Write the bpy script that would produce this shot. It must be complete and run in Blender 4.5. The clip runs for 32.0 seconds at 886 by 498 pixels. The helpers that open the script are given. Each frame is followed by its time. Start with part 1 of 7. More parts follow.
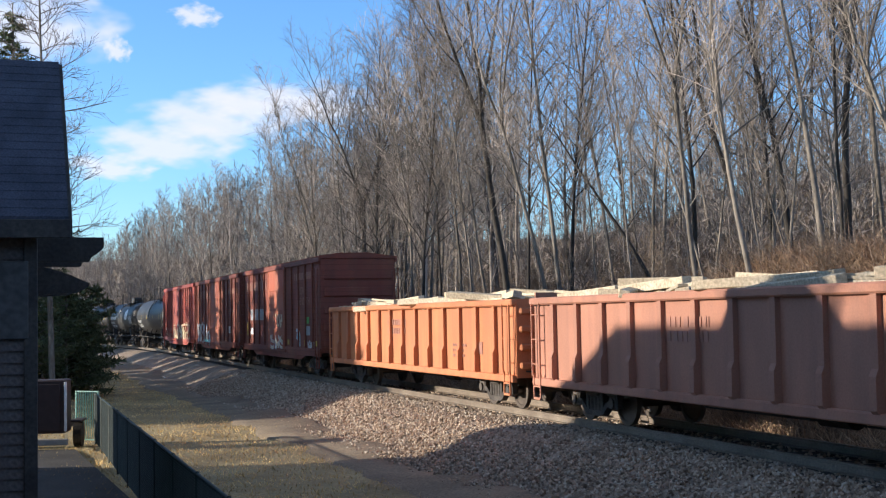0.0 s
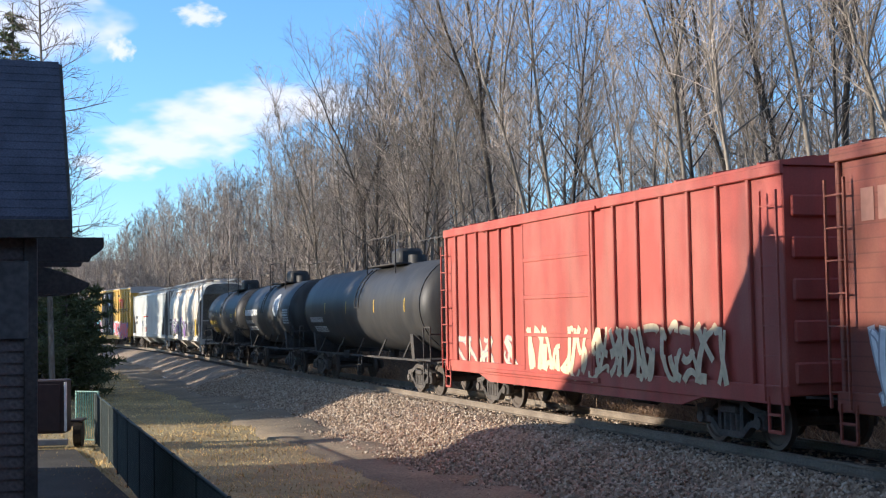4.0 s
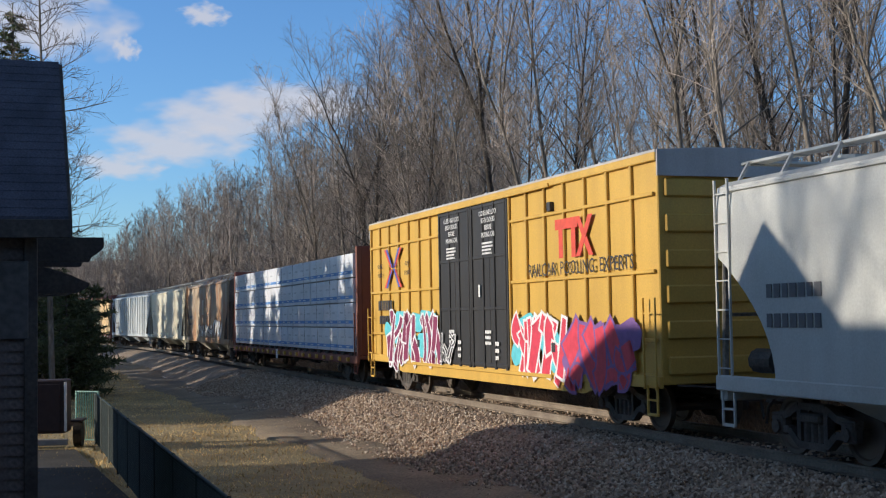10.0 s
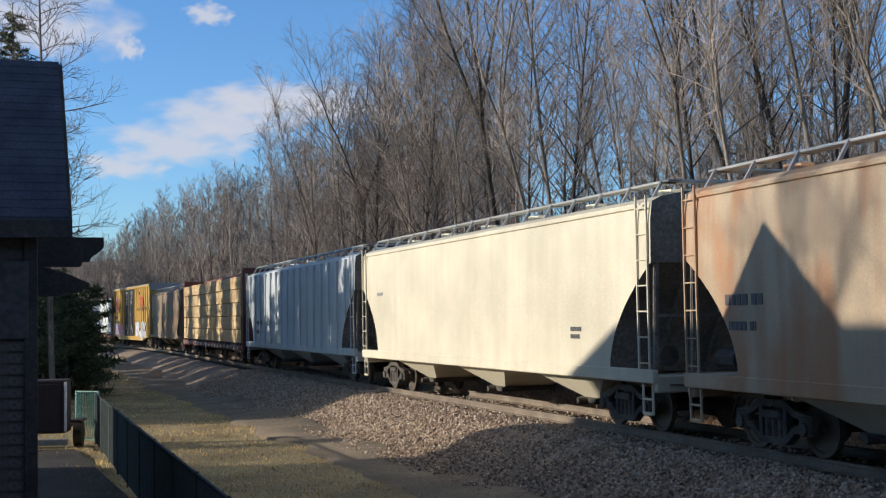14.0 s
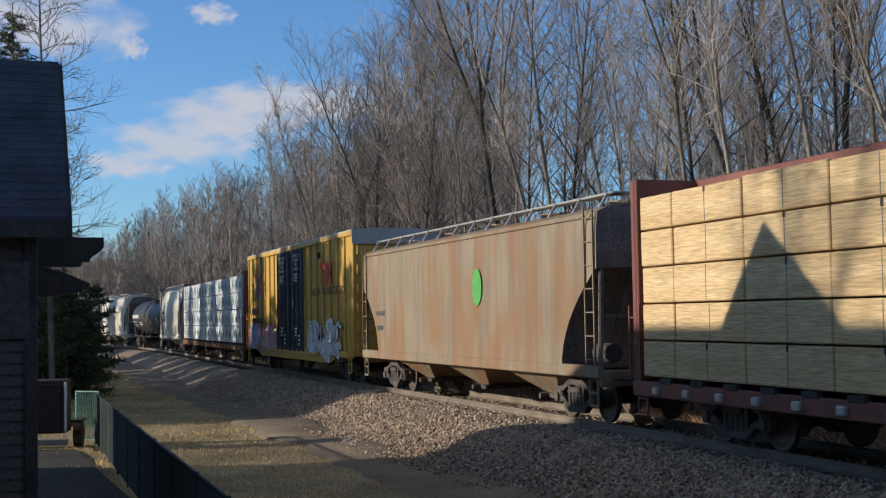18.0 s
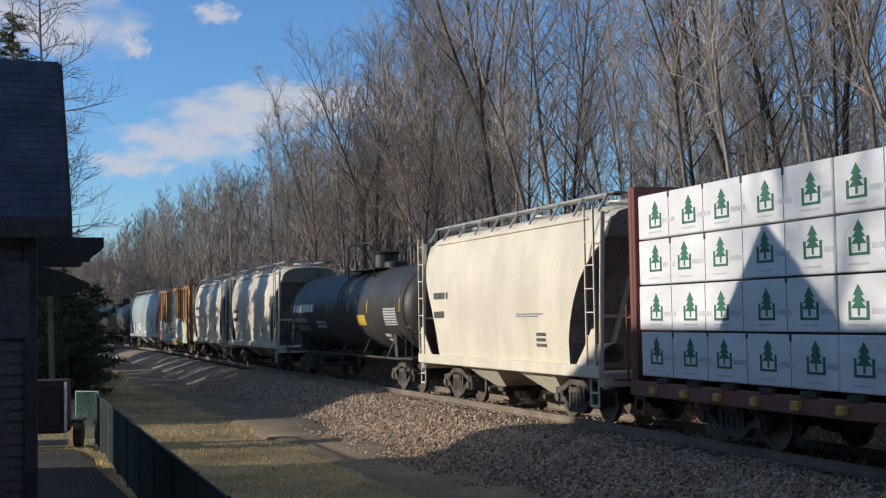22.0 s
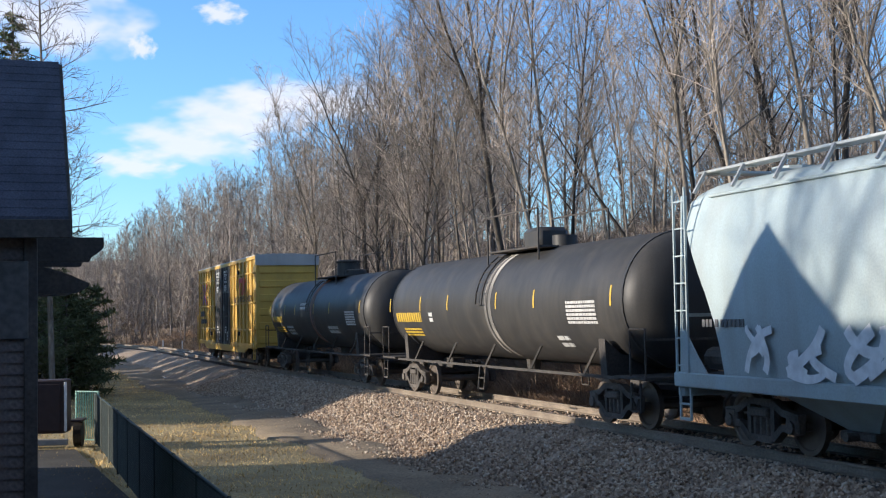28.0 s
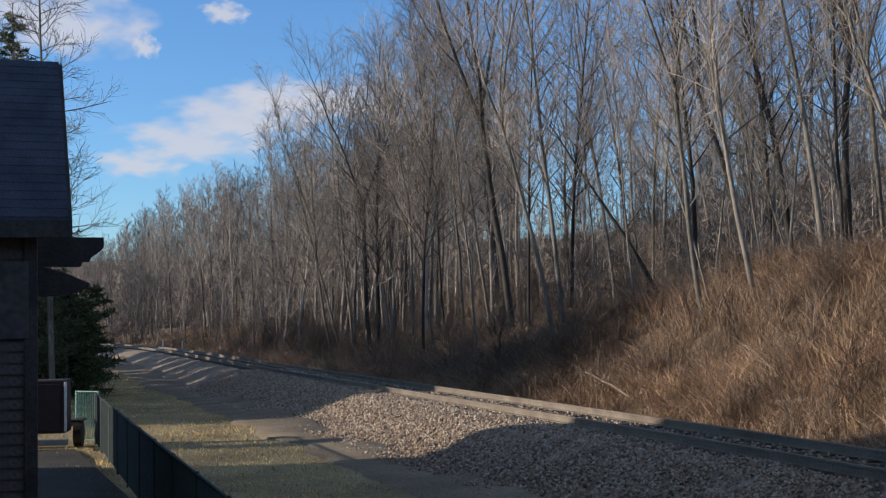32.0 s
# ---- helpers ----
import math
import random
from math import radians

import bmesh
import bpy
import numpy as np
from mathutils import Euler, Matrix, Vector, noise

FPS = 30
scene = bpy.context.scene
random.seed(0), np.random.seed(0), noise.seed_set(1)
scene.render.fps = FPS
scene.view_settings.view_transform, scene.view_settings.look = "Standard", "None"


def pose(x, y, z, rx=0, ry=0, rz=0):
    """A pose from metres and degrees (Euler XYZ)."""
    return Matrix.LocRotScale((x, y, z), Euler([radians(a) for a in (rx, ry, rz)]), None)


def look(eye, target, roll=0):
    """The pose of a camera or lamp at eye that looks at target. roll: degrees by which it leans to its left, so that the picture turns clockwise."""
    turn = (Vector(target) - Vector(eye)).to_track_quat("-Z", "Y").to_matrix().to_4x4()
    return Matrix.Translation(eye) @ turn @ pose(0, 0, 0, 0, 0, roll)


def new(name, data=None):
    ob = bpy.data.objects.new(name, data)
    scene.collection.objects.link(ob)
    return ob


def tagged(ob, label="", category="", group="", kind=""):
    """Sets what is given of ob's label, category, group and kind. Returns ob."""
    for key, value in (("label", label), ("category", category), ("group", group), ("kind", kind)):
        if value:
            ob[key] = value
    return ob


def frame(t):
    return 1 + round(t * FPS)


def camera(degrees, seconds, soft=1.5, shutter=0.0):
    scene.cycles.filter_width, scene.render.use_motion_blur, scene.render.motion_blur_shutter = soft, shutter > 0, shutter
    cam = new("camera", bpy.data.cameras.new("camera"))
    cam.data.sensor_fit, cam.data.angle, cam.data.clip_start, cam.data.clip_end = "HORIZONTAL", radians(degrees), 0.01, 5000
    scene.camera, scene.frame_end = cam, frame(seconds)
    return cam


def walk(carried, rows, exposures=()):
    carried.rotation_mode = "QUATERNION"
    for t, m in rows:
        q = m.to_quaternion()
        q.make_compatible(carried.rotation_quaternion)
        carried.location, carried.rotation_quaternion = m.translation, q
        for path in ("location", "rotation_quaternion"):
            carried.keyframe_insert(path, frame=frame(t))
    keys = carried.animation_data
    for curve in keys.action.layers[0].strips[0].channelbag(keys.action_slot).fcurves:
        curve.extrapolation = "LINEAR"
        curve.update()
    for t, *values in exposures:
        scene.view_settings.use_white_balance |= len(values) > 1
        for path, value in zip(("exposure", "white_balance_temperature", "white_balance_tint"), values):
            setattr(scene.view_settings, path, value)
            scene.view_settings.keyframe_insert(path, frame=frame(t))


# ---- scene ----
cam = camera(38.2, 32.0, soft=1.2)
EYE = (0.0, 0.0, 3.27)
PITCH, ROLL = 2.969, -1.015
view = pose(*EYE) @ pose(0, 0, 0, 90 + PITCH, 0, 0) @ pose(0, 0, 0, 0, 0, ROLL)
EXPOSURES = [(t, stops, 6280, 10) for t, stops in ((0.0, 0.45), (3.0, 0.5), (6.0, 0.85), (7.0, 0.6), (8.0, -0.1), (9.0, -0.1), (10.0, -0.15), (11.0, -0.05), (12.0, -0.2), (13.0, -0.05), (14.0, -0.08), (17.0, -0.22), (18.0, -0.25), (19.0, 0.0), (20.0, -0.05), (22.0, -0.25), (23.0, 0.4), (24.0, 0.35), (25.0, -0.05), (28.0, 0.5), (29.0, 0.88), (30.0, 0.78), (31.0, 0.25), (31.7, 0.35), (32.0, -0.1))]
walk(cam, [(0.0, view), (32.0, view)], EXPOSURES)

# ---- world, sun ----
SUN_EL = 13.4
SUN_TO = Vector((-0.9985, -0.05, 0)).normalized() * math.cos(radians(SUN_EL)) + Vector((0, 0, math.sin(radians(SUN_EL))))
world = bpy.data.worlds.new("sky")
scene.world = world
world.use_nodes = True
wn = world.node_tree
sky = wn.nodes.new("ShaderNodeTexSky")
sky.sky_type, sky.sun_disc = "NISHITA", False
sky.sun_elevation = radians(SUN_EL)
sky.sun_rotation = math.atan2(SUN_TO.x, SUN_TO.y)
sky.air_density, sky.dust_density, sky.ozone_density = 1.0, 0.2, 3.0
tint = wn.nodes.new("ShaderNodeMix")
tint.data_type, tint.blend_type = "RGBA", "MULTIPLY"
tint.inputs[0].default_value, tint.inputs[7].default_value = 1.0, (0.73, 0.95, 1.22, 1.0)
wn.links.new(sky.outputs[0], tint.inputs[6])
wn.links.new(tint.outputs[2], wn.nodes["Background"].inputs[0])
wn.nodes["Background"].inputs[1].default_value = 0.175
sun_data = bpy.data.lights.new("sun", "SUN")
sun_data.energy, sun_data.angle, sun_data.color = 5.4, radians(0.55), (1.0, 0.88, 0.73)
OVERHEAD_FILL = 0.23   # how bright the added sheet overhead glows
sun = new("sun", sun_data)
sun.matrix_world = look(SUN_TO * 100, (0, 0, 0))


# ---- the track's line: metres along it, 0 in front of the camera, growing towards it ----
RAIL_Z = 1.0
SPEED = 15.747
DS = 0.5
S_MIN, S_MAX = -640.0, 640.0


def bend(s):
    if s > 12 or s < -200:
        return 0.0
    return max(-0.000866 - 0.00010285 * s - 1.7467e-06 * s * s, -0.0065)


def lay_track():
    n0, n1 = int(round(-S_MIN / DS)), int(round(S_MAX / DS))
    xs, ys, an = [2.873], [30.225], [-1.23543]
    x, y, a = xs[0], ys[0], an[0]
    for i in range(n1):
        m = a + bend((i + 0.25) * DS) * DS / 2
        x, y, a = x + math.cos(m) * DS, y + math.sin(m) * DS, a + bend((i + 0.5) * DS) * DS
        xs.append(x), ys.append(y), an.append(a)
    x, y, a = xs[0], ys[0], an[0]
    bx, by, ba = [], [], []
    for i in range(n0):
        m = a - bend(-(i + 0.25) * DS) * DS / 2
        x, y, a = x - math.cos(m) * DS, y - math.sin(m) * DS, a - bend(-(i + 0.5) * DS) * DS
        bx.append(x), by.append(y), ba.append(a)
    return (np.array(bx[::-1] + xs), np.array(by[::-1] + ys), np.array(ba[::-1] + an))


TX, TY, TA = lay_track()
TS = S_MIN + DS * np.arange(len(TX))


def on_track(s, d=0.0, z=0.0):
    """The point at s metres along the line, d metres to its far side."""
    x, y, a = np.interp(s, TS, TX), np.interp(s, TS, TY), np.interp(s, TS, TA)
    return Vector((x - d * math.sin(a), y + d * math.cos(a), z))


def s_and_d(x, y):
    """For arrays of places: metres along the line and to its far side."""
    x, y = np.asarray(x, float), np.asarray(y, float)
    sel = slice(0, len(TX), 4)
    s_out, d_out = np.zeros(x.shape), np.zeros(x.shape)
    fx, fy = x.ravel(), y.ravel()
    fs, fd = s_out.ravel(), d_out.ravel()
    px, py, pa, ps = TX[sel], TY[sel], TA[sel], TS[sel]
    for k in range(0, len(fx), 4000):
        dx, dy = fx[k:k + 4000, None] - px, fy[k:k + 4000, None] - py
        i = np.argmin(dx * dx + dy * dy, 1)
        r = np.arange(len(i))
        ax, ay = dx[r, i], dy[r, i]
        fs[k:k + 4000] = ps[i] + ax * np.cos(pa[i]) + ay * np.sin(pa[i])
        fd[k:k + 4000] = -ax * np.sin(pa[i]) + ay * np.cos(pa[i])
    return fs.reshape(x.shape), fd.reshape(x.shape)


def smooth(a, b, v):
    t = np.clip((np.asarray(v, float) - a) / (b - a), 0, 1)
    return t * t * (3 - 2 * t)


def waves(x, y):
    return (np.sin(x * 0.31 + 1.3) * np.cos(y * 0.27 + 0.4) + 0.5 * np.sin(x * 0.83 + y * 0.61) + 0.25 * np.sin(x * 1.9 - y * 1.4 + 2))


def terrain(x, y):
    """The height of the ground at arrays of places."""
    s, d = s_and_d(x, y)
    w = smooth(-40, 8, s)
    top = 1.9 + 3.0 * w
    bank = 0.25 + (top - 0.25) * smooth(3.2, 10.5 + 1.5 * (1 - w), d)
    bank = bank + (0.08 - 0.05 * w) * np.clip(d - 10, 0, 45) + (13 - 9 * w) * smooth(13, 80, d) * (1 - 0.45 * smooth(60, 130, -s)) + (9 - 6 * w) * smooth(60, 190, d)
    bank = bank + 0.12 * waves(x, y) * smooth(5, 10, d) + 0.7 * waves(x * 0.25, y * 0.22) * smooth(30, 70, d)
    bank = bank + 0.3 * waves(x * 1.7 + 2, y * 1.7) * smooth(4.5, 6.5, d) * (1 - smooth(10, 13, d)) * smooth(-70, -20, s)
    near = 0.03 * waves(x * 0.7, y * 0.7)
    far_left = 14 * smooth(40, 200, -d) * smooth(60, 160, y)
    z = np.where(d > 1, bank, near + far_left)
    return np.where(abs(d) < 2.5, -0.05 + 0 * z, z) - 0.05 * (abs(d) < 4)


# ---- materials ----
def shader(name):
    m = bpy.data.materials.new(name)
    m.use_nodes = True
    return m, m.node_tree.nodes, m.node_tree.links, m.node_tree.nodes["Principled BSDF"]


def noise_node(nodes, links, scale, detail=4.0, stretch=None, kind="Object"):
    co = nodes.new("ShaderNodeTexCoord")
    tex = nodes.new("ShaderNodeTexNoise")
    tex.inputs["Scale"].default_value, tex.inputs["Detail"].default_value = scale, detail
    out = co.outputs[kind]
    if stretch:
        mp = nodes.new("ShaderNodeMapping")
        mp.inputs["Scale"].default_value = stretch
        links.new(out, mp.inputs[0])
        out = mp.outputs[0]
    links.new(out, tex.inputs["Vector"])
    return tex


def ramp(nodes, links, source, stops):
    r = nodes.new("ShaderNodeValToRGB")
    while len(r.color_ramp.elements) < len(stops):
        r.color_ramp.elements.new(0.5)
    for e, (p, c) in zip(r.color_ramp.elements, stops):
        e.position, e.color = p, (*c, 1.0) if len(c) == 3 else c
    links.new(source, r.inputs[0])
    return r


def mix(nodes, links, a, b, fac, how="MIX"):
    m = nodes.new("ShaderNodeMix")
    m.data_type, m.blend_type = "RGBA", how
    for sock, v in ((m.inputs[0], fac), (m.inputs[6], a), (m.inputs[7], b)):
        if isinstance(v, (int, float)):
            sock.default_value = v
        elif isinstance(v, tuple):
            sock.default_value = (*v, 1.0)
        else:
            links.new(v, sock)
    return m.outputs[2]


def bump(nodes, links, height, strength, distance, bsdf):
    b = nodes.new("ShaderNodeBump")
    b.inputs["Strength"].default_value, b.inputs["Distance"].default_value = strength, distance
    links.new(height, b.inputs["Height"])
    links.new(b.outputs[0], bsdf.inputs["Normal"])


def grainy(name, dark, light, scale, rough=0.85, fine=40.0, bump_d=0.01, bump_s=0.5, stretch=None, vary=0.0):
    """A matt surface of two tones at two scales; vary: how far pieces differ."""
    m, nodes, links, b = shader(name)
    big = noise_node(nodes, links, scale, 5, stretch)
    small = noise_node(nodes, links, fine, 3, stretch)
    col = ramp(nodes, links, big.outputs[0], [(0.3, dark), (0.7, light)]).outputs[0]
    tone = ramp(nodes, links, small.outputs[0], [(0.25, (0.55,) * 3), (0.75, (1.25,) * 3)]).outputs[0]
    out = mix(nodes, links, col, tone, 1.0, "MULTIPLY")
    if vary:
        info = nodes.new("ShaderNodeObjectInfo")
        t2 = ramp(nodes, links, info.outputs["Random"], [(0.0, (1 - vary,) * 3), (1.0, (1 + vary,) * 3)]).outputs[0]
        out = mix(nodes, links, out, t2, 1.0, "MULTIPLY")
    links.new(out, b.inputs["Base Color"])
    b.inputs["Roughness"].default_value = rough
    bump(nodes, links, small.outputs[0], bump_s, bump_d, b)
    return m


def paint(name, col, dirt=(0.09, 0.065, 0.045), amount=0.35, rust=None, rust_amount=0.0, rough=0.5, fade=0.15, seams=0.0):
    """Weathered car paint: faded patches, streaks that run down, rust."""
    m, nodes, links, b = shader(name)
    patch = noise_node(nodes, links, 0.55, 4)
    base = ramp(nodes, links, patch.outputs[0], [(0.3, tuple(c * (1 - fade) for c in col)), (0.72, tuple(min(1, c * (1 + fade)) for c in col))]).outputs[0]
    streak = noise_node(nodes, links, 1.0, 6, (2.6, 2.6, 0.22))
    f = ramp(nodes, links, streak.outputs[0], [(0.42, (0, 0, 0)), (0.75, (amount,) * 3)]).outputs[0]
    out = mix(nodes, links, base, dirt, f)
    if rust:
        rn = noise_node(nodes, links, 0.9, 8, (1.0, 1.0, 0.45))
        f2 = ramp(nodes, links, rn.outputs[0], [(0.46, (0, 0, 0)), (0.62, (rust_amount,) * 3)]).outputs[0]
        out = mix(nodes, links, out, rust, f2)
    grit = noise_node(nodes, links, 30, 3)
    tone = ramp(nodes, links, grit.outputs[0], [(0.2, (0.86,) * 3), (0.8, (1.08,) * 3)]).outputs[0]
    out = mix(nodes, links, out, tone, 1.0, "MULTIPLY")
    links.new(out, b.inputs["Base Color"])
    b.inputs["Roughness"].default_value = rough
    wavy = noise_node(nodes, links, 1.6, 2)
    if seams:
        # sheets that meet in level seams
        co, wv = nodes.new("ShaderNodeTexCoord"), nodes.new("ShaderNodeTexWave")
        wv.bands_direction, wv.wave_profile = "Z", "SAW"
        wv.inputs["Scale"].default_value, wv.inputs["Distortion"].default_value = 0.314 / seams, 0.0
        links.new(co.outputs["Object"], wv.inputs["Vector"])
        line = ramp(nodes, links, wv.outputs[0], [(0.0, (0.62,) * 3), (0.14, (1.0,) * 3)]).outputs[0]
        links.new(mix(nodes, links, out, line, 1.0, "MULTIPLY"), b.inputs["Base Color"])
        bump(nodes, links, wv.outputs[0], 0.5, 0.02, b)
    else:
        bump(nodes, links, wavy.outputs[0], 0.35, 0.02, b)
    return m


def plain(name, col, rough=0.6, metal=0.0):
    m, nodes, links, b = shader(name)
    n = noise_node(nodes, links, 6, 4)
    out = ramp(nodes, links, n.outputs[0], [(0.3, tuple(c * 0.82 for c in col)), (0.7, tuple(min(1, c * 1.1) for c in col))]).outputs[0]
    links.new(out, b.inputs["Base Color"])
    b.inputs["Roughness"].default_value, b.inputs["Metallic"].default_value = rough, metal
    return m


BARK = grainy("bark", (0.105, 0.087, 0.07), (0.31, 0.265, 0.215), 1.2, 0.9, 14, 0.02, 0.6, (1, 1, 0.3), 0.3)
BARK_DARK = grainy("dark_bark", (0.03, 0.025, 0.021), (0.085, 0.07, 0.056), 1.2, 0.9, 14, 0.03, 0.7, (1, 1, 0.3), 0.3)
TWIG = grainy("twigs", (0.18, 0.15, 0.128), (0.43, 0.365, 0.31), 0.8, 0.9, 12, 0.005, 0.3, None, 0.4)
TWIG_DARK = grainy("dark_twigs", (0.085, 0.07, 0.06), (0.23, 0.19, 0.16), 0.8, 0.9, 12, 0.005, 0.3, None, 0.35)


def by_piece(m, low, high):
    """Lets the joined pieces of a mesh differ in tone."""
    nodes, links = m.node_tree.nodes, m.node_tree.links
    b = nodes["Principled BSDF"]
    tone = ramp(nodes, links, nodes.new("ShaderNodeNewGeometry").outputs["Random Per Island"], [(0.0, (low,) * 3), (1.0, (high,) * 3)]).outputs[0]
    links.new(mix(nodes, links, b.inputs["Base Color"].links[0].from_socket, tone, 1.0, "MULTIPLY"), b.inputs["Base Color"])


by_piece(TWIG, 0.4, 1.6)
STONE = grainy("ballast", (0.21, 0.16, 0.115), (0.46, 0.355, 0.26), 3.0, 0.9, 22, 0.03, 1.0)
STEEL_RUST = grainy("rusty_steel", (0.10, 0.065, 0.045), (0.20, 0.14, 0.10), 2.0, 0.65, 30, 0.004, 0.4)
RAIL_STEEL = grainy("rail_steel", (0.16, 0.125, 0.095), (0.28, 0.23, 0.175), 1.5, 0.5, 30, 0.003, 0.3)
TIE_WOOD = grainy("tie_wood", (0.05, 0.042, 0.035), (0.13, 0.11, 0.09), 2.5, 0.9, 30, 0.01, 0.6, (1, 1, 1), 0.3)
IRON = grainy("truck_iron", (0.04, 0.034, 0.03), (0.115, 0.098, 0.083), 3.0, 0.7, 25, 0.005, 0.4)
WHEEL_STEEL = plain("wheel_steel", (0.14, 0.115, 0.095), 0.5, 0.4)
# Shade of the hopper ends, put into a darker brown-grey colour.
END_SHADE = grainy("hopper_end_shade", (0.14, 0.128, 0.11), (0.30, 0.267, 0.225), 1.2, 0.85, 14, 0.004, 0.4)
UNDER = grainy("underframe_black", (0.025, 0.022, 0.02), (0.07, 0.06, 0.052), 2.0, 0.75, 20, 0.004, 0.4)


# ---- mesh helpers ----
class Geo:
    """Gathers faces, then becomes one mesh."""

    def __init__(self):
        self.v, self.f = [], []

    def add(self, verts, faces):
        o = len(self.v)
        self.v += [tuple(p) for p in verts]
        self.f += [tuple(i + o for i in f) for f in faces]
        return self

    def box(self, x0, x1, y0, y1, z0, z1, c=0.0):
        """A box; c: the width of its chamfer."""
        if c <= 0:
            v = [(x, y, z) for x in (x0, x1) for y in (y0, y1) for z in (z0, z1)]
            return self.add(v, [(0, 1, 3, 2), (4, 6, 7, 5), (0, 4, 5, 1), (2, 3, 7, 6), (0, 2, 6, 4), (1, 5, 7, 3)])
        c = min(c, (x1 - x0) * 0.45, (y1 - y0) * 0.45, (z1 - z0) * 0.45)
        X, Y, Z = (x0, x0 + c, x1 - c, x1), (y0, y0 + c, y1 - c, y1), (z0, z0 + c, z1 - c, z1)
        idx, v = {}, []
        for a in range(4):
            for b in range(4):
                for e in range(4):
                    if (a in (0, 3)) + (b in (0, 3)) + (e in (0, 3)) == 1:
                        idx[a, b, e] = len(v)
                        v.append((X[a], Y[b], Z[e]))
        f = []
        for a in (0, 3):
            q = [idx[a, 1, 1], idx[a, 2, 1], idx[a, 2, 2], idx[a, 1, 2]]
            f.append(q if a == 3 else q[::-1])
            q = [idx[1, a, 1], idx[1, a, 2], idx[2, a, 2], idx[2, a, 1]]
            f.append(q if a == 3 else q[::-1])
            q = [idx[1, 1, a], idx[2, 1, a], idx[2, 2, a], idx[1, 2, a]]
            f.append(q if a == 3 else q[::-1])
        near = {0: 1, 3: 2}
        for a in (0, 3):
            for b in (0, 3):
                f.append([idx[a, near[b], 1], idx[a, near[b], 2], idx[near[a], b, 2], idx[near[a], b, 1]])
                f.append([idx[a, 1, near[b]], idx[a, 2, near[b]], idx[near[a], 2, b], idx[near[a], 1, b]])
                f.append([idx[1, a, near[b]], idx[2, a, near[b]], idx[2, near[a], b], idx[1, near[a], b]])
                for e in (0, 3):
                    f.append([idx[a, near[b], near[e]], idx[near[a], b, near[e]], idx[near[a], near[b], e]])
        return self.add(v, f)

    def beam(self, p, q, w, h=None, sides=4):
        """A straight bar from p to q."""
        h = h or w
        p, q = Vector(p), Vector(q)
        d = (q - p).normalized()
        u = d.cross(Vector((0, 0, 1)))
        u = u.normalized() if u.length > 1e-4 else Vector((0, 1, 0))
        t = u.cross(d)
        v = []
        for e in (p, q):
            for k in range(sides):
                a = 2 * math.pi * (k + 0.5) / sides
                g = math.sqrt(2) / 2 if sides == 4 else 0.5
                v.append(e + u * math.cos(a) * w * g + t * math.sin(a) * h * g)
        n = sides
        f = [(k, (k + 1) % n, n + (k + 1) % n, n + k) for k in range(n)] + [tuple(range(n))[::-1], tuple(range(n, 2 * n))]
        return self.add(v, f)

    def tube(self, pts, radii, sides=6, caps=True):
        pts = [Vector(p) for p in pts]
        v, f = [], []
        for i, p in enumerate(pts):
            d = (pts[min(i + 1, len(pts) - 1)] - pts[max(i - 1, 0)]).normalized()
            u = d.cross(Vector((0.31, 0.95, 0.1))).normalized()
            t = d.cross(u)
            for k in range(sides):
                a = 2 * math.pi * k / sides
                v.append(p + (u * math.cos(a) + t * math.sin(a)) * radii[i])
        for i in range(len(pts) - 1):
            for k in range(sides):
                k2 = (k + 1) % sides
                f.append((i * sides + k, i * sides + k2, (i + 1) * sides + k2, (i + 1) * sides + k))
        if caps:
            f += [tuple(range(sides))[::-1], tuple(range(len(v) - sides, len(v)))]
        return self.add(v, f)

    def extrude(self, outline, y0, y1, axis="y"):
        """A prism: an outline in x, z drawn out along y (or in y, z along x, or x, y along z)."""
        n = len(outline)
        put = {"y": lambda a, b, c: (a, c, b), "x": lambda a, b, c: (c, a, b), "z": lambda a, b, c: (a, b, c)}[axis]
        v = [put(a, b, y0) for a, b in outline] + [put(a, b, y1) for a, b in outline]
        f = [(k, (k + 1) % n, n + (k + 1) % n, n + k) for k in range(n)] + [tuple(range(n))[::-1], tuple(range(n, 2 * n))]
        return self.add(v, f)

    def loft(self, rings, close=True, caps=True):
        """Skins rings of equal length."""
        n = len(rings[0])
        v = [p for r in rings for p in r]
        f = []
        for i in range(len(rings) - 1):
            for k in range(n if close else n - 1):
                k2 = (k + 1) % n
                f.append((i * n + k, i * n + k2, (i + 1) * n + k2, (i + 1) * n + k))
        if caps:
            f += [tuple(range(n))[::-1], tuple(range(len(v) - n, len(v)))]
        return self.add(v, f)

    def mesh(self, name, material, soft=False):
        me = bpy.data.meshes.new(name)
        me.from_pydata(self.v, [], self.f)
        if material:
            me.materials.append(material)
        bm = bmesh.new()
        bm.from_mesh(me)
        bmesh.ops.recalc_face_normals(bm, faces=bm.faces)
        bm.to_mesh(me)
        bm.free()
        if soft:
            me.shade_smooth()
            me.set_sharp_from_angle(angle=radians(38))
        return me

    def raw(self, name, material, soft=False):
        """As mesh, for large ones: the faces stay as they were given."""
        me = bpy.data.meshes.new(name)
        me.from_pydata(self.v, [], self.f)
        me.materials.append(material)
        if soft:
            me.shade_smooth()
        return me


def part(name, geo, material, parent, label="", soft=False, at=None):
    """One mesh object under a thing or under a part."""
    ob = new(name, geo.mesh(name, material, soft) if isinstance(geo, Geo) else geo)
    ob.parent = parent
    if at is not None:
        ob.matrix_basis = at
    if label:
        ob["label"] = label
    return ob


def thing(name, label, category, group="", kind="", at=None):
    ob = new(name)
    ob.empty_display_size = 0.3
    if at is not None:
        ob.matrix_basis = at
    return tagged(ob, label, category, group, kind)


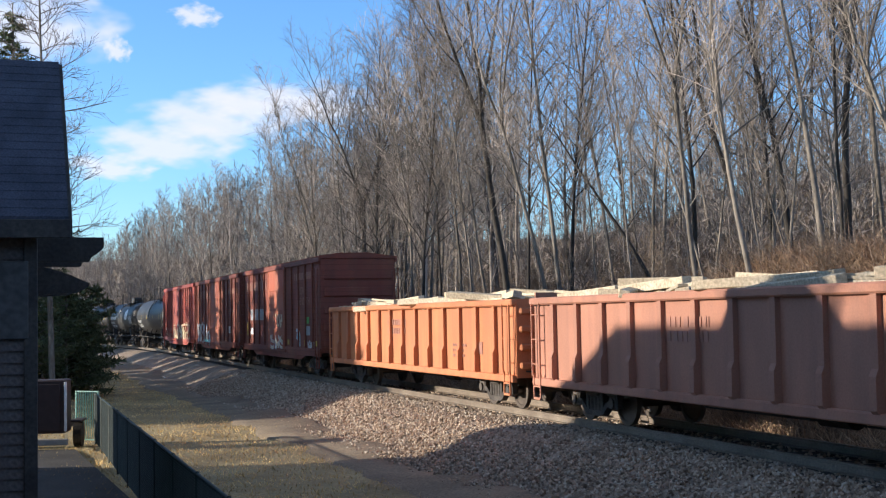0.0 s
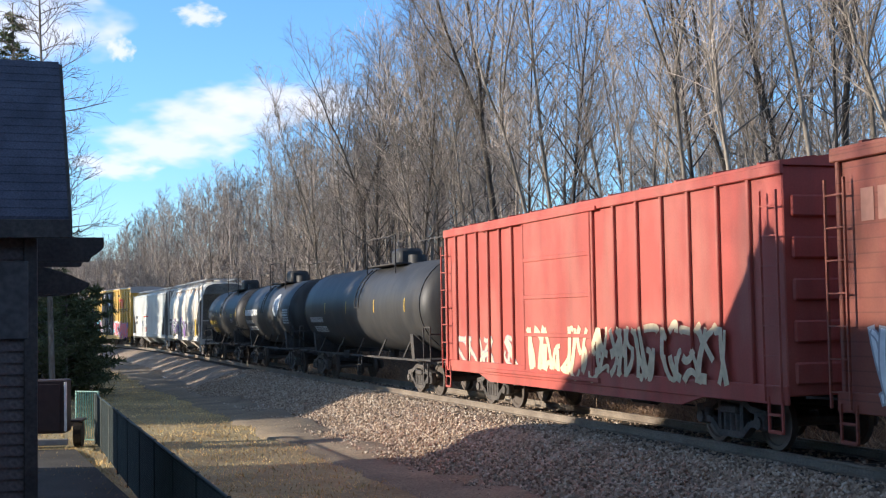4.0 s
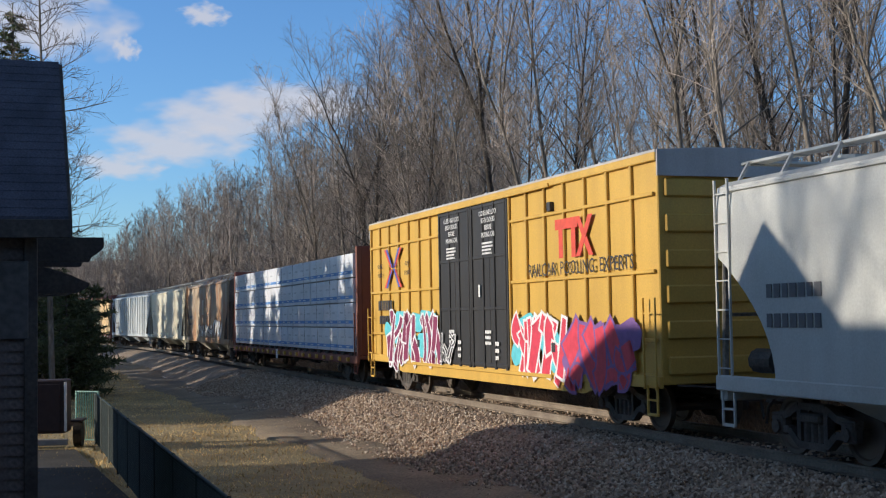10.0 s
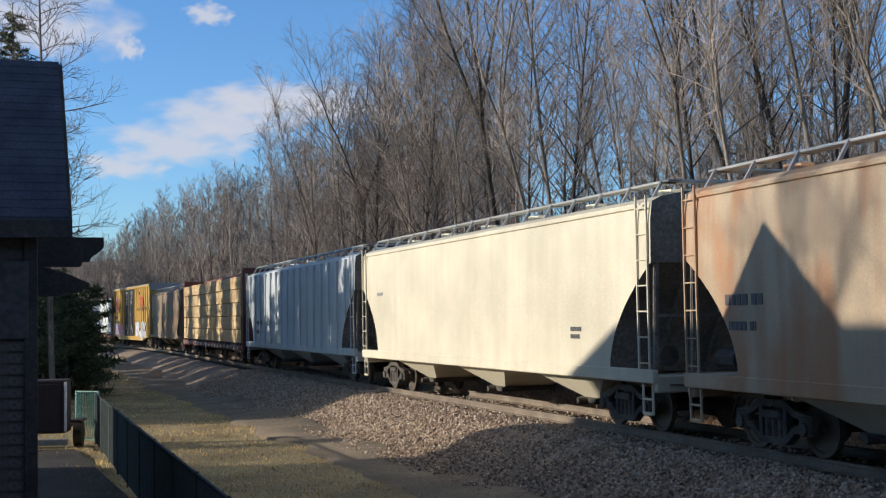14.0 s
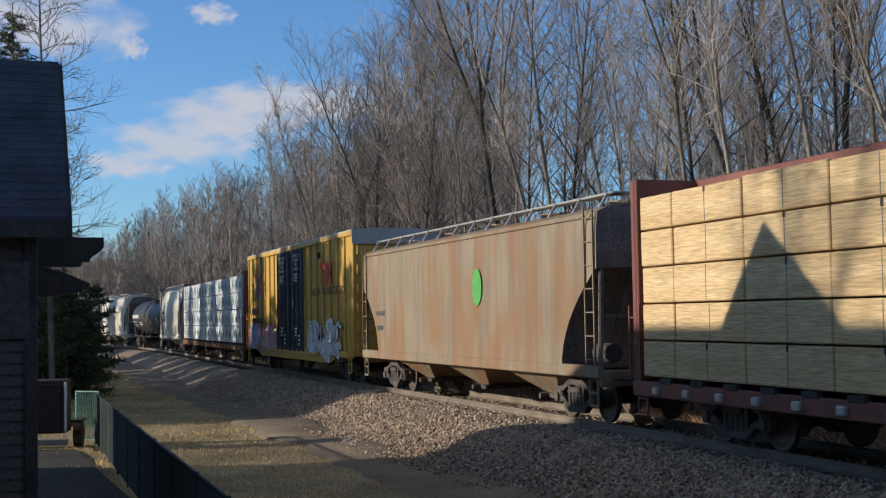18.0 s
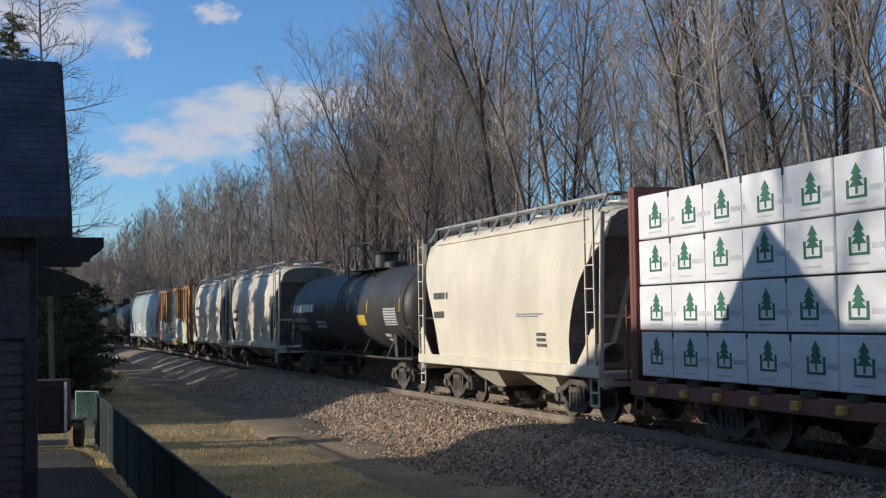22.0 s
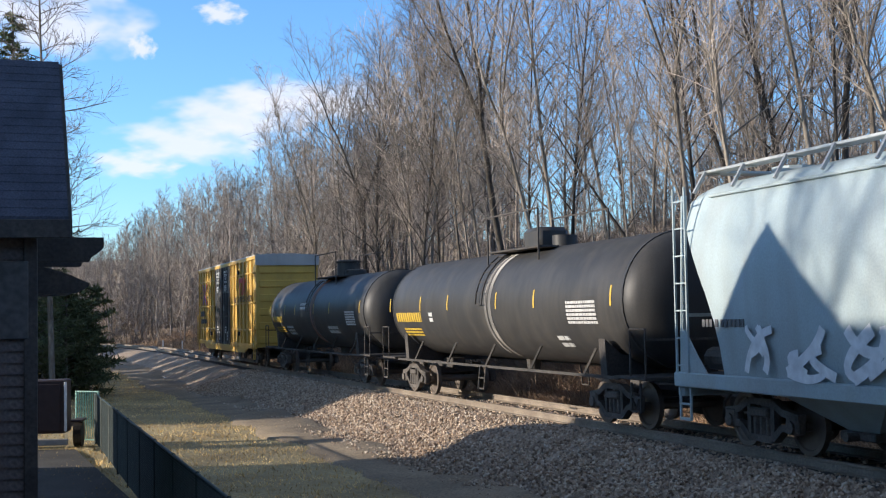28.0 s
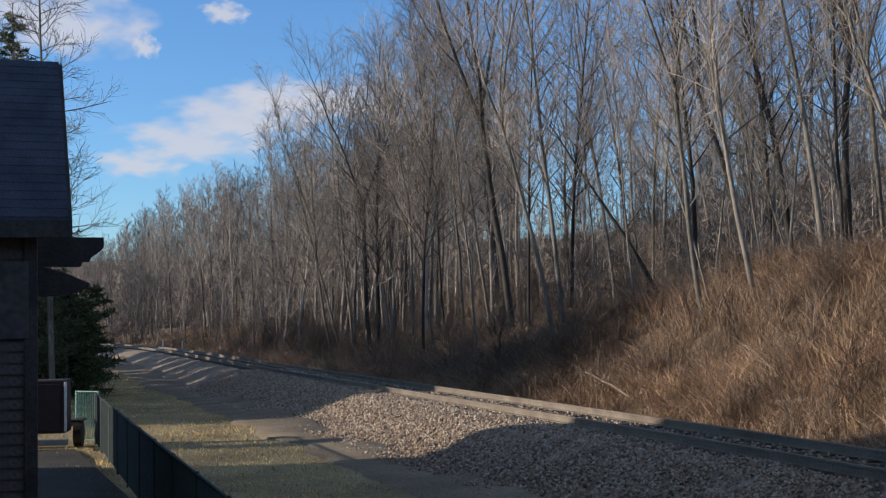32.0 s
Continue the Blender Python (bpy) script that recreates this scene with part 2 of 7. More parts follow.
def solid(name, geo, material, label, category, group="", kind="", at=None, soft=False):
    """A thing that is one mesh."""
    ob = new(name, geo.mesh(name, material, soft) if isinstance(geo, Geo) else geo)
    if at is not None:
        ob.matrix_basis = at
    return tagged(ob, label, category, group, kind)


# ---- ground, ballast and track ----
GRASS = grainy("dry_lawn", (0.26, 0.195, 0.095), (0.50, 0.395, 0.20), 0.35, 0.95, 9, 0.05, 0.8)
LITTER = grainy("leaf_litter", (0.10, 0.066, 0.04), (0.25, 0.17, 0.10), 0.5, 0.95, 6, 0.08, 0.9)
GRAVEL = grainy("fine_gravel", (0.19, 0.145, 0.095), (0.34, 0.265, 0.175), 0.6, 0.95, 18, 0.03, 0.9)


def ground_sheet():
    def steps(*spans):
        out = []
        for a, b, d in spans:
            out += list(np.arange(a, b - 1e-6, d))
        return np.array(out + [spans[-1][1]])
    xs = steps((-1600, -300, 130), (-300, -70, 10), (-70, -34, 3), (-34, 40, 1.0), (40, 90, 4), (90, 300, 15), (300, 1600, 130))
    ys = steps((-1600, -200, 140), (-200, 0, 10), (0, 100, 1.25), (100, 180, 3), (180, 420, 12), (420, 1600, 118))
    X, Y = np.meshgrid(xs, ys)
    Z = terrain(X, Y)
    n = len(xs)
    me = bpy.data.meshes.new("ground")
    i = (np.arange(len(ys) - 1)[:, None] * n + np.arange(n - 1)).ravel()
    me.from_pydata(np.stack([X.ravel(), Y.ravel(), Z.ravel()], 1).tolist(), [], np.stack([i, i + 1, i + n + 1, i + n], 1).tolist())
    me.materials.append(GRASS)
    me.materials.append(LITTER)
    cx, cy = (X.ravel()[i] + X.ravel()[i + n + 1]) / 2, (Y.ravel()[i] + Y.ravel()[i + n + 1]) / 2
    d = s_and_d(cx, cy)[1]
    me.polygons.foreach_set("material_index", np.where((d > 0) | (d < -45), 1, 0).astype(np.int32))
    me.shade_smooth()
    tagged(new("ground", me), "dry winter lawn and brown leaf-littered wooded ground", "ground", kind="structure")


def sweep(name, profile, s0, s1, step, material, wobble=0.0, soft=True):
    """Draws a profile of (d, z) out along the track."""
    ss = np.arange(s0, s1 + 1e-6, step)
    rings = []
    for s in ss:
        r = []
        for k, (d, z) in enumerate(profile):
            w = wobble * (noise.noise((s * 0.35, k * 3.1, 0.5)) + 0.6 * noise.noise((s * 1.1, k * 1.7, 4.5)))
            p = on_track(float(s), d + w, z + 0.4 * w * (0.1 < z < 0.7))
            r.append(tuple(p))
        rings.append(r)
    g = Geo().loft(rings, close=False, caps=False)
    return g.raw(name, material, soft)


ground_sheet()
bed = tagged(new("ballast_bed", sweep("ballast_bed", [(-4.2, -0.1), (-3.7, 0.05), (-2.9, 0.36), (-1.9, 0.72), (-1.45, 0.79), (0, 0.78), (1.45, 0.79), (1.9, 0.72), (2.9, 0.3), (3.6, -0.2)],
      -320, 320, 1.0, STONE, 0.3)), "sloping bed of pinkish grey crushed stone", "ballast", kind="structure")
tagged(new("gravel_path", sweep("gravel_path", [(-6.0, -0.15), (-5.5, 0.06), (-4.6, 0.09), (-3.9, 0.11), (-3.4, 0.0)], -320, 320, 1.0, GRAVEL, 0.5)),
       "worn strip of fine grey gravel beside the ballast", "gravel path", kind="structure")


def railway():
    track = thing("railway_track", "single railway track of rusty rails on dark wooden ties", "railway track", kind="structure")
    prof = [(-0.07, 0), (0.07, 0), (0.07, 0.012), (0.012, 0.03), (0.01, 0.125), (0.036, 0.135), (0.036, 0.168), (0.028, 0.175), (-0.028, 0.175), (-0.036, 0.168), (-0.036, 0.135), (-0.01, 0.125), (-0.012, 0.03), (-0.07, 0.012), (-0.07, 0)]
    for side in (-0.7525, 0.7525):
        part("rail", sweep("rail", [(side + a, RAIL_Z - 0.175 + b) for a, b in prof], -320, 320, 2.0, RAIL_STEEL, 0, False), None, track, "rusty tan steel rail")
    tie = Geo().box(-0.115, 0.115, -1.3, 1.3, -0.17, 0, 0.012).mesh("tie", TIE_WOOD)
    rnd = random.Random(4)
    for k in range(-190, 40):
        s = k * 0.51
        a = float(np.interp(s, TS, TA))
        p = on_track(s, rnd.uniform(-0.05, 0.05), RAIL_Z - 0.178 - rnd.uniform(0, 0.008))
        part("tie", tie, None, track, at=Matrix.Translation(p) @ pose(0, 0, 0, 0, 0, math.degrees(a) + rnd.uniform(-1, 1)))


railway()


def loose_stones():
    """Single stones over the near slope of the ballast, in one mesh."""
    rng = np.random.default_rng(3)
    n = 40000
    s = rng.uniform(-34, 16, n)
    d = -4.7 + 4.0 * rng.beta(2.1, 1.5, n)
    far = rng.random(n) < 0.16
    d = np.where(far, rng.uniform(-0.6, 1.9, n), d)
    z = np.interp(d, [-4.8, -3.75, -2.9, -1.9, -1.45, 0, 1.45, 1.9], [0.07, 0.07, 0.36, 0.72, 0.79, 0.79, 0.79, 0.72]) + rng.uniform(0.0, 0.035, n)
    x0, y0, a0 = np.interp(s, TS, TX), np.interp(s, TS, TY), np.interp(s, TS, TA)
    c = np.stack([x0 - d * np.sin(a0), y0 + d * np.cos(a0), z], 1)
    oct_v = np.array([(1, 0, 0), (-1, 0, 0), (0, 1, 0), (0, -1, 0), (0, 0, 1), (0, 0, -1)], float)
    size = rng.uniform(0.022, 0.05, (n, 1, 1))
    v = oct_v[None] * size * rng.uniform(0.6, 1.25, (n, 6, 1)) + rng.normal(0, 0.007, (n, 6, 3))
    ang = rng.uniform(0, 6.283, n)
    tl = rng.uniform(-0.7, 0.7, n)
    v = np.stack([v[..., 0], v[..., 1] * np.cos(tl)[:, None] - v[..., 2] * np.sin(tl)[:, None], v[..., 1] * np.sin(tl)[:, None] + v[..., 2] * np.cos(tl)[:, None]], -1)
    v = np.stack([v[..., 0] * np.cos(ang)[:, None] - v[..., 1] * np.sin(ang)[:, None], v[..., 0] * np.sin(ang)[:, None] + v[..., 1] * np.cos(ang)[:, None], v[..., 2]], -1)
    v = (v + c[:, None]).reshape(-1, 3)
    f = np.array([(0, 2, 4), (2, 1, 4), (1, 3, 4), (3, 0, 4), (2, 0, 5), (1, 2, 5), (3, 1, 5), (0, 3, 5)])
    f = (np.arange(n)[:, None, None] * 6 + f).reshape(-1, 3)
    me = bpy.data.meshes.new("loose_stones")
    me.from_pydata(v.tolist(), [], f.tolist())
    m, nodes, links, b = shader("loose_stone")
    geo = nodes.new("ShaderNodeNewGeometry")
    col = ramp(nodes, links, geo.outputs["Random Per Island"], [(0.0, (0.17, 0.125, 0.092)), (0.35, (0.36, 0.265, 0.19)), (0.7, (0.50, 0.385, 0.28)), (1.0, (0.62, 0.53, 0.42))]).outputs[0]
    links.new(col, b.inputs["Base Color"])
    b.inputs["Roughness"].default_value = 0.9
    me.materials.append(m)
    tagged(new("loose_stones", me), "loose pinkish grey crushed stones on the track bed", "gravel", kind="stuff")


loose_stones()


# ---- rolling stock: each car in its own space, x forward, y to its left, z up from the rails ----
MOVERS = []          # thing, place of its middle at the start, distance between its trucks
WHEELS = []          # wheelset, place of its car's middle at the start, x of its truck and its own x there

PAINT = {
    "gondola": paint("gondola_orange", (0.60, 0.22, 0.09), (0.22, 0.09, 0.055), 0.45, (0.40, 0.16, 0.08), 0.45, 0.7),
    # Duller pink copy of the orange: the front gondola's shade put into its paint.
    "gondola_shaded": paint("gondola_shade_pink", (0.44, 0.20, 0.13), (0.20, 0.11, 0.085), 0.5, (0.36, 0.17, 0.11), 0.4, 0.75),
    "boxcar_red": paint("boxcar_red", (0.22, 0.052, 0.033), (0.10, 0.04, 0.028), 0.5, (0.30, 0.11, 0.06), 0.4, 0.65, 0.15, 0.2),
    "boxcar_red_bright": paint("boxcar_red_bright", (0.40, 0.07, 0.05), (0.13, 0.05, 0.035), 0.4, (0.45, 0.22, 0.16), 0.25, 0.65),
    "red_door": paint("red_door", (0.42, 0.105, 0.055), (0.2, 0.07, 0.045), 0.35, (0.40, 0.2, 0.12), 0.3, 0.65),
    "yellow": paint("boxcar_yellow", (0.59, 0.365, 0.068), (0.30, 0.17, 0.05), 0.25, None, 0, 0.5, 0.08),
    "door_black": paint("door_black", (0.022, 0.023, 0.026), (0.06, 0.055, 0.05), 0.3, None, 0, 0.5),
    "roof_silver": paint("roof_silver", (0.46, 0.46, 0.46), (0.25, 0.23, 0.21), 0.4, None, 0, 0.4),
    "tank_black": paint("tank_black", (0.036, 0.036, 0.037), (0.08, 0.074, 0.066), 0.6, None, 0, 0.5),
    "hopper_white": paint("hopper_white", (0.68, 0.65, 0.57), (0.45, 0.32, 0.2), 0.3, (0.45, 0.28, 0.16), 0.18, 0.5),
    "hopper_grey": paint("hopper_grey", (0.49, 0.50, 0.47), (0.34, 0.33, 0.30), 0.3, None, 0, 0.5),
    "hopper_orange": paint("hopper_rust_orange", (0.47, 0.365, 0.245), (0.29, 0.17, 0.095), 0.6, (0.43, 0.18, 0.065), 0.7, 0.6),
    "hopper_cream": paint("hopper_cream", (0.66, 0.615, 0.47), (0.5, 0.42, 0.28), 0.3, None, 0, 0.5),
    "hopper_blue_grey": paint("hopper_blue_grey", (0.50, 0.55, 0.57), (0.30, 0.29, 0.27), 0.4, None, 0, 0.5),
    "hopper_brown": paint("hopper_dirty_tan", (0.27, 0.215, 0.14), (0.15, 0.10, 0.06), 0.75, (0.26, 0.125, 0.05), 0.7, 0.65),
    "hopper_tan": paint("hopper_pale_tan", (0.66, 0.61, 0.50), (0.45, 0.36, 0.24), 0.3, None, 0, 0.5),
    "hopper_pale_blue": paint("hopper_pale_blue", (0.35, 0.43, 0.45), (0.26, 0.27, 0.25), 0.35, (0.25, 0.2, 0.17), 0.2, 0.5),
    "brown_box": paint("boxcar_brown", (0.44, 0.22, 0.07), (0.09, 0.065, 0.05), 0.8, (0.22, 0.10, 0.05), 0.7, 0.7),
    "car_maroon": paint("car_maroon", (0.20, 0.065, 0.05), (0.09, 0.05, 0.04), 0.5, (0.3, 0.13, 0.08), 0.3, 0.65),
}
PAINT["tank_black"].node_tree.nodes["Principled BSDF"].inputs["Specular IOR Level"].default_value = 0.28
CHALK = plain("worn_white_lettering", (0.46, 0.46, 0.45), 0.7)
WHITE = plain("white_lettering", (0.78, 0.78, 0.76), 0.6)
BLACK = plain("black_lettering", (0.03, 0.03, 0.035), 0.6)
YELLOW = plain("yellow_marking", (0.52, 0.35, 0.04), 0.5)
RED = plain("red_lettering", (0.62, 0.07, 0.04), 0.6)
BLUE = plain("blue_lettering", (0.06, 0.10, 0.42), 0.6)
GREEN = plain("green_marking", (0.03, 0.15, 0.09), 0.6)
FADED = plain("faded_lettering", (0.36, 0.17, 0.12), 0.7)
GALV = plain("galvanised_steel", (0.50, 0.50, 0.48), 0.4, 0.5)


def truck_meshes():
    w = Geo()
    for side in (-1, 1):
        y0 = side * 0.72
        rings = []
        for r, y in ((0.10, y0 - 0.02), (0.36, y0 - 0.03), (0.385, y0 - 0.055), (0.457, y0 - 0.055), (0.452, y0 + 0.05), (0.385, y0 + 0.05), (0.36, y0 + 0.02), (0.11, y0 + 0.03)):
            rings.append([(r * math.cos(2 * math.pi * k / 20), y, r * math.sin(2 * math.pi * k / 20)) for k in range(20)])
        w.loft(rings)
    w.tube([(0, -1.05, 0), (0, 1.05, 0)], [0.085, 0.085], 8)
    for a in range(3):
        c, s_ = math.cos(a * 2.1), math.sin(a * 2.1)
        for side in (-1, 1):
            w.box(0.045 * c - 0.02, 0.045 * c + 0.02, side * 1.06 - 0.02, side * 1.06 + 0.02, 0.045 * s_ - 0.02, 0.045 * s_ + 0.02)
    wheel = w.mesh("wheelset", WHEEL_STEEL, True)
    frames = []
    for side in (-1, 1):
        g = Geo()
        y = side * 1.0
        top = [(-1.06, 0.60), (-0.62, 0.66), (-0.34, 0.80), (0.34, 0.80), (0.62, 0.66), (1.06, 0.60)]
        low = [(-0.98, 0.42), (-0.60, 0.42), (-0.34, 0.22), (0.34, 0.22), (0.60, 0.42), (0.98, 0.42)]
        for line in (top, low):
            for p, q in zip(line, line[1:]):
                g.beam((p[0], y, p[1]), (q[0], y, q[1]), 0.15, 0.11)
        for x in (-0.34, 0.34):
            g.beam((x, y, 0.22), (x, y, 0.80), 0.13, 0.10)
        for x in (-0.89, 0.89):
            g.box(x - 0.17, x + 0.17, y - 0.09, y + 0.09, 0.33, 0.66, 0.04)
            g.tube([(x, y - 0.13, 0.457), (x, y + 0.13, 0.457)], [0.105, 0.105], 10)
        for x in (-0.18, 0.0, 0.18):
            g.tube([(x, y, 0.28), (x, y, 0.56)], [0.075, 0.075], 8)
        g.box(-0.27, 0.27, y - 0.12, y + 0.12, 0.56, 0.70, 0.03)
        frames.append(g.mesh("side_frame", IRON))
    bolster = Geo().box(-0.2, 0.2, -0.95, 0.95, 0.56, 0.78, 0.04).tube([(0, 0, 0.76), (0, 0, 0.92)], [0.22, 0.22], 10).mesh("truck", IRON)
    brake = Geo().box(-0.05, 0.05, -0.8, 0.8, 0.38, 0.5, 0.02).mesh("brake_beam", IRON)
    return bolster, frames, brake, wheel


TRUCK, SIDE_FRAMES, BRAKE_BEAM, WHEELSET = truck_meshes()
COUPLER = Geo().box(-0.9, 0.15, -0.09, 0.09, 0.70, 0.90, 0.02).box(0.1, 0.42, -0.13, 0.13, 0.66, 0.94, 0.04).beam((-0.3, -1.2, 0.95), (-0.3, 0.1, 0.85), 0.035).mesh("coupler", IRON)
HOSE = Geo().tube([(0, 0.35, 0.8), (0.2, 0.35, 0.62), (0.35, 0.3, 0.36), (0.5, 0.2, 0.34)], [0.025] * 4, 6).mesh("air_hose", UNDER)


def car_base(name, label, category, mid, length, truck_x, group, sill=True):
    """The thing itself with what all cars share: trucks, wheels, couplers, hoses, sill."""
    car = thing(name, label, category, group)
    MOVERS.append((car, mid, 2 * truck_x))
    for tx in (-truck_x, truck_x):
        tr = part("truck", TRUCK, None, car, at=pose(tx, 0, 0))
        for fr in SIDE_FRAMES:
            part("side_frame", fr, None, tr)
        for bx in (-0.5, 0.5):
            part("brake_beam", BRAKE_BEAM, None, tr, at=pose(bx, 0, 0))
        for wx in (-0.89, 0.89):
            ws = part("wheelset", WHEELSET, None, tr, "steel wheels on an axle", at=pose(wx, 0, 0.457))
            WHEELS.append((ws, mid + tx + wx, wx))
    for e in (1, -1):
        part("coupler", COUPLER, None, car, at=pose(e * (length / 2 + 0.35), 0, 0, 0, 0, 0 if e > 0 else 180))
        part("air_hose", HOSE, None, car, at=pose(e * (length / 2 + 0.1), 0, 0, 0, 0, 0 if e > 0 else 180))
    if sill:
        part("centre_sill", Geo().box(-length / 2, length / 2, -0.2, 0.2, 0.72, 1.02, 0.02), UNDER, car)
        g = Geo().box(-0.9, 0.5, -0.5, -0.14, 0.52, 0.78, 0.04).tube([(0.7, -0.3, 0.62), (1.5, -0.3, 0.62)], [0.2, 0.2], 10).beam((-3, -0.3, 0.5), (3, -0.3, 0.5), 0.03)
        part("brake_gear", g, UNDER, car)
    return car


def ladder(car, x, y, z0, z1, material, width=0.42, along="x", rungs=None, name="ladder"):
    g = Geo()
    u = (1, 0) if along == "x" else (0, 1)
    a, b = (x, y), (x + u[0] * width, y + u[1] * width)
    for p in (a, b):
        g.beam((p[0], p[1], z0), (p[0], p[1], z1), 0.036, 0.036)
    n = rungs or max(2, int((z1 - z0) / 0.42))
    for k in range(n):
        z = z0 + (k + 0.5) * (z1 - z0) / n
        g.beam((a[0], a[1], z), (b[0], b[1], z), 0.024, 0.024)
    return part(name, g, material, car)


def stirrup(car, x, y, material):
    g = Geo().beam((x - 0.18, y, 0.95), (x - 0.18, y, 0.42), 0.035).beam((x + 0.18, y, 0.95), (x + 0.18, y, 0.42), 0.035).beam((x - 0.18, y, 0.42), (x + 0.18, y, 0.42), 0.05).beam((x - 0.18, y, 0.68), (x + 0.18, y, 0.68), 0.035)
    part("stirrup_step", g, material, car)


def writing(car, text, x, z, y, height, material, name="lettering", squeeze=1.0):
    """Words on the side that faces the camera, their middle at x."""
    c = bpy.data.curves.new(name, "FONT")
    c.body, c.size, c.extrude, c.align_x, c.align_y = text, height * 1.35, 0.002, "CENTER", "CENTER"
    c.resolution_u = 2
    c.materials.append(material)
    ob = new(name, c)
    ob.parent = car
    ob.matrix_basis = Matrix.Translation((x, y, z)) @ pose(0, 0, 0, 90, 0, 0) @ Matrix.Diagonal((squeeze, 1, 1, 1))
    return ob


def bars(car, x0, x1, z0, z1, y, rows, material, seed=1, name="lettering", gap=0.45):
    """Rows of plain bars in the place of writing."""
    rnd = random.Random(seed)
    g = Geo()
    pitch = (z1 - z0) / rows
    for r in range(rows):
        z = z1 - (r + 1) * pitch
        x = x0
        end = x1 - (rnd.uniform(0, 0.25) * (x1 - x0) if r else 0)
        while x < end - 0.02:
            w = min(rnd.uniform(0.45, 0.62) * pitch, end - x)
            g.box(x, x + w, y - 0.004, y + 0.004, z, z + pitch * (1 - gap))
            x += w + pitch * (0.18 if rnd.random() > 0.12 else 0.5)
    return tagged(part(name, g, material, car), kind="stuff")


def plate(car, x0, x1, z0, z1, y, material, name="placard", label=""):
    return part(name, Geo().box(x0, x1, y - 0.006, y + 0.006, z0, z1), material, car, label)


GRAF = {k: plain("spray_" + k, c, 0.5) for k, c in dict(white=(0.72, 0.73, 0.74), black=(0.03, 0.03, 0.035), red=(0.62, 0.05, 0.09), pink=(0.72, 0.16, 0.36), cyan=(0.12, 0.55, 0.62),
        blue=(0.07, 0.17, 0.50), purple=(0.20, 0.10, 0.30), mint=(0.42, 0.60, 0.42), maroon=(0.22, 0.03, 0.09), cream=(0.70, 0.56, 0.36), green=(0.10, 0.38, 0.08), yellow=(0.75, 0.55, 0.08), grey=(0.33, 0.34, 0.36)).items()}


def graffiti(car, x0, x1, z0, z1, y, fill, edge, seed, letters=5, halo=None, thick=0.17):
    """Bold made-up strokes sprayed on a side: a cloud, an outline and a fill."""
    rnd = random.Random(seed)
    layers = [Geo(), Geo(), Geo()]
    wide, high = (x1 - x0) / letters, z1 - z0

    def blob(g, p, q, r, yy):
        d = Vector((q[0] - p[0], q[1] - p[1]))
        a = math.atan2(d.y, d.x)
        pts = []
        for k in range(7):
            b = a + math.pi / 2 + math.pi * k / 6
            pts.append((p[0] + math.cos(b) * r * rnd.uniform(0.9, 1.12), p[1] + math.sin(b) * r * rnd.uniform(0.9, 1.12)))
        for k in range(7):
            b = a - math.pi / 2 + math.pi * k / 6
            pts.append((q[0] + math.cos(b) * r * rnd.uniform(0.9, 1.12), q[1] + math.sin(b) * r * rnd.uniform(0.9, 1.12)))
        g.add([(u, yy, w) for u, w in pts], [tuple(range(len(pts)))])
    if halo:
        for k in range(letters * 3):
            cx, cz = rnd.uniform(x0 + 0.3, x1 - 0.3), rnd.uniform(z0 + 0.3, z1 - 0.2)
            blob(layers[0], (cx - 0.3, cz), (cx + 0.3, cz + rnd.uniform(-0.2, 0.2)), rnd.uniform(0.12, 0.27) * min(1, high), y - 0.002 - k * 0.00003)
    n = 0

    def curve_stroke(p, c, q, r):
        """A bent, tapering stroke and its outline."""
        nonlocal n
        n += 1
        pts = []
        for k in range(9):
            t = k / 8
            pts.append(Vector(((1 - t) ** 2 * p[0] + 2 * t * (1 - t) * c[0] + t * t * q[0], (1 - t) ** 2 * p[1] + 2 * t * (1 - t) * c[1] + t * t * q[1])))
        grow, end = rnd.uniform(0.7, 1.3), rnd.uniform(0.35, 1.0)
        for g, add, yy in ((layers[1], 0.02 + r * 0.22, y - 0.005 - n * 0.00004), (layers[2], 0.0, y - 0.005 - n * 0.00004 - 0.00002)):
            lo, hi = [], []
            for k, v in enumerate(pts):
                d = (pts[min(8, k + 1)] - pts[max(0, k - 1)]).normalized()
                w = r * (grow + (end - grow) * k / 8) + add
                e = v - d * add if k == 0 else v + d * add if k == 8 else v
                lo.append((e.x - d.y * w, yy, e.y + d.x * w)), hi.append((e.x + d.y * w, yy, e.y - d.x * w))
            g.loft([[u, w] for u, w in zip(lo, hi)], False, False)
    for i in range(letters):
        cx = x0 + (i + 0.5) * wide
        for k in range(rnd.choice((3, 4, 4, 5))):
            a = (cx + rnd.uniform(-0.6, 0.6) * wide, z0 + rnd.choice((0.12, 0.16, 0.45, 0.85)) * high)
            b = (cx + rnd.uniform(-0.6, 0.6) * wide, z0 + rnd.choice((0.88, 0.85, 0.55, 0.14)) * high)
            c = ((a[0] + b[0]) / 2 + rnd.uniform(-0.7, 0.7) * wide, (a[1] + b[1]) / 2 + rnd.uniform(-0.3, 0.3) * high)
            curve_stroke(a, c, b, thick * rnd.uniform(0.45, 0.95))
    for g, c, nm in zip(layers, (halo, edge, fill), ("spray_cloud", "spray_outline", "spray_fill")):
        if g.v:
            tagged(part(nm, g.raw(nm, GRAF[c]), None, car), kind="stuff")


SIDE = -1.51         # the side that faces the camera


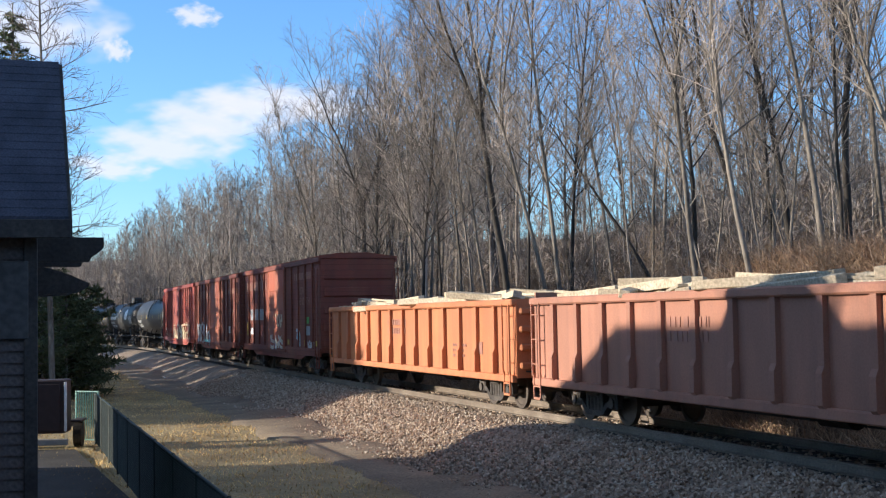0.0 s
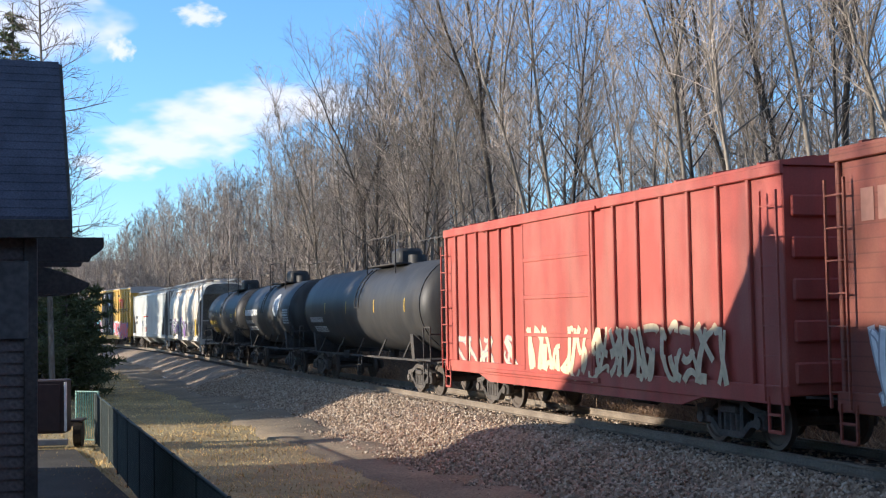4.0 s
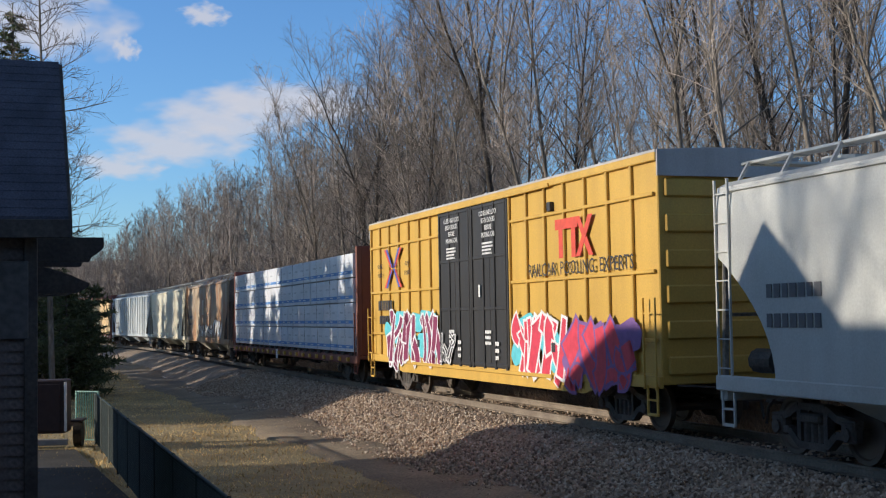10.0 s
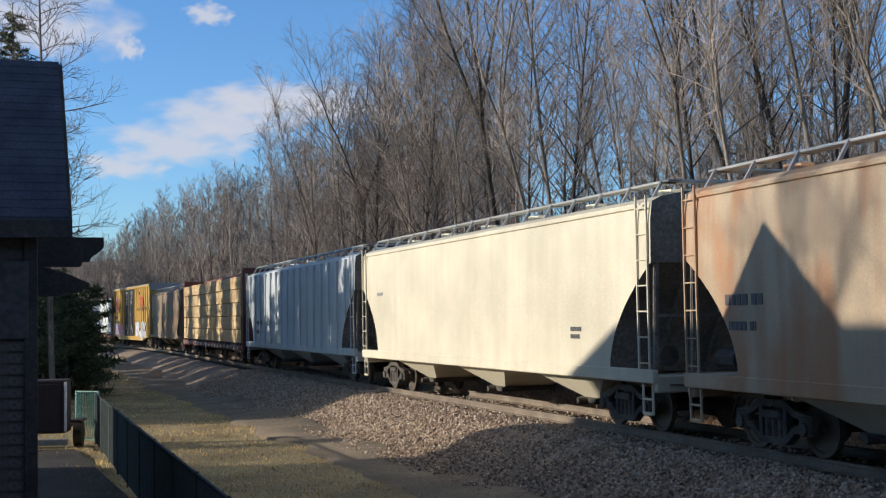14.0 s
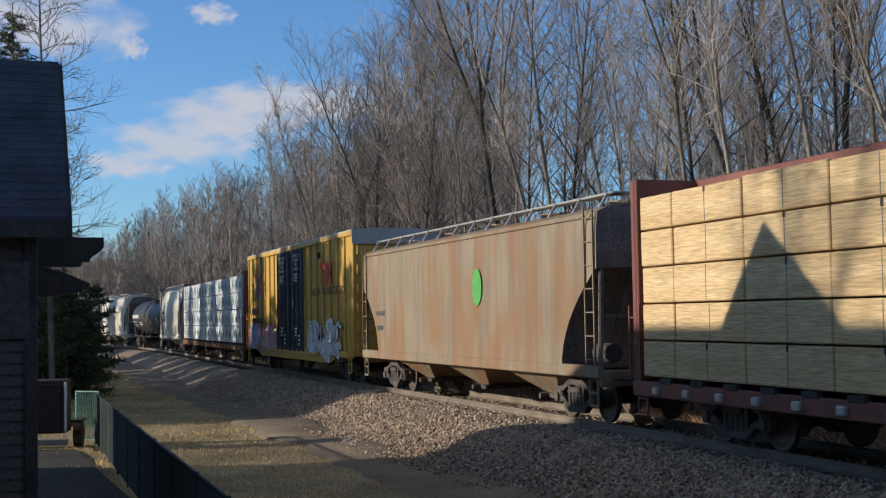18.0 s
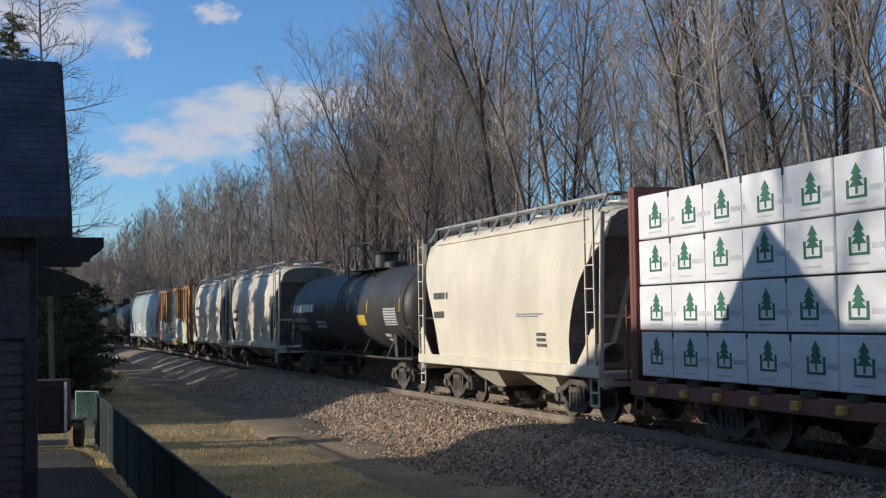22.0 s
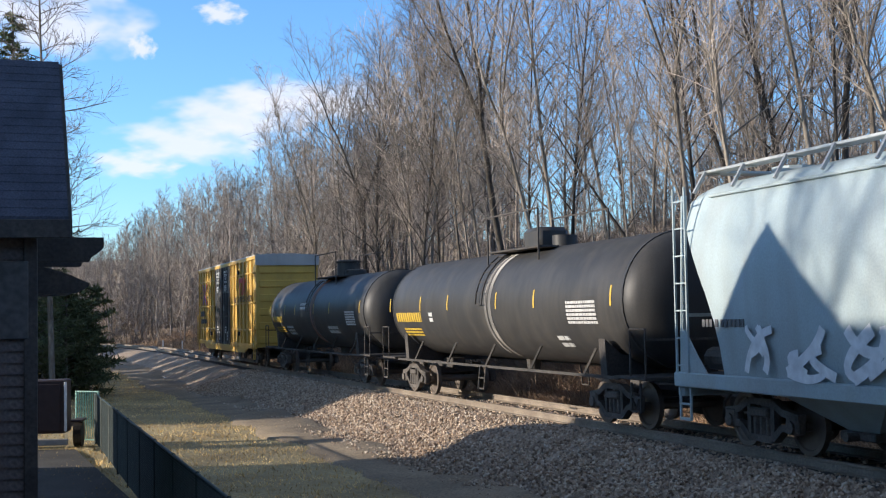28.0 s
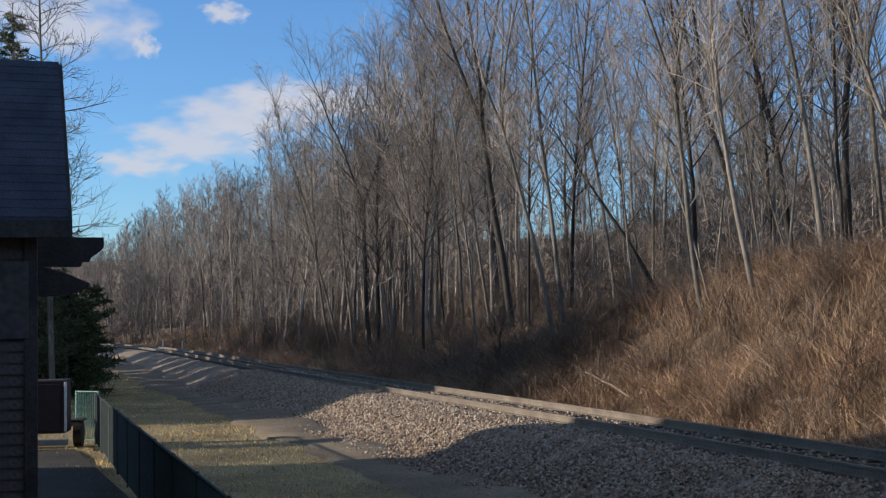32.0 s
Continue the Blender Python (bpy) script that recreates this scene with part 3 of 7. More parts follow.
def boxcar(mid, label, colour, door, length=15.7, width=3.0, z0=0.78, z1=4.45, door_span=(-1.6, 1.7), door_kind="sliding", posts=7, high=False, roof=None, seed=1):
    car = car_base("boxcar", label, "boxcar", mid, length, length / 2 - 2.3, "freight cars of the train")
    P = PAINT[colour]
    hx, hy = length / 2, width / 2 - 0.07
    part("body", Geo().box(-hx + 0.06, hx - 0.06, -hy, hy, z0 + 0.18, z1, 0.02), P, car)
    for side in (-1, 1):
        y = side * (hy + 0.0)
        part("side_sill", Geo().box(-hx, hx, min(y, y + side * 0.07), max(y, y + side * 0.07), z0 + (0.12 if high else 0.05), z0 + 0.34, 0.015)
             .extrude([(-hx + 2.2, z0 + 0.12), (-hx + 3.2, z0 - 0.12), (hx - 3.2, z0 - 0.12), (hx - 2.2, z0 + 0.12)], y - 0.01 * side, y + side * 0.05), P, car)
        part("top_chord", Geo().box(-hx, hx, min(y, y + side * 0.08), max(y, y + side * 0.08), z1 - 0.14, z1 + 0.02, 0.015), P, car)
        a, b = door_span
        xs = []
        for lo, hi in ((-hx, a), (b, hx)):
            k = posts
            xs += [lo + (hi - lo) * (i + (0.12 if lo < 0 else 0.0)) / k for i in range(k + 1)]
        post = Geo().box(-0.04, 0.04, min(y, y + side * 0.065), max(y, y + side * 0.065), z0 + 0.3, z1 - 0.12, 0.012).mesh("side_post", P)
        for x in xs:
            if abs(x) < hx - 0.04 and not (a < x < b):
                part("side_post", post, None, car, at=pose(x, 0, 0))
    # doors
    a, b = door_span
    for side in (-1, 1):
        y = side * (hy + 0.045)
        leaves = [(a, (a + b) / 2), ((a + b) / 2, b)] if door_kind == "double" else [(a, b)]
        for lo, hi in leaves:
            d = part("door", Geo().box(lo + 0.02, hi - 0.02, min(y - 0.03, y + 0.03), max(y - 0.03, y + 0.03), z0 + 0.22, z1 - 0.16, 0.012), door, car)
            g = Geo()
            if door_kind == "double":
                for x in (lo + 0.12, lo + (hi - lo) * 0.36, lo + (hi - lo) * 0.66, hi - 0.12):
                    g = Geo().tube([(x, y + side * 0.05, z0 + 0.2), (x, y + side * 0.05, z1 - 0.14)], [0.025, 0.025], 6)
                    g.box(x - 0.05, x + 0.05, y + min(0, side * 0.07), y + max(0, side * 0.07), z0 + 0.16, z0 + 0.34, 0.01)
                    part("lock_rod", g, door, d)
                f = Geo()
                for z in (z0 + 0.3, z0 + 1.65, z0 + 2.9, z1 - 0.22):
                    f.box(lo + 0.04, hi - 0.04, min(y, y + side * 0.05), max(y, y + side * 0.05), z - 0.04, z + 0.04, 0.01)
                for x in (lo + 0.06, (lo + hi) / 2, hi - 0.06):
                    f.box(x - 0.05, x + 0.05, min(y, y + side * 0.045), max(y, y + side * 0.045), z0 + 0.26, z1 - 0.2, 0.01)
                part("door_frame", f, door, d)
            elif door_kind == "corrugated":
                for k in range(11):
                    z = z0 + 0.35 + k * (z1 - z0 - 0.55) / 11
                    part("door_rib", Geo().extrude([(y, z), (y + side * 0.06, z + 0.07), (y + side * 0.06, z + 0.17), (y, z + 0.25)], lo + 0.1, hi - 0.1, "x"), door, d)
            else:
                for k in (0.25, 0.5, 0.75):
                    z = z0 + 0.2 + k * (z1 - z0 - 0.36)
                    g.box(lo + 0.04, hi - 0.04, min(y, y + side * 0.045), max(y, y + side * 0.045), z - 0.05, z + 0.05, 0.015)
                for x in (lo + 0.08, hi - 0.08):
                    g.box(x - 0.05, x + 0.05, min(y, y + side * 0.05), max(y, y + side * 0.05), z0 + 0.24, z1 - 0.18, 0.015)
                part("door_frame", g, door, d)
        yo = side * (hy + 0.06)
        over = 0.3 if door_kind != "double" else 2.4
        for z, start in ((z1 - 0.16, a - (2.6 if door_kind != "double" else 2.4)), (z0 + 0.12, a - 2.4)):
            part("door_track", Geo().box(start, b + over, min(yo, yo + side * 0.06), max(yo, yo + side * 0.06), z, z + 0.085, 0.01), P, car)
    # ends with pressed ribs
    for e in (-1, 1):
        for k in range(6 if high else 5):
            z = z0 + 0.35 + k * (z1 - z0 - 0.5) / (6 if high else 5)
            x = e * (hx - 0.07)
            part("end_rib", Geo().box(min(x, x + e * 0.07), max(x, x + e * 0.07), -hy + 0.12, hy - 0.12, z, z + 0.34, 0.05), P, car)
        for side in (-1, 1):
            x = e * hx - (0.5 if e > 0 else 0.06)
            ladder(car, x, side * (hy + 0.12), z0 + 0.1, z0 + (1.75 if high else 3.3), P, 0.44)
            stirrup(car, e * (hx - 0.28), side * (hy + 0.08), P)
    rm = PAINT[roof] if roof else P
    ridge = 0.12 if roof else 0.2
    r = Geo().extrude([(-hy - 0.07, z1), (-hy - 0.07, z1 + 0.06), (-0.4, z1 + ridge), (0.4, z1 + ridge), (hy + 0.07, z1 + 0.06), (hy + 0.07, z1)], -hx, hx, "x")
    rf = part("roof", r, rm, car, "silver metal roof" if roof else "")
    rib = Geo()
    for k in range(12):
        x = -hx + (k + 0.5) * length / 12
        for side in (-1, 1):
            rib.beam((x, side * (hy + 0.02), z1 + 0.07), (x, side * 0.4, z1 + ridge + 0.02), 0.07, 0.06)
    part("roof_rib", rib, rm, rf)
    if roof:
        for e in (-1, 1):
            x = e * (hx - 0.005)
            part("end_fascia", Geo().extrude([(-hy - 0.05, z1 - 0.42), (-hy - 0.05, z1 + 0.05), (0, z1 + ridge), (hy + 0.05, z1 + 0.05), (hy + 0.05, z1 - 0.42)], min(x, x + e * 0.05), max(x, x + e * 0.05), "x"), rm, car, "silver painted end fascia")
    return car


def pooled_boxcar(mid, label, bands, spray, seed):
    car = boxcar(mid, label, "yellow", PAINT["door_black"], 18.7, 3.02, 0.77, 5.13, (-2.6, 2.3), "double", 7, True, "roof_silver", seed)
    y = -1.45
    if bands:
        for z in (1.75, 3.0, 4.4):
            for lo, hi in ((-9.2, -2.7), (2.4, 9.2)):
                part("side_band", Geo().box(lo, hi, y - 0.06, y, z - 0.035, z + 0.035, 0.012), PAINT["yellow"], car)
    yl = -1.508
    g = Geo()
    g.box(4.95, 6.05, yl - 0.004, yl, 4.02, 4.24)
    for x in (5.12, 5.74):
        g.box(x, x + 0.2, yl - 0.004, yl, 3.42, 4.02)
    for sgn in (-1, 1):
        g.extrude([(6.35 - sgn * 0.3 - 0.1, 3.42), (6.35 - sgn * 0.3 + 0.1, 3.42), (6.35 + sgn * 0.3 + 0.1, 4.24), (6.35 + sgn * 0.3 - 0.1, 4.24)], yl - 0.004 - 0.002 * sgn, yl)
    part("emblem", g, RED, car, "red block emblem")
    writing(car, "RAILCAR  POOLING  EXPERTS", 5.95, 3.2, yl, 0.30, BLACK, squeeze=0.92)
    e1, e2 = Geo(), Geo()
    for sx in (-1, 1):
        for sz in (-1, 1):
            for geo, o in ((e1, 0.0), (e2, 0.2)):
                x_in, x_out = -6.82 + sx * (0.03 + o * 0.3), -6.82 + sx * (0.66 + o * 0.9)
                geo.extrude([(x_in, 3.7 + sz * 0.02), (x_in + sx * 0.18, 3.7 + sz * 0.02), (x_out + sx * 0.05, 3.7 + sz * 0.58), (x_out - sx * 0.13, 3.7 + sz * 0.58)], yl - 0.005, yl)
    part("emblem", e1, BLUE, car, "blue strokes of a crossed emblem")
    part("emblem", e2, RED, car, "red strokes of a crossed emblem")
    writing(car, "next\nload", -8.2, 3.68, yl, 0.2, BLACK)
    writing(car, "any\nroad", -5.45, 3.68, yl, 0.2, BLACK)
    bars(car, -8.4, -6.9, 2.45, 2.78, yl, 1, BLACK, seed, "reporting_mark", 0.1)
    bars(car, -8.3, -5.9, 2.04, 2.32, yl, 1, BLACK, seed + 1, "reporting_mark", 0.1)
    for x in (-1.45, 1.15):
        writing(car, "CLOSE AND LOCK\nBOTH DOORS\nBEFORE\nMOVING CAR", x, 4.45, -1.56, 0.13, WHITE, squeeze=0.8)
        bars(car, x - 0.42, x + 0.3, 3.72, 4.05, -1.555, 4, WHITE, seed + 3)
        bars(car, x - 0.3, x + 0.1, 1.55, 1.95, -1.555, 3, WHITE, seed + 5)
        bars(car, x + 0.35, x + 0.6, 1.2, 1.7, -1.555, 3, WHITE, seed + 6)
    plate(car, 0.45, 0.55, 2.7, 3.0, -1.555, WHITE)
    for x, z in ((-4.4, 1.5), (4.7, 4.55), (4.8, 1.55)):
        g = Geo().box(x - 0.12, x + 0.06, yl - 0.03, yl + 0.07, z - 0.1, z + 0.1, 0.01)
        part("vent_box", g, BLACK, car)
    for row in spray:
        graffiti(car, *row)
    return car


def gondola(mid, label, length=16.8, posts=13, seed=1, marks=True):
    car = car_base("gondola_car", label, "gondola car", mid, length, length / 2 - 2.2, "freight cars of the train")
    P = PAINT["gondola_shaded" if seed == 1 else "gondola"]
    hx, z0, z1 = length / 2, 0.80, 2.62
    for side in (-1, 1):
        part("side_sheet", Geo().box(-hx, hx, side * 1.42 - 0.02, side * 1.42 + 0.02, z0, z1), P, car)
    for e in (-1, 1):
        part("end_sheet", Geo().box(e * hx - 0.03, e * hx + 0.03, -1.42, 1.42, z0, z1 + (0.12 if seed == 1 else 0)), P, car)
    part("floor", Geo().box(-hx, hx, -1.4, 1.4, z0 + 0.2, z0 + 0.28), P, car)
    for side in (-1, 1):
        y = side * 1.47
        part("top_chord", Geo().box(-hx - 0.05, hx + 0.05, y - 0.09, y + 0.09, z1 - 0.16, z1, 0.03), P, car)
        part("side_sill", Geo().box(-hx, hx, y - 0.06, y + 0.06, z0 - 0.1, z0 + 0.07, 0.02), P, car)
        rib = Geo().extrude([(y - side * 0.04, z0 - 0.05), (y + side * 0.11, z0 + 0.1), (y + side * 0.11, z0 + 0.55), (y + side * 0.06, z0 + 0.66), (y + side * 0.06, z1 - 0.1), (y - side * 0.04, z1 - 0.1)], -0.075, 0.075, "x").mesh("side_post", P)
        for k in range(posts):
            part("side_post", rib, None, car, at=pose(-hx + 1.15 + k * (length - 2.3) / (posts - 1), 0, 0))
        for e in (-1, 1):
            ladder(car, e * (hx - 0.3) - 0.21, y + side * 0.08, z0 + 0.1, z1 - 0.1, P, 0.42)
            stirrup(car, e * (hx - 0.3), y + side * 0.06, P)
    for e in (-1, 1):
        g = Geo()
        for k in range(4):
            g.box(min(e * hx, e * (hx + 0.12)), max(e * hx, e * (hx + 0.12)), -1.35, 1.35, z0 + 0.2 + k * 0.42, z0 + 0.36 + k * 0.42, 0.04)
        part("end_rib", g, P, car)
    rnd = random.Random(seed * 7)
    bars(car, -3.6 + seed, -1.8 + seed, 1.75, 2.25, -1.452, 2, FADED, seed, "reporting_mark", 0.3)
    bars(car, 4.2, 5.2, 1.2, 1.6, -1.452, 3, FADED, seed + 4)
    plate(car, 6.0, 6.35, 1.3, 1.6, -1.452, FADED)
    load = thing("timber_load", "loose sawn timber and old ties heaped in the gondola", "timber load", "loads on the train")
    MOVERS.append((load, mid, 2 * (length / 2 - 2.2)))
    wood = grainy("old_timber", (0.42, 0.33, 0.22), (0.70, 0.60, 0.44), 1.0, 0.9, 20, 0.004, 0.4, None, 0.25)
    pieces = [Geo().box(-1.3, 1.3, -0.11, 0.11, -0.08, 0.08, 0.012).mesh("timber", wood), Geo().box(-1.3, 1.3, -0.09, 0.09, -0.03, 0.03, 0.008).mesh("timber", wood), Geo().box(-0.9, 0.9, -0.13, 0.13, -0.09, 0.09, 0.012).mesh("timber", wood)]
    for k in range(80):
        x = rnd.uniform(-hx + 1.5, hx - 1.5)
        y = rnd.uniform(-1.15, 1.15)
        part("timber", rnd.choice(pieces), None, load, at=pose(x, y, 2.60 + rnd.uniform(-0.12, 0.26) * (1.1 - abs(y) / 1.6), rnd.uniform(-12, 12), rnd.uniform(-4, 5), rnd.gauss(0, 22)))
    part("timber_bed", Geo().box(-hx + 0.2, hx - 0.2, -1.35, 1.35, z0 + 0.3, 2.42, 0.1), wood, load)
    return car


def tank_car(mid, label, shell_len, r=1.36, zc=2.52, marks=(), yellow_bars=(), band=None, dome_x=1.5, tall_dome=False, seed=1, disc=False):
    car = car_base("tank_car", label, "tank car", mid, shell_len + 0.5, shell_len / 2 - 1.75, "freight cars of the train", sill=False)
    P = PAINT["tank_black"]
    hx, rings = shell_len / 2, []
    prof = [(-hx, 0.05), (-hx + 0.04, 0.35), (-hx + 0.14, 0.62), (-hx + 0.3, 0.84), (-hx + 0.5, 0.96), (-hx + 0.72, 1.0)]
    xs = prof + [(x, 1.0) for x in np.linspace(-hx + 2, hx - 2, 5)] + [(-x, k) for x, k in prof[::-1]]
    n = 40
    for x, k in xs:
        rings.append([(x, r * k * math.sin(2 * math.pi * i / n), zc + r * k * math.cos(2 * math.pi * i / n)) for i in range(n)])
    part("tank_shell", Geo().loft(rings), P, car, soft=True)
    def hoop(x0, x1, rr, a0=0.0, a1=360.0, k=36):
        g, rs = Geo(), []
        for i in range(k + 1):
            a = radians(a0 + (a1 - a0) * i / k)
            s_, c_ = math.sin(a), math.cos(a)
            rs.append([(x0, -rr * s_, zc + rr * c_), (x1, -rr * s_, zc + rr * c_), (x1, -(rr - 0.03) * s_, zc + (rr - 0.03) * c_), (x0, -(rr - 0.03) * s_, zc + (rr - 0.03) * c_)])
        return g.loft(rs, True, True)
    for x in (-hx + 0.72, hx - 0.72):
        part("weld_ring", hoop(x - 0.04, x + 0.04, r + 0.012), P, car)
    if band:
        streak = paint("spill_streak_" + str(seed), band, (0.12, 0.1, 0.09), 0.8, (0.05, 0.05, 0.05), 0.8, 0.7)
        part("spill_streak", hoop(dome_x - 0.75, dome_x - 0.6, r + 0.008, 0, 150), streak, car, "pale dried spill running down the shell")
        part("spill_streak", hoop(dome_x - 0.5, dome_x - 0.32, r + 0.008, 0, 158), streak, car, "pale dried spill running down the shell")
    # saddles, end sills, running rails
    for e in (-1, 1):
        tx = e * (shell_len / 2 - 1.75)
        g = Geo().extrude([(-1.25, 0.95), (1.25, 0.95), (1.3, 1.75), (0.95, 1.45), (0, 1.16), (-0.95, 1.45), (-1.3, 1.75)], tx - 0.14, tx + 0.14, "x")
        part("saddle", g, UNDER, car)
        ex = e * (hx + 0.25)
        part("stub_sill", Geo().box(min(e * (hx - 2.7), ex), max(e * (hx - 2.7), ex), -0.2, 0.2, 0.72, 1.04, 0.02), UNDER, car)
        g = Geo().box(min(e * (hx - 1.0), ex), max(e * (hx - 1.0), ex), -1.42, 1.42, 1.0, 1.06, 0.01)
        part("end_platform", g, UNDER, car)
        for side in (-1, 1):
            g = Geo().beam((ex, side * 1.4, 1.0), (ex, side * 1.4, 1.95), 0.03).beam((ex, side * 1.4, 1.95), (e * (hx - 0.35), side * 1.4, 1.95), 0.03).beam((e * (hx - 0.35), side * 1.4, 1.95), (e * (hx - 0.35), side * 1.4, 1.0), 0.03)
            part("handrail", g, UNDER, car)
        part("handrail", Geo().beam((ex, -1.4, 1.75), (ex, 1.4, 1.75), 0.04), UNDER, car)
        for side in (-1, 1):
            stirrup(car, e * (hx - 0.1), side * 1.42, UNDER)
    for side in (-1, 1):
        part("running_rail", Geo().beam((-hx + 1, side * 1.3, 1.0), (hx - 1, side * 1.3, 1.0), 0.05, 0.06), UNDER, car)
        for x in np.linspace(-hx + 2.6, hx - 2.6, 5):
            part("brace", Geo().beam((x, side * 1.3, 1.0), (x + 0.25, side * 1.12, 1.55), 0.045), UNDER, car)
    # fittings on top
    x = dome_x
    top = zc + r
    if tall_dome:
        g = Geo().tube([(x, 0, top - 0.1), (x, 0, top + 0.5)], [0.42, 0.42], 28).tube([(x, 0, top + 0.5), (x, 0, top + 0.56), (x, 0, top + 0.62)], [0.47, 0.5, 0.36], 28).tube([(x + 1.1, 0, top - 0.1), (x + 1.1, 0, top + 0.18), (x + 1.1, 0, top + 0.22)], [0.4, 0.4, 0.3], 28)
    else:
        g = Geo().box(x - 0.5, x + 0.5, -0.4, 0.4, top - 0.1, top + 0.5, 0.1).tube([(x + 1.1, 0, top - 0.1), (x + 1.1, 0, top + 0.25)], [0.3, 0.3], 12).tube([(x - 1.2, 0, top - 0.1), (x - 1.2, 0, top + 0.15)], [0.12, 0.12], 8)
    part("manway", g, P, car, soft=True)
    for side in (-1, 1):
        pl = part("platform", Geo().box(x - 1.6, x + 1.6, side * 0.62 - 0.25, side * 0.62 + 0.25, top - 0.06, top - 0.01, 0.01), UNDER, car)
        g = Geo()
        for px in (x - 1.6, x + 1.6):
            g.beam((px, side * 0.9, top - 0.35), (px, side * 0.9, top + 0.85), 0.034)
        g.beam((x - 1.6, side * 0.9, top + 0.85), (x + 1.6, side * 0.9, top + 0.85), 0.034)
        part("handrail", g, UNDER, pl)
        lad = Geo()
        lx = x - 0.9
        prev = None
        for k in range(6):
            a = radians(34 + k * 11)
            p = (side * (r + 0.10) * math.sin(a), zc + (r + 0.10) * math.cos(a))
            if a > radians(90):
                p = (side * (r + 0.10), zc + (r + 0.1) * math.cos(a) * 1.0)
            for o in (-0.21, 0.21):
                if prev:
                    lad.beam((lx + o, prev[0], prev[1]), (lx + o, p[0], p[1]), 0.03)
            lad.beam((lx - 0.21, *p), (lx + 0.21, *p), 0.022)
            prev = p
        part("ladder", lad, UNDER, car)
        low_step = Geo()
        for o in (-0.2, 0.2):
            low_step.beam((lx + o, side * 1.36, 1.0), (lx + o, side * 1.42, 0.45), 0.035)
        for z in (0.46, 0.72):
            low_step.beam((lx - 0.2, side * 1.4, z), (lx + 0.2, side * 1.4, z), 0.03)
        part("stirrup_step", low_step, UNDER, car)
    part("outlet_valve", Geo().tube([(0, 0, zc - r - 0.25), (0, 0, zc - r + 0.05)], [0.16, 0.2], 10), UNDER, car)

    def on_shell(x0, x1, za, zb, material, name, label="", off=0.006, rows=1, gap=0.0, marks_seed=0):
        """A patch of paint that follows the round side between two heights."""
        g = Geo()
        a0, a1 = math.asin(max(-1, min(1, (za - zc) / r))), math.asin(max(-1, min(1, (zb - zc) / r)))
        rnd = random.Random(marks_seed)
        for row in range(rows):
            lo = a0 + (a1 - a0) * row / rows
            hi = lo + (a1 - a0) / rows * (1 - gap)
            spans, xx = [], x0
            if gap:
                hgt = (zb - za) / rows
                while xx < x1 - 0.02:
                    w = min((1.5 if name == "company_name" else rnd.uniform(0.42, 0.62) if name == "reporting_mark" else rnd.uniform(0.8, 2.2)) * hgt, x1 - xx)
                    spans.append((xx, xx + w))
                    xx += w + hgt * (0.3 if name == "company_name" else 0.2)
            else:
                spans = [(x0, x1)]
            k = max(2, int((hi - lo) * 26))
            for u, w in spans:
                rs = []
                for i in range(k + 1):
                    a = lo + (hi - lo) * i / k
                    rs.append([(u, -(r + off) * math.cos(a), zc + (r + off) * math.sin(a)), (w, -(r + off) * math.cos(a), zc + (r + off) * math.sin(a))])
                g.loft(rs, False, False)
        ob = part(name, g.raw(name, material), None, car, label)
        return tagged(ob, kind="stuff") if gap else ob
    for m in marks:
        on_shell(*m[:4], CHALK if m[4] == WHITE and m[5] != "company_name" else m[4], m[5], rows=m[6], gap=m[7], marks_seed=seed + int(m[0] * 10))
    for xb in yellow_bars:
        on_shell(xb - 0.035, xb + 0.035, 2.40, 2.80, YELLOW, "reflector", "yellow reflective strip")
    if disc:
        g = Geo()
        pts = []
        for k in range(28):
            a = 2 * math.pi * k / 28
            pts.append((2.2 + 0.62 * math.cos(a), 2.82 + 0.48 * math.sin(a)))
        def lay(px, pz):
            a = math.asin((pz - zc) / r)
            return (px, -(r + 0.008) * math.cos(a), zc + (r + 0.008) * math.sin(a))
        rings = [[lay(2.2 + (px - 2.2) * k, 2.82 + (pz - 2.82) * k) for px, pz in pts] for k in (1.0, 0.75, 0.5, 0.25, 0.02)]
        part("emblem", Geo().loft(rings, True, False).raw("emblem", WHITE), None, car, "round white emblem")
    return car


RUST_RUN = grainy("rust_run", (0.26, 0.13, 0.06), (0.50, 0.33, 0.2), 2.5, 0.8, 20, 0.003, 0.3)
INK = plain("worn_black_ink", (0.10, 0.10, 0.105), 0.6)


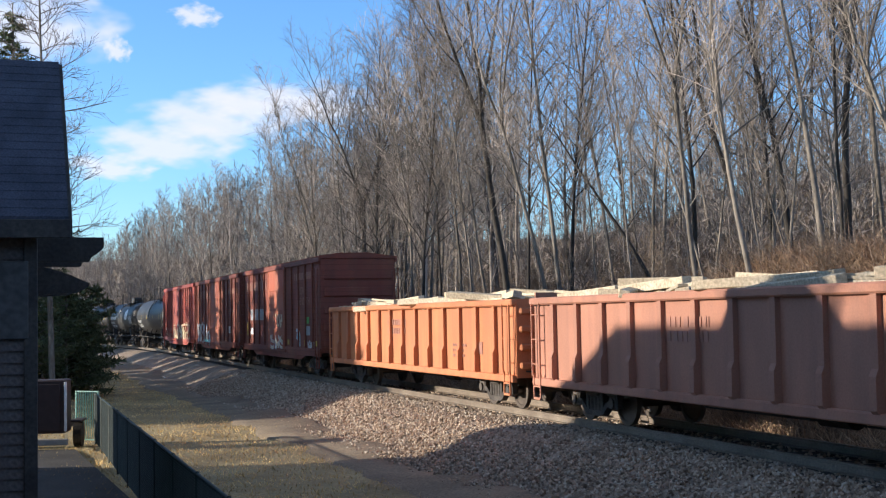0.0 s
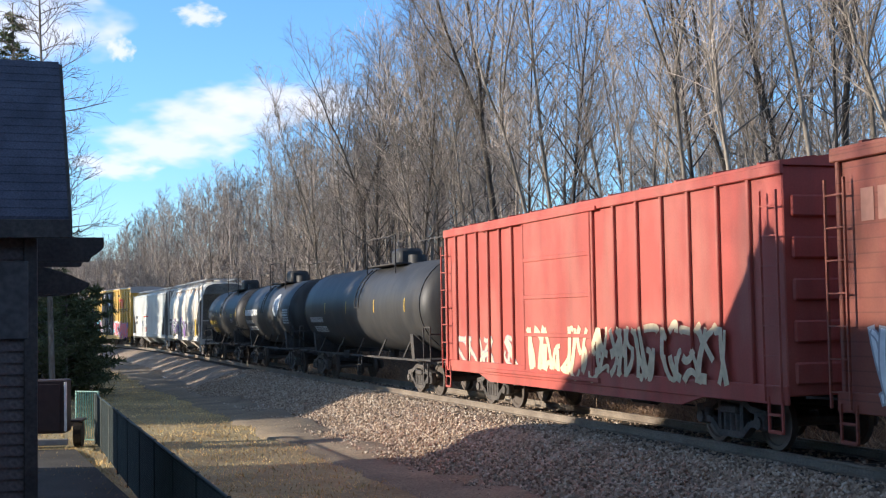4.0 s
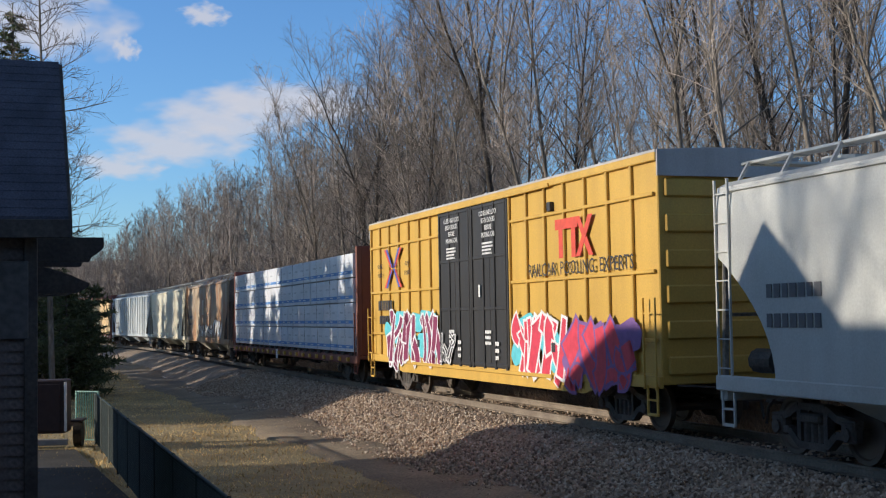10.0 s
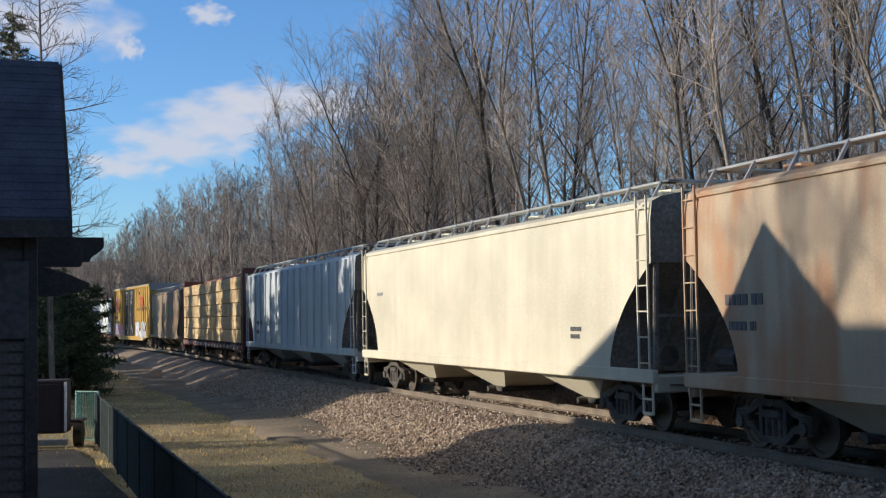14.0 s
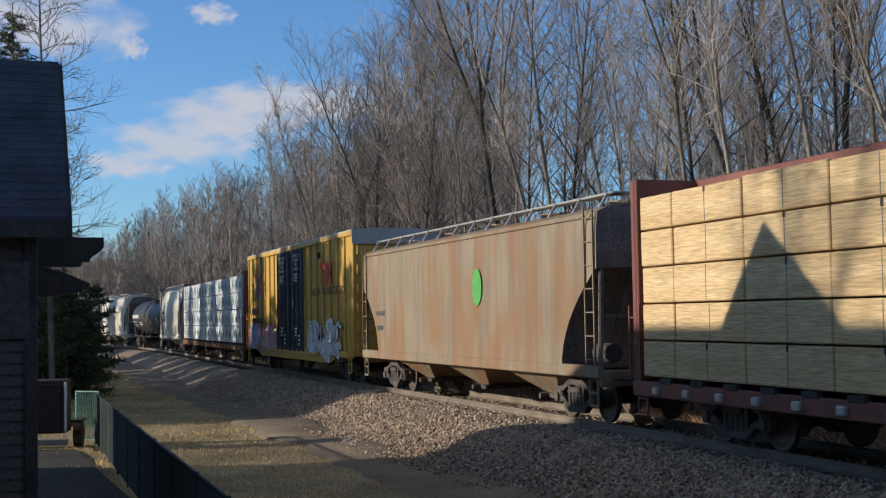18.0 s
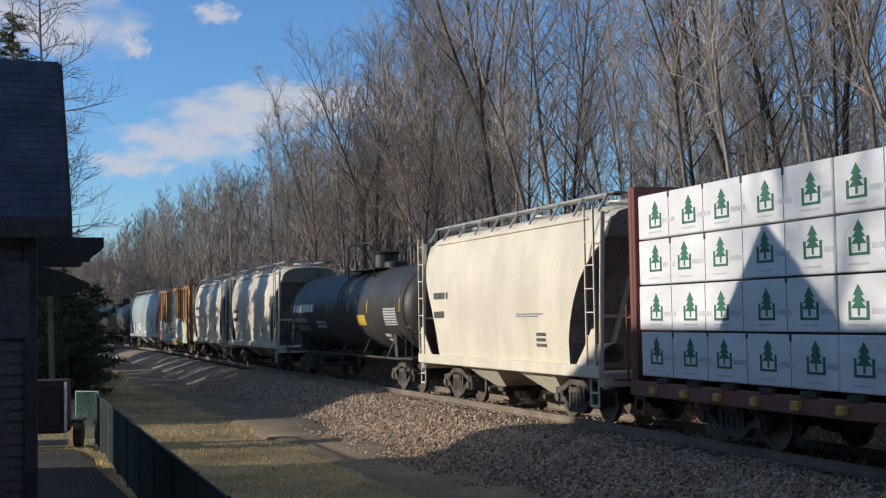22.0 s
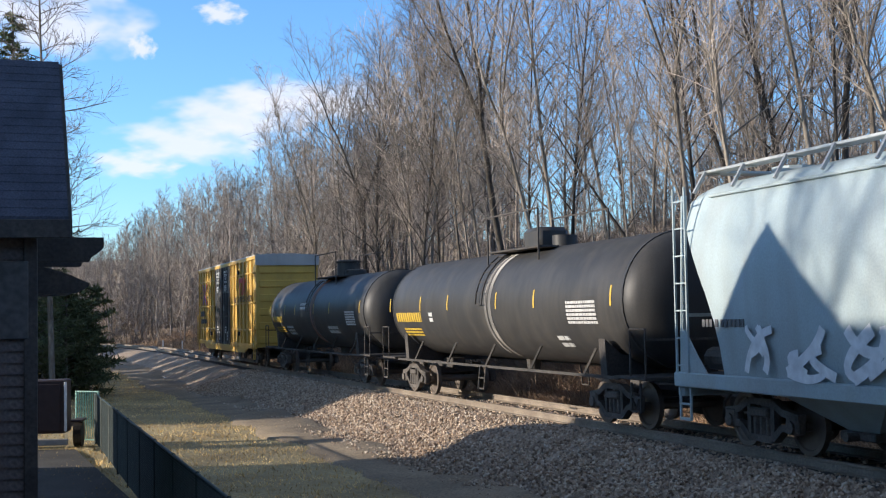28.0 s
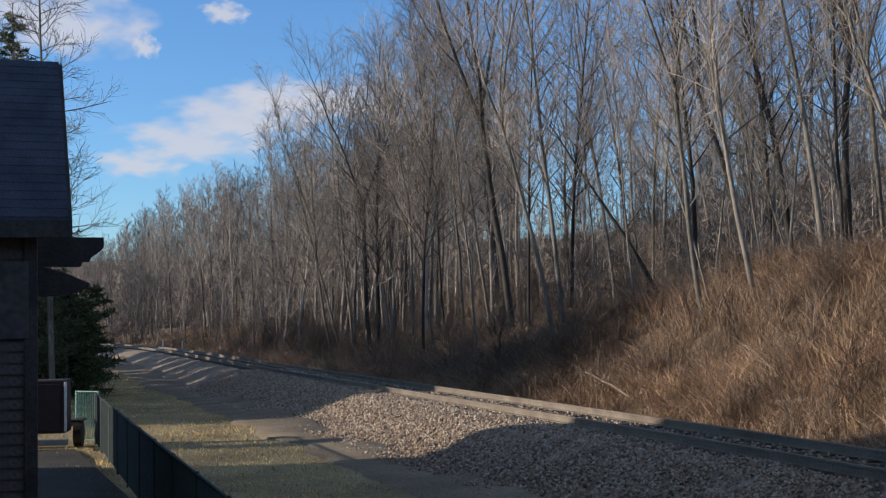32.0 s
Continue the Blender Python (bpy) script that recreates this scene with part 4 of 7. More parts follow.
def hopper(mid, label, colour, length, kind="round", chutes=3, z_low=1.1, z_top=4.28, seed=1, marks=(), rib_count=0, chute_mat=None, seam=True, drips=0):
    """A covered hopper. round: barrel sides that curve in at the ends; flat: upright sides cut back below; ribbed: flat with posts."""
    car = car_base("covered_hopper", label, "hopper car", mid, length, length / 2 - 2.0, "freight cars of the train", sill=False)
    P = PAINT[colour]
    hx = length / 2

    def half(z):
        t = (z - z_low) / (z_top - z_low)
        if kind == "round":
            return 1.5 * (1 - (0.22 * ((t - 0.5) / 0.5) ** 2.2 if t > 0.5 else 0.06 * ((0.5 - t) / 0.5) ** 2))
        return 1.5 - (0.04 * t if t < 0.9 else 0.04 + (t - 0.9) * 0.4)

    def low(x):
        e = hx - abs(x)
        if kind == "round":
            return z_low if e > 1.55 else z_low + 2.75 * math.sqrt(1 - e / 1.55)
        return z_low if e > 1.75 else z_low + 2.1 * math.sqrt(1 - e / 1.75)
    stations = sorted(set([-hx + v for v in (0.06, 0.2, 0.4, 0.65, 0.9, 1.15, 1.35, 1.48, 1.55, 1.65, 1.72, 1.75, 1.9)] + [hx - v for v in (0.06, 0.2, 0.4, 0.65, 0.9, 1.15, 1.35, 1.48, 1.55, 1.65, 1.72, 1.75, 1.9)] + list(np.linspace(-hx + 3, hx - 3, 7))))
    rings = []
    for x in stations:
        lo = low(x)
        e = hx - abs(x)
        pinch = 1.0 if kind != "round" else min(1.0, 0.88 + 0.12 * math.sqrt(max(0, min(1, e / 0.8))))
        up = [(half(z) * (pinch if z > 0 else 1), z) for z in np.linspace(lo, z_top, 10)]
        drop = 0.0 if kind != "round" else 0.1 * (1 - min(1, e / 0.9))
        up = [(y, min(z, z_top - drop)) for y, z in up]
        roof = [(min(1.22, half(z_top) - 0.1) * pinch, z_top + 0.1 - drop), (0.75 * pinch, z_top + 0.19 - drop), (0.0, z_top + 0.23 - drop)]
        right = [(x, -y, z) for y, z in up] + [(x, -y, z) for y, z in roof]
        left = [(x, y, z) for y, z in roof[:-1][::-1]] + [(x, y, z) for y, z in up[::-1]]
        rings.append(right + left)
    body = part("body", Geo().loft(rings), P, car, soft=True)
    # End faces take the darker colour that paints their shade.
    body.data.materials.append(END_SHADE)
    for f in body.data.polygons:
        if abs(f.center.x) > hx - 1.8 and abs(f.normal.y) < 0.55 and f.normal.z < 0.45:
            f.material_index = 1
    for side in (-1, 1):
        if seam:
            ys = side * (half(z_top - 0.12) + 0.01)
            part("roof_seam", Geo().box(-hx + (0.9 if kind == "round" else 0.3), hx - (0.9 if kind == "round" else 0.3), ys - 0.035, ys + 0.035, z_top - 0.1, z_top - 0.04, 0.01), P, body)
        part("side_sill", Geo().box(-hx, hx, side * 1.46 - 0.06, side * 1.46 + 0.06, z_low - 0.13, z_low + 0.12, 0.02), P, car)
        if rib_count:
            rib = Geo().box(-0.05, 0.05, side * 1.49 - 0.05, side * 1.49 + 0.05, z_low, z_top - 0.05, 0.015).mesh("side_post", P)
            for k in range(rib_count):
                x = -hx + 1.2 + k * (length - 2.4) / (rib_count - 1)
                e = hx - abs(x)
                if e > 2.0:
                    part("side_post", rib, None, car, at=pose(x, 0, 0))
                else:
                    lo = low(x)
                    part("side_post", Geo().box(-0.05, 0.05, side * 1.49 - 0.05, side * 1.49 + 0.05, lo, z_top - 0.05, 0.015), P, car, at=pose(x, 0, 0))
    rnd = random.Random(seed)
    for k in range(drips):
        # rust that has run down from the roof's edge
        x = -hx + 1.0 + k * (length - 2.0) / max(1, drips - 1) + rnd.uniform(-0.3, 0.3)
        w, zl = rnd.uniform(0.06, 0.34), z_top - rnd.uniform(0.08, 0.5)
        rows = [[(x - w, -half(z) - 0.006, z), (x - w * 0.3, -half(z) - 0.008, z), (x + w * 0.6 - 0.1 * (z_top - z), -half(z) - 0.006, z)] for z in np.linspace(zl, z_top - 0.02, 5)]
        part("rust_streak", Geo().loft(rows, False, False).raw("rust_streak", RUST_RUN), None, body, "brown rust run down from the roof")
    cm = PAINT[chute_mat] if chute_mat else P
    for k in range(chutes):
        x = (k - (chutes - 1) / 2) * (length - 6.4) / max(1, chutes - 1 + 0.45)
        w = (length - 6.0) / chutes * 0.5
        g = Geo().loft([[(x - w, -1.4, z_low + 0.05), (x + w, -1.4, z_low + 0.05), (x + w, 1.4, z_low + 0.05), (x - w, 1.4, z_low + 0.05)],
                        [(x - 0.35, -0.62, 0.46), (x + 0.35, -0.62, 0.46), (x + 0.35, 0.62, 0.46), (x - 0.35, 0.62, 0.46)]])
        c = part("hopper_chute", g, cm, car)
        part("outlet_gate", Geo().box(x - 0.42, x + 0.42, -0.75, 0.75, 0.34, 0.46, 0.02).tube([(x, -0.95, 0.4), (x, -0.7, 0.4)], [0.07, 0.07], 8), IRON, c)
    for e in (-1, 1):
        g = Geo().box(min(e * (hx - 1.9), e * hx), max(e * (hx - 1.9), e * hx), -1.42, 1.42, z_low - 0.12, z_low - 0.04, 0.01)
        g.box(min(e * (hx - 0.2), e * hx), max(e * (hx - 0.2), e * hx), -1.45, 1.45, z_low - 0.3, z_low + 0.02, 0.03)
        part("end_platform", g, P, car)
        fr = Geo()
        for side in (-1, 1):
            fr.beam((e * (hx - 0.12), side * 1.4, z_low), (e * (hx - 0.12), side * 1.3, z_top), 0.09, 0.07)
            fr.beam((e * (hx - 1.7), side * 0.5, z_low), (e * (hx - 0.5), side * 0.5, 3.0), 0.08)
        fr.beam((e * (hx - 0.12), -1.4, 2.2), (e * (hx - 0.12), 1.4, 2.2), 0.06)
        # Upright-sided cars get end frames in the painted shade colour too.
        part("end_frame", fr, P if kind == "round" else END_SHADE, car)
        if kind == "round":
            for side in (-1, 1):
                u = [(e * (hx - 0.2), z_low + 0.1), (e * (hx - 1.1), z_low + 0.1), (e * (hx - 0.75), z_low + 0.42), (e * (hx - 0.35), z_low + 0.85), (e * (hx - 0.2), z_low + 0.85)]
                part("side_gusset", Geo().extrude(u, side * 1.47 - 0.015, side * 1.47 + 0.015), P, car)
        for side in (-1, 1):
            ladder(car, e * (hx - 0.1) - (0.44 if e > 0 else 0.0), side * 1.5, z_low, z_top + 0.12, P, 0.4)
            stirrup(car, e * (hx - 0.3), side * 1.46, P)
        part("brake_cylinder", Geo().tube([(e * (hx - 1.0), -0.95, 1.45), (e * (hx - 0.4), -0.95, 1.45)], [0.2, 0.2], 10), IRON, car)
    zb = z_top + 0.42
    rb = part("running_board", Geo().box(-hx + 0.15, hx - 0.15, -1.02, -0.72, zb - 0.05, zb, 0.01).box(-hx + 0.15, hx - 0.15, 0.72, 1.02, zb - 0.05, zb, 0.01)
              .box(-hx + 0.15, -hx + 0.5, -1.02, 1.02, zb - 0.05, zb, 0.01).box(hx - 0.5, hx - 0.15, -1.02, 1.02, zb - 0.05, zb, 0.01), GALV, car, "grated metal roof walkway")
    sup = [Geo().beam((0, side * 1.25, z_top + 0.02), (0, side * 1.02, zb - 0.03), 0.05).beam((0, side * 1.02, zb - 0.05), (0, side * 0.74, zb - 0.05), 0.04).mesh("bracket", GALV) for side in (-1, 1)]
    k = int(length / 1.25)
    for i in range(k + 1):
        for one in sup:
            part("bracket", one, None, rb, at=pose(-hx + 0.4 + i * (length - 0.8) / k, 0, 0))
    for i in range(max(3, int(length / 3))):
        x = -hx + 1.6 + i * (length - 3.2) / max(2, int(length / 3) - 1)
        part("roof_hatch", Geo().tube([(x, 0, z_top + 0.15), (x, 0, z_top + 0.36)], [0.4, 0.4], 12), P, car)
    for x0, x1, za, zb2, mat_, rows in marks:
        y = -max(half(za), half(zb2), half((za + zb2) / 2)) - 0.01
        bars(car, x0, x1, za, zb2, y, rows, INK if mat_ == BLACK else mat_, seed + int(x0 * 7), "reporting_mark", 0.3 if rows == 1 else 0.4)
    return car


SEAM = plain("wrap_seam_grey", (0.20, 0.20, 0.21), 0.6)
PALE_PRINT = plain("pale_grey_print", (0.53, 0.55, 0.59), 0.6)


def centerbeam(mid, label, load_label, length, rows, cols, wrap, seed, logo=None, stripe=None, uneven=False, crown=4.62):
    car = car_base("centerbeam_flatcar", label, "flat car", mid, length, length / 2 - 2.9, "freight cars of the train")
    P = PAINT["car_maroon"]
    hx = length / 2
    part("deck", Geo().box(-hx, hx, -1.36, 1.36, 0.86, 0.98, 0.02), P, car)
    for side in (-1, 1):
        part("side_sill", Geo().box(-hx, hx, side * 1.42 - 0.06, side * 1.42 + 0.06, 0.72, 1.0, 0.02), P, car)
    for e in (-1, 1):
        x = e * (hx - 0.15)
        b = part("bulkhead", Geo().box(x - 0.06, x + 0.06, -1.42, 1.42, 0.98, crown, 0.02), P, car, "maroon steel end bulkhead")
        for y in (-1.35, -0.7, 0, 0.7, 1.35):
            part("bulkhead_post", Geo().box(min(x, x + e * 0.15), max(x, x + e * 0.15), y - 0.09, y + 0.09, 0.98, crown - 0.02, 0.02), P, b)
        for side in (-1, 1):
            ladder(car, e * (hx - 0.1) - 0.2, side * 1.46, 1.0, 2.4, P, 0.4)
            stirrup(car, e * (hx - 0.3), side * 1.42, P)
    beam = Geo().box(-hx + 0.2, hx - 0.2, -0.15, 0.15, 4.45, crown, 0.02)
    k = 14
    for i in range(k + 1):
        x = -hx + 0.3 + i * (length - 0.6) / k
        part("beam_post", Geo().box(x - 0.06, x + 0.06, -0.08, 0.08, 0.98, 4.5), P, car)
    part("centre_beam", beam, P, car)
    winch = Geo().box(-0.1, 0.1, -1.56, -1.42, 0.78, 0.92, 0.02).mesh("winch", PAINT["yellow"] if seed != 2 else GALV)
    stake = Geo().box(-0.2, 0.2, -1.5, -1.40, 0.98, 1.08, 0.01).mesh("deck_riser", UNDER)
    for i in range(20):
        x = -hx + 1.0 + i * (length - 2.0) / 19
        part("winch", winch, None, car, at=pose(x, 0, 0))
        part("deck_riser", stake, None, car, at=pose(x + 0.3, 0, 0))
    plate(car, -1.2, -0.85, 0.6, 0.98, -1.5, WHITE)
    load = thing("lumber_load", load_label, "lumber load", "loads on the train")
    MOVERS.append((load, mid, 2 * (length / 2 - 2.9)))
    rnd = random.Random(seed)
    zl, zh = 1.09, 4.42
    rowh = (zh - zl) / rows
    for side in (-1, 1):
        for r in range(rows):
            edges = [-hx + 0.45]
            for w in cols:
                edges.append(edges[-1] + w * (length - 0.9))
            for c in range(len(cols)):
                a, b = edges[c] + 0.015, edges[c + 1] - 0.015
                z0, z1 = zl + r * rowh + 0.01, zl + (r + 1) * rowh - 0.022
                y0, y1 = 0.2, 1.46 + rnd.uniform(-0.015, 0.02)
                top_cut = rnd.uniform(0, 0.05) if uneven and r == rows - 1 else 0
                pk = part("lumber_package", Geo().box(a, b, min(side * y0, side * y1), max(side * y0, side * y1), z0, z1 - top_cut, 0.02), wrap, load)
                if side > 0:
                    continue
                y = -y1 - 0.006
                n = max(1, int(round((b - a) / 1.25)))
                for i in range(1, n):
                    xx = a + i * (b - a) / n + rnd.uniform(-0.04, 0.04)
                    part("wrap_seam", Geo().box(xx - 0.009, xx + 0.009, y + 0.001, y + 0.005, z0 + 0.02, z1 - top_cut - 0.01), SEAM, pk)
                    if rnd.random() < 0.5:
                        part("strap", Geo().box(xx - 0.03, xx + 0.03, y, y + 0.006, z1 - top_cut - rnd.uniform(0.06, 0.12), z1 - top_cut), UNDER, pk)
                if stripe:
                    part("printed_stripe", Geo().box(a + 0.01, b - 0.01, y, y + 0.004, z0 + rowh * 0.14, z0 + rowh * 0.27), stripe, pk)
                    for i in range(n):
                        xx = a + (i + rnd.uniform(0.2, 0.5)) * (b - a) / n
                        part("printed_word", Geo().box(xx, xx + 0.42, y, y + 0.004, z0 + rowh * 0.55, z0 + rowh * 0.62), PALE_PRINT, pk)
                        part("printed_word", Geo().box(xx - 0.3, xx + 0.1, y - 0.002, y + 0.002, z0 + rowh * 0.185, z0 + rowh * 0.225), WHITE, pk)
                if logo:
                    for i in range(n):
                        g, gr = Geo(), Geo()
                        xx = a + (i + 0.5 + rnd.uniform(-0.08, 0.08)) * (b - a) / n
                        zz = z0 + rowh * (0.28 if r % 2 else 0.34)
                        for tier in range(3):
                            w = 0.17 - tier * 0.025
                            zt = zz + 0.10 + tier * 0.09
                            g.extrude([(xx - w, zt), (xx + w, zt), (xx, zt + 0.15)], y - 0.001 * tier, y + 0.004)
                        g.box(xx - 0.025, xx + 0.025, y, y + 0.004, zz, zz + 0.12)
                        part("printed_emblem", g, GREEN, pk, "green tree")
                        fr = Geo()
                        fr.box(xx - 0.23, xx - 0.17, y, y + 0.004, zz - 0.02, zz + 0.2).box(xx + 0.17, xx + 0.23, y, y + 0.004, zz - 0.02, zz + 0.2).box(xx - 0.23, xx + 0.23, y, y + 0.004, zz - 0.06, zz - 0.02)
                        part("printed_frame", fr, GREEN, pk, "green house outline")
                        gr.box(xx + 0.28, min(b - 0.02, xx + 0.28 + 0.42), y, y + 0.004, zz + 0.02, zz + 0.10)
                        part("printed_word", gr, PALE_PRINT, pk)
                        part("printed_word", Geo().box(xx - 0.25, xx + 0.2, y, y + 0.004, z0 + 0.09, z0 + 0.12), PALE_PRINT, pk)
    return car


# ---- the train, front to back; numbers are the middle of each car along the track at the start ----
def wrapped(name, col, crease=0.5):
    m, nodes, links, b = shader(name)
    big = noise_node(nodes, links, 0.9, 5, (1, 1, 2.2))
    fine = noise_node(nodes, links, 5, 4, (1, 1, 1.6))
    base = ramp(nodes, links, big.outputs[0], [(0.3, tuple(c * 0.8 for c in col)), (0.7, col)]).outputs[0]
    links.new(base, b.inputs["Base Color"])
    b.inputs["Roughness"].default_value = 0.45
    bump(nodes, links, fine.outputs[0], crease, 0.05, b)
    return m


def build_train():
    gondola(9.8, "rusty orange gondola car heaped with old timber", 16.7, 13, 1)
    gondola(-8.1, "weathered orange gondola car loaded with loose timber", 16.8, 13, 2)
    R = PAINT["red_door"]
    y = -1.436
    c = boxcar(-25.9, "faded oxide-red boxcar with an orange-red sliding door", "boxcar_red", R, 15.6, posts=5)
    bars(c, -7.2, -2.2, 3.55, 4.0, y, 1, FADED, 3, "company_name", 0.1)
    writing(c, "SERVES\nTHE SOUTH", 4.9, 3.1, y, 0.3, FADED)
    bars(c, 3.4, 6.4, 3.75, 4.05, y, 1, FADED, 4, "company_name", 0.1)
    for x in (-6.1, -5.0, -3.9):
        plate(c, x, x + 0.9, 2.2, 2.7, y, GRAF["grey"], "faded_patch", "grey painted-out patch")
    plate(c, -6.1, -5.3, 1.55, 1.85, y, WHITE, "data_panel")
    plate(c, -7.0, -6.6, 1.5, 2.1, y, YELLOW, "faded_patch", "yellow painted patch")
    plate(c, 5.5, 5.85, 2.05, 2.3, y, GRAF["green"], "placard")
    plate(c, 5.4, 6.0, 1.6, 1.95, y, GRAF["grey"], "data_panel")
    graffiti(c, 0.2, 1.5, 1.9, 2.5, -1.56, "cream", "cream", 35, 3, None, 0.03)
    graffiti(c, 5.6, 6.6, 0.95, 1.4, y, "white", "grey", 36, 3, None, 0.04)
    graffiti(c, -0.9, 1.6, 1.0, 1.6, -1.56, "cream", "white", 31, 3, None, 0.07)
    graffiti(c, 3.4, 4.6, 1.1, 1.9, y, "cyan", "white", 33, 2, None, 0.05)
    for x in (2.0, 5.0, 6.8):
        plate(c, x, x + 0.3, 1.2, 1.4, y, YELLOW, "reflector")
    c = boxcar(-42.7, "oxide-red boxcar with white and blue spray paint on its side", "boxcar_red", R, 15.6, posts=5)
    bars(c, -7.2, -2.0, 3.45, 3.95, y, 1, FADED, 5, "company_name", 0.1)
    bars(c, 3.2, 6.8, 3.55, 3.85, y, 1, FADED, 6, "company_name", 0.1)
    writing(c, "SERVES\nTHE SOUTH", 4.9, 2.85, y, 0.3, FADED)
    graffiti(c, -7.0, -1.7, 0.85, 2.15, y - 0.07, "white", "grey", 41, 8, None, 0.09)
    graffiti(c, -3.6, -1.8, 0.85, 1.2, y - 0.072, "cyan", "cyan", 42, 3, None, 0.07)
    plate(c, 6.2, 6.7, 1.15, 1.5, y, YELLOW, "reflector")
    plate(c, 4.3, 4.8, 1.55, 1.9, y, WHITE)
    c = boxcar(-59.6, "bright red boxcar with peeling cream paint along the bottom", "boxcar_red_bright", PAINT["boxcar_red_bright"], 15.6, door_span=(-2.4, 1.2))
    graffiti(c, -2.2, 6.2, 0.95, 2.1, -1.51, "cream", "cream", 51, 18, None, 0.06)
    graffiti(c, -7.2, -2.8, 0.9, 1.8, y, "cream", "grey", 53, 5, None, 0.06)
    # tank cars
    W = WHITE
    tank_car(-76.8, "long black tank car with white lettering", 15.4, 1.40, 2.56, [(-6.3, -4.4, 2.1, 2.32, W, "reporting_mark", 1, 0.12), (-6.0, -4.2, 1.75, 1.98, W, "small_lettering", 3, 0.4)], (-7.0, -3.9, -1.0, 2.4, 5.6), None, 1.6, False, 61)
    tank_car(-91.9, "black tank car with a round white emblem", 11.5, 1.36, 2.50, [(-5.0, -2.0, 2.42, 2.72, W, "company_name", 1, 0.1), (-4.9, -3.2, 2.05, 2.22, W, "reporting_mark", 1, 0.15), (-4.6, -2.6, 1.75, 1.95, W, "small_lettering", 2, 0.4),
              (3.6, 4.7, 2.05, 2.68, W, "data_panel", 6, 0.35), (-1.3, -0.6, 3.1, 3.3, W, "small_lettering", 2, 0.3)], (-5.3, 5.0), None, 0.6, False, 62, True)
    tank_car(-104.5, "black tank car with yellow lettering", 11.0, 1.34, 2.48, [(-4.2, -1.9, 2.0, 2.24, YELLOW, "reporting_mark", 1, 0.12), (-3.9, -2.2, 1.6, 1.85, YELLOW, "small_lettering", 3, 0.4), (2.9, 3.6, 2.36, 2.56, YELLOW, "data_panel", 2, 0.25), (2.9, 3.6, 2.1, 2.32, W, "data_panel", 3, 0.35)], (-5.0, -1.8, -0.2, 1.6, 4.6), None, 1.4, False, 63)
    # hoppers, boxcar, lumber
    c = hopper(-119.95, "off-white covered hopper, rust-streaked, with purple spray paint", "hopper_white", 16.3, "round", 4, seed=71, drips=26, marks=[(-7.0, -5.8, 2.2, 2.4, BLACK, 1), (-7.0, -5.8, 1.95, 2.12, BLACK, 1)])
    graffiti(c, -5.2, 2.2, 1.15, 2.3, -1.53, "black", "white", 72, 6, "purple", 0.12)
    graffiti(c, 3.2, 6.2, 1.3, 2.2, -1.53, "black", "grey", 73, 5, None, 0.05)
    plate(c, -4.9, -4.4, 1.2, 1.32, -1.525, YELLOW, "reflector")
    plate(c, 6.2, 6.7, 1.3, 2.3, -1.53, YELLOW, "reflector")
    hopper(-139.1, "clean pale grey covered hopper with small red print", "hopper_grey", 18.3, "flat", 3, seed=74, marks=[(-7.6, -6.1, 2.45, 2.75, BLACK, 1), (-7.6, -6.2, 2.0, 2.3, BLACK, 1), (-2.6, 0.2, 2.55, 2.68, RED, 1), (-3.4, -2.2, 1.85, 2.3, GRAF["grey"], 7), (-1.6, -0.6, 1.4, 1.75, RED, 4)])
    pooled_boxcar(-159.55, "yellow high-cube boxcar with black doors and red spray paint", True,
                  [(-7.5, -2.75, 0.72, 2.5, -1.52, "maroon", "white", 81, 6, "cyan", 0.24), (2.6, 5.6, 0.75, 2.35, -1.52, "red", "white", 82, 4, "cyan", 0.26), (5.2, 8.5, 0.72, 2.2, -1.525, "red", "purple", 83, 4, "purple", 0.26), (-2.4, -1.3, 0.95, 1.9, -1.575, "black", "white", 84, 2, None, 0.07)], 5)
    wrap1 = wrapped("white_blue_wrap", (0.74, 0.76, 0.80))
    stripe = plain("blue_stripe", (0.11, 0.28, 0.60), 0.5)
    centerbeam(-182.3, "maroon centre-beam flat car stacked with wrapped lumber", "packages of lumber in white plastic wrap with blue stripes", 23.4, 4, [0.092] * 4 + [0.082, 0.092, 0.092, 0.092, 0.09, 0.092, 0.092], wrap1, 1, None, stripe)
    c = hopper(-203.8, "tan covered hopper covered with orange rust and silver spray paint", "hopper_orange", 17.0, "flat", 3, seed=75, marks=[(-7.1, -6.0, 2.35, 2.6, BLACK, 1), (-7.0, -6.2, 1.95, 2.15, BLACK, 1)], chute_mat="hopper_tan")
    graffiti(c, -2.7, 3.0, 1.25, 2.0, -1.53, "white", "black", 76, 6, None, 0.13)
    graffiti(c, 3.2, 6.4, 1.3, 2.2, -1.53, "white", "grey", 77, 4, None, 0.13)
    plate(c, -1.4, -0.7, 2.55, 3.4, -1.515, PAINT["hopper_cream"], "patch", "pale repainted patch")
    hopper(-223.15, "large cream covered hopper", "hopper_cream", 19.4, "flat", 3, seed=78, marks=[(-8.0, -7.4, 2.9, 3.05, GRAF["grey"], 1), (6.2, 6.7, 1.75, 2.05, BLACK, 2)])
    hopper(-243.5, "blue-grey covered hopper with upright side posts", "hopper_blue_grey", 19.6, "ribbed", 3, seed=79, rib_count=16, seam=False, marks=[(-7.2, -6.0, 2.0, 2.25, BLACK, 1), (-7.2, -6.2, 1.6, 1.85, BLACK, 1), (-4.0, -3.7, 1.2, 1.5, YELLOW, 1)])
    tan = grainy("raw_board", (0.62, 0.43, 0.21), (0.76, 0.56, 0.30), 0.8, 0.8, 10, 0.004, 0.3, (0.3, 1, 6))
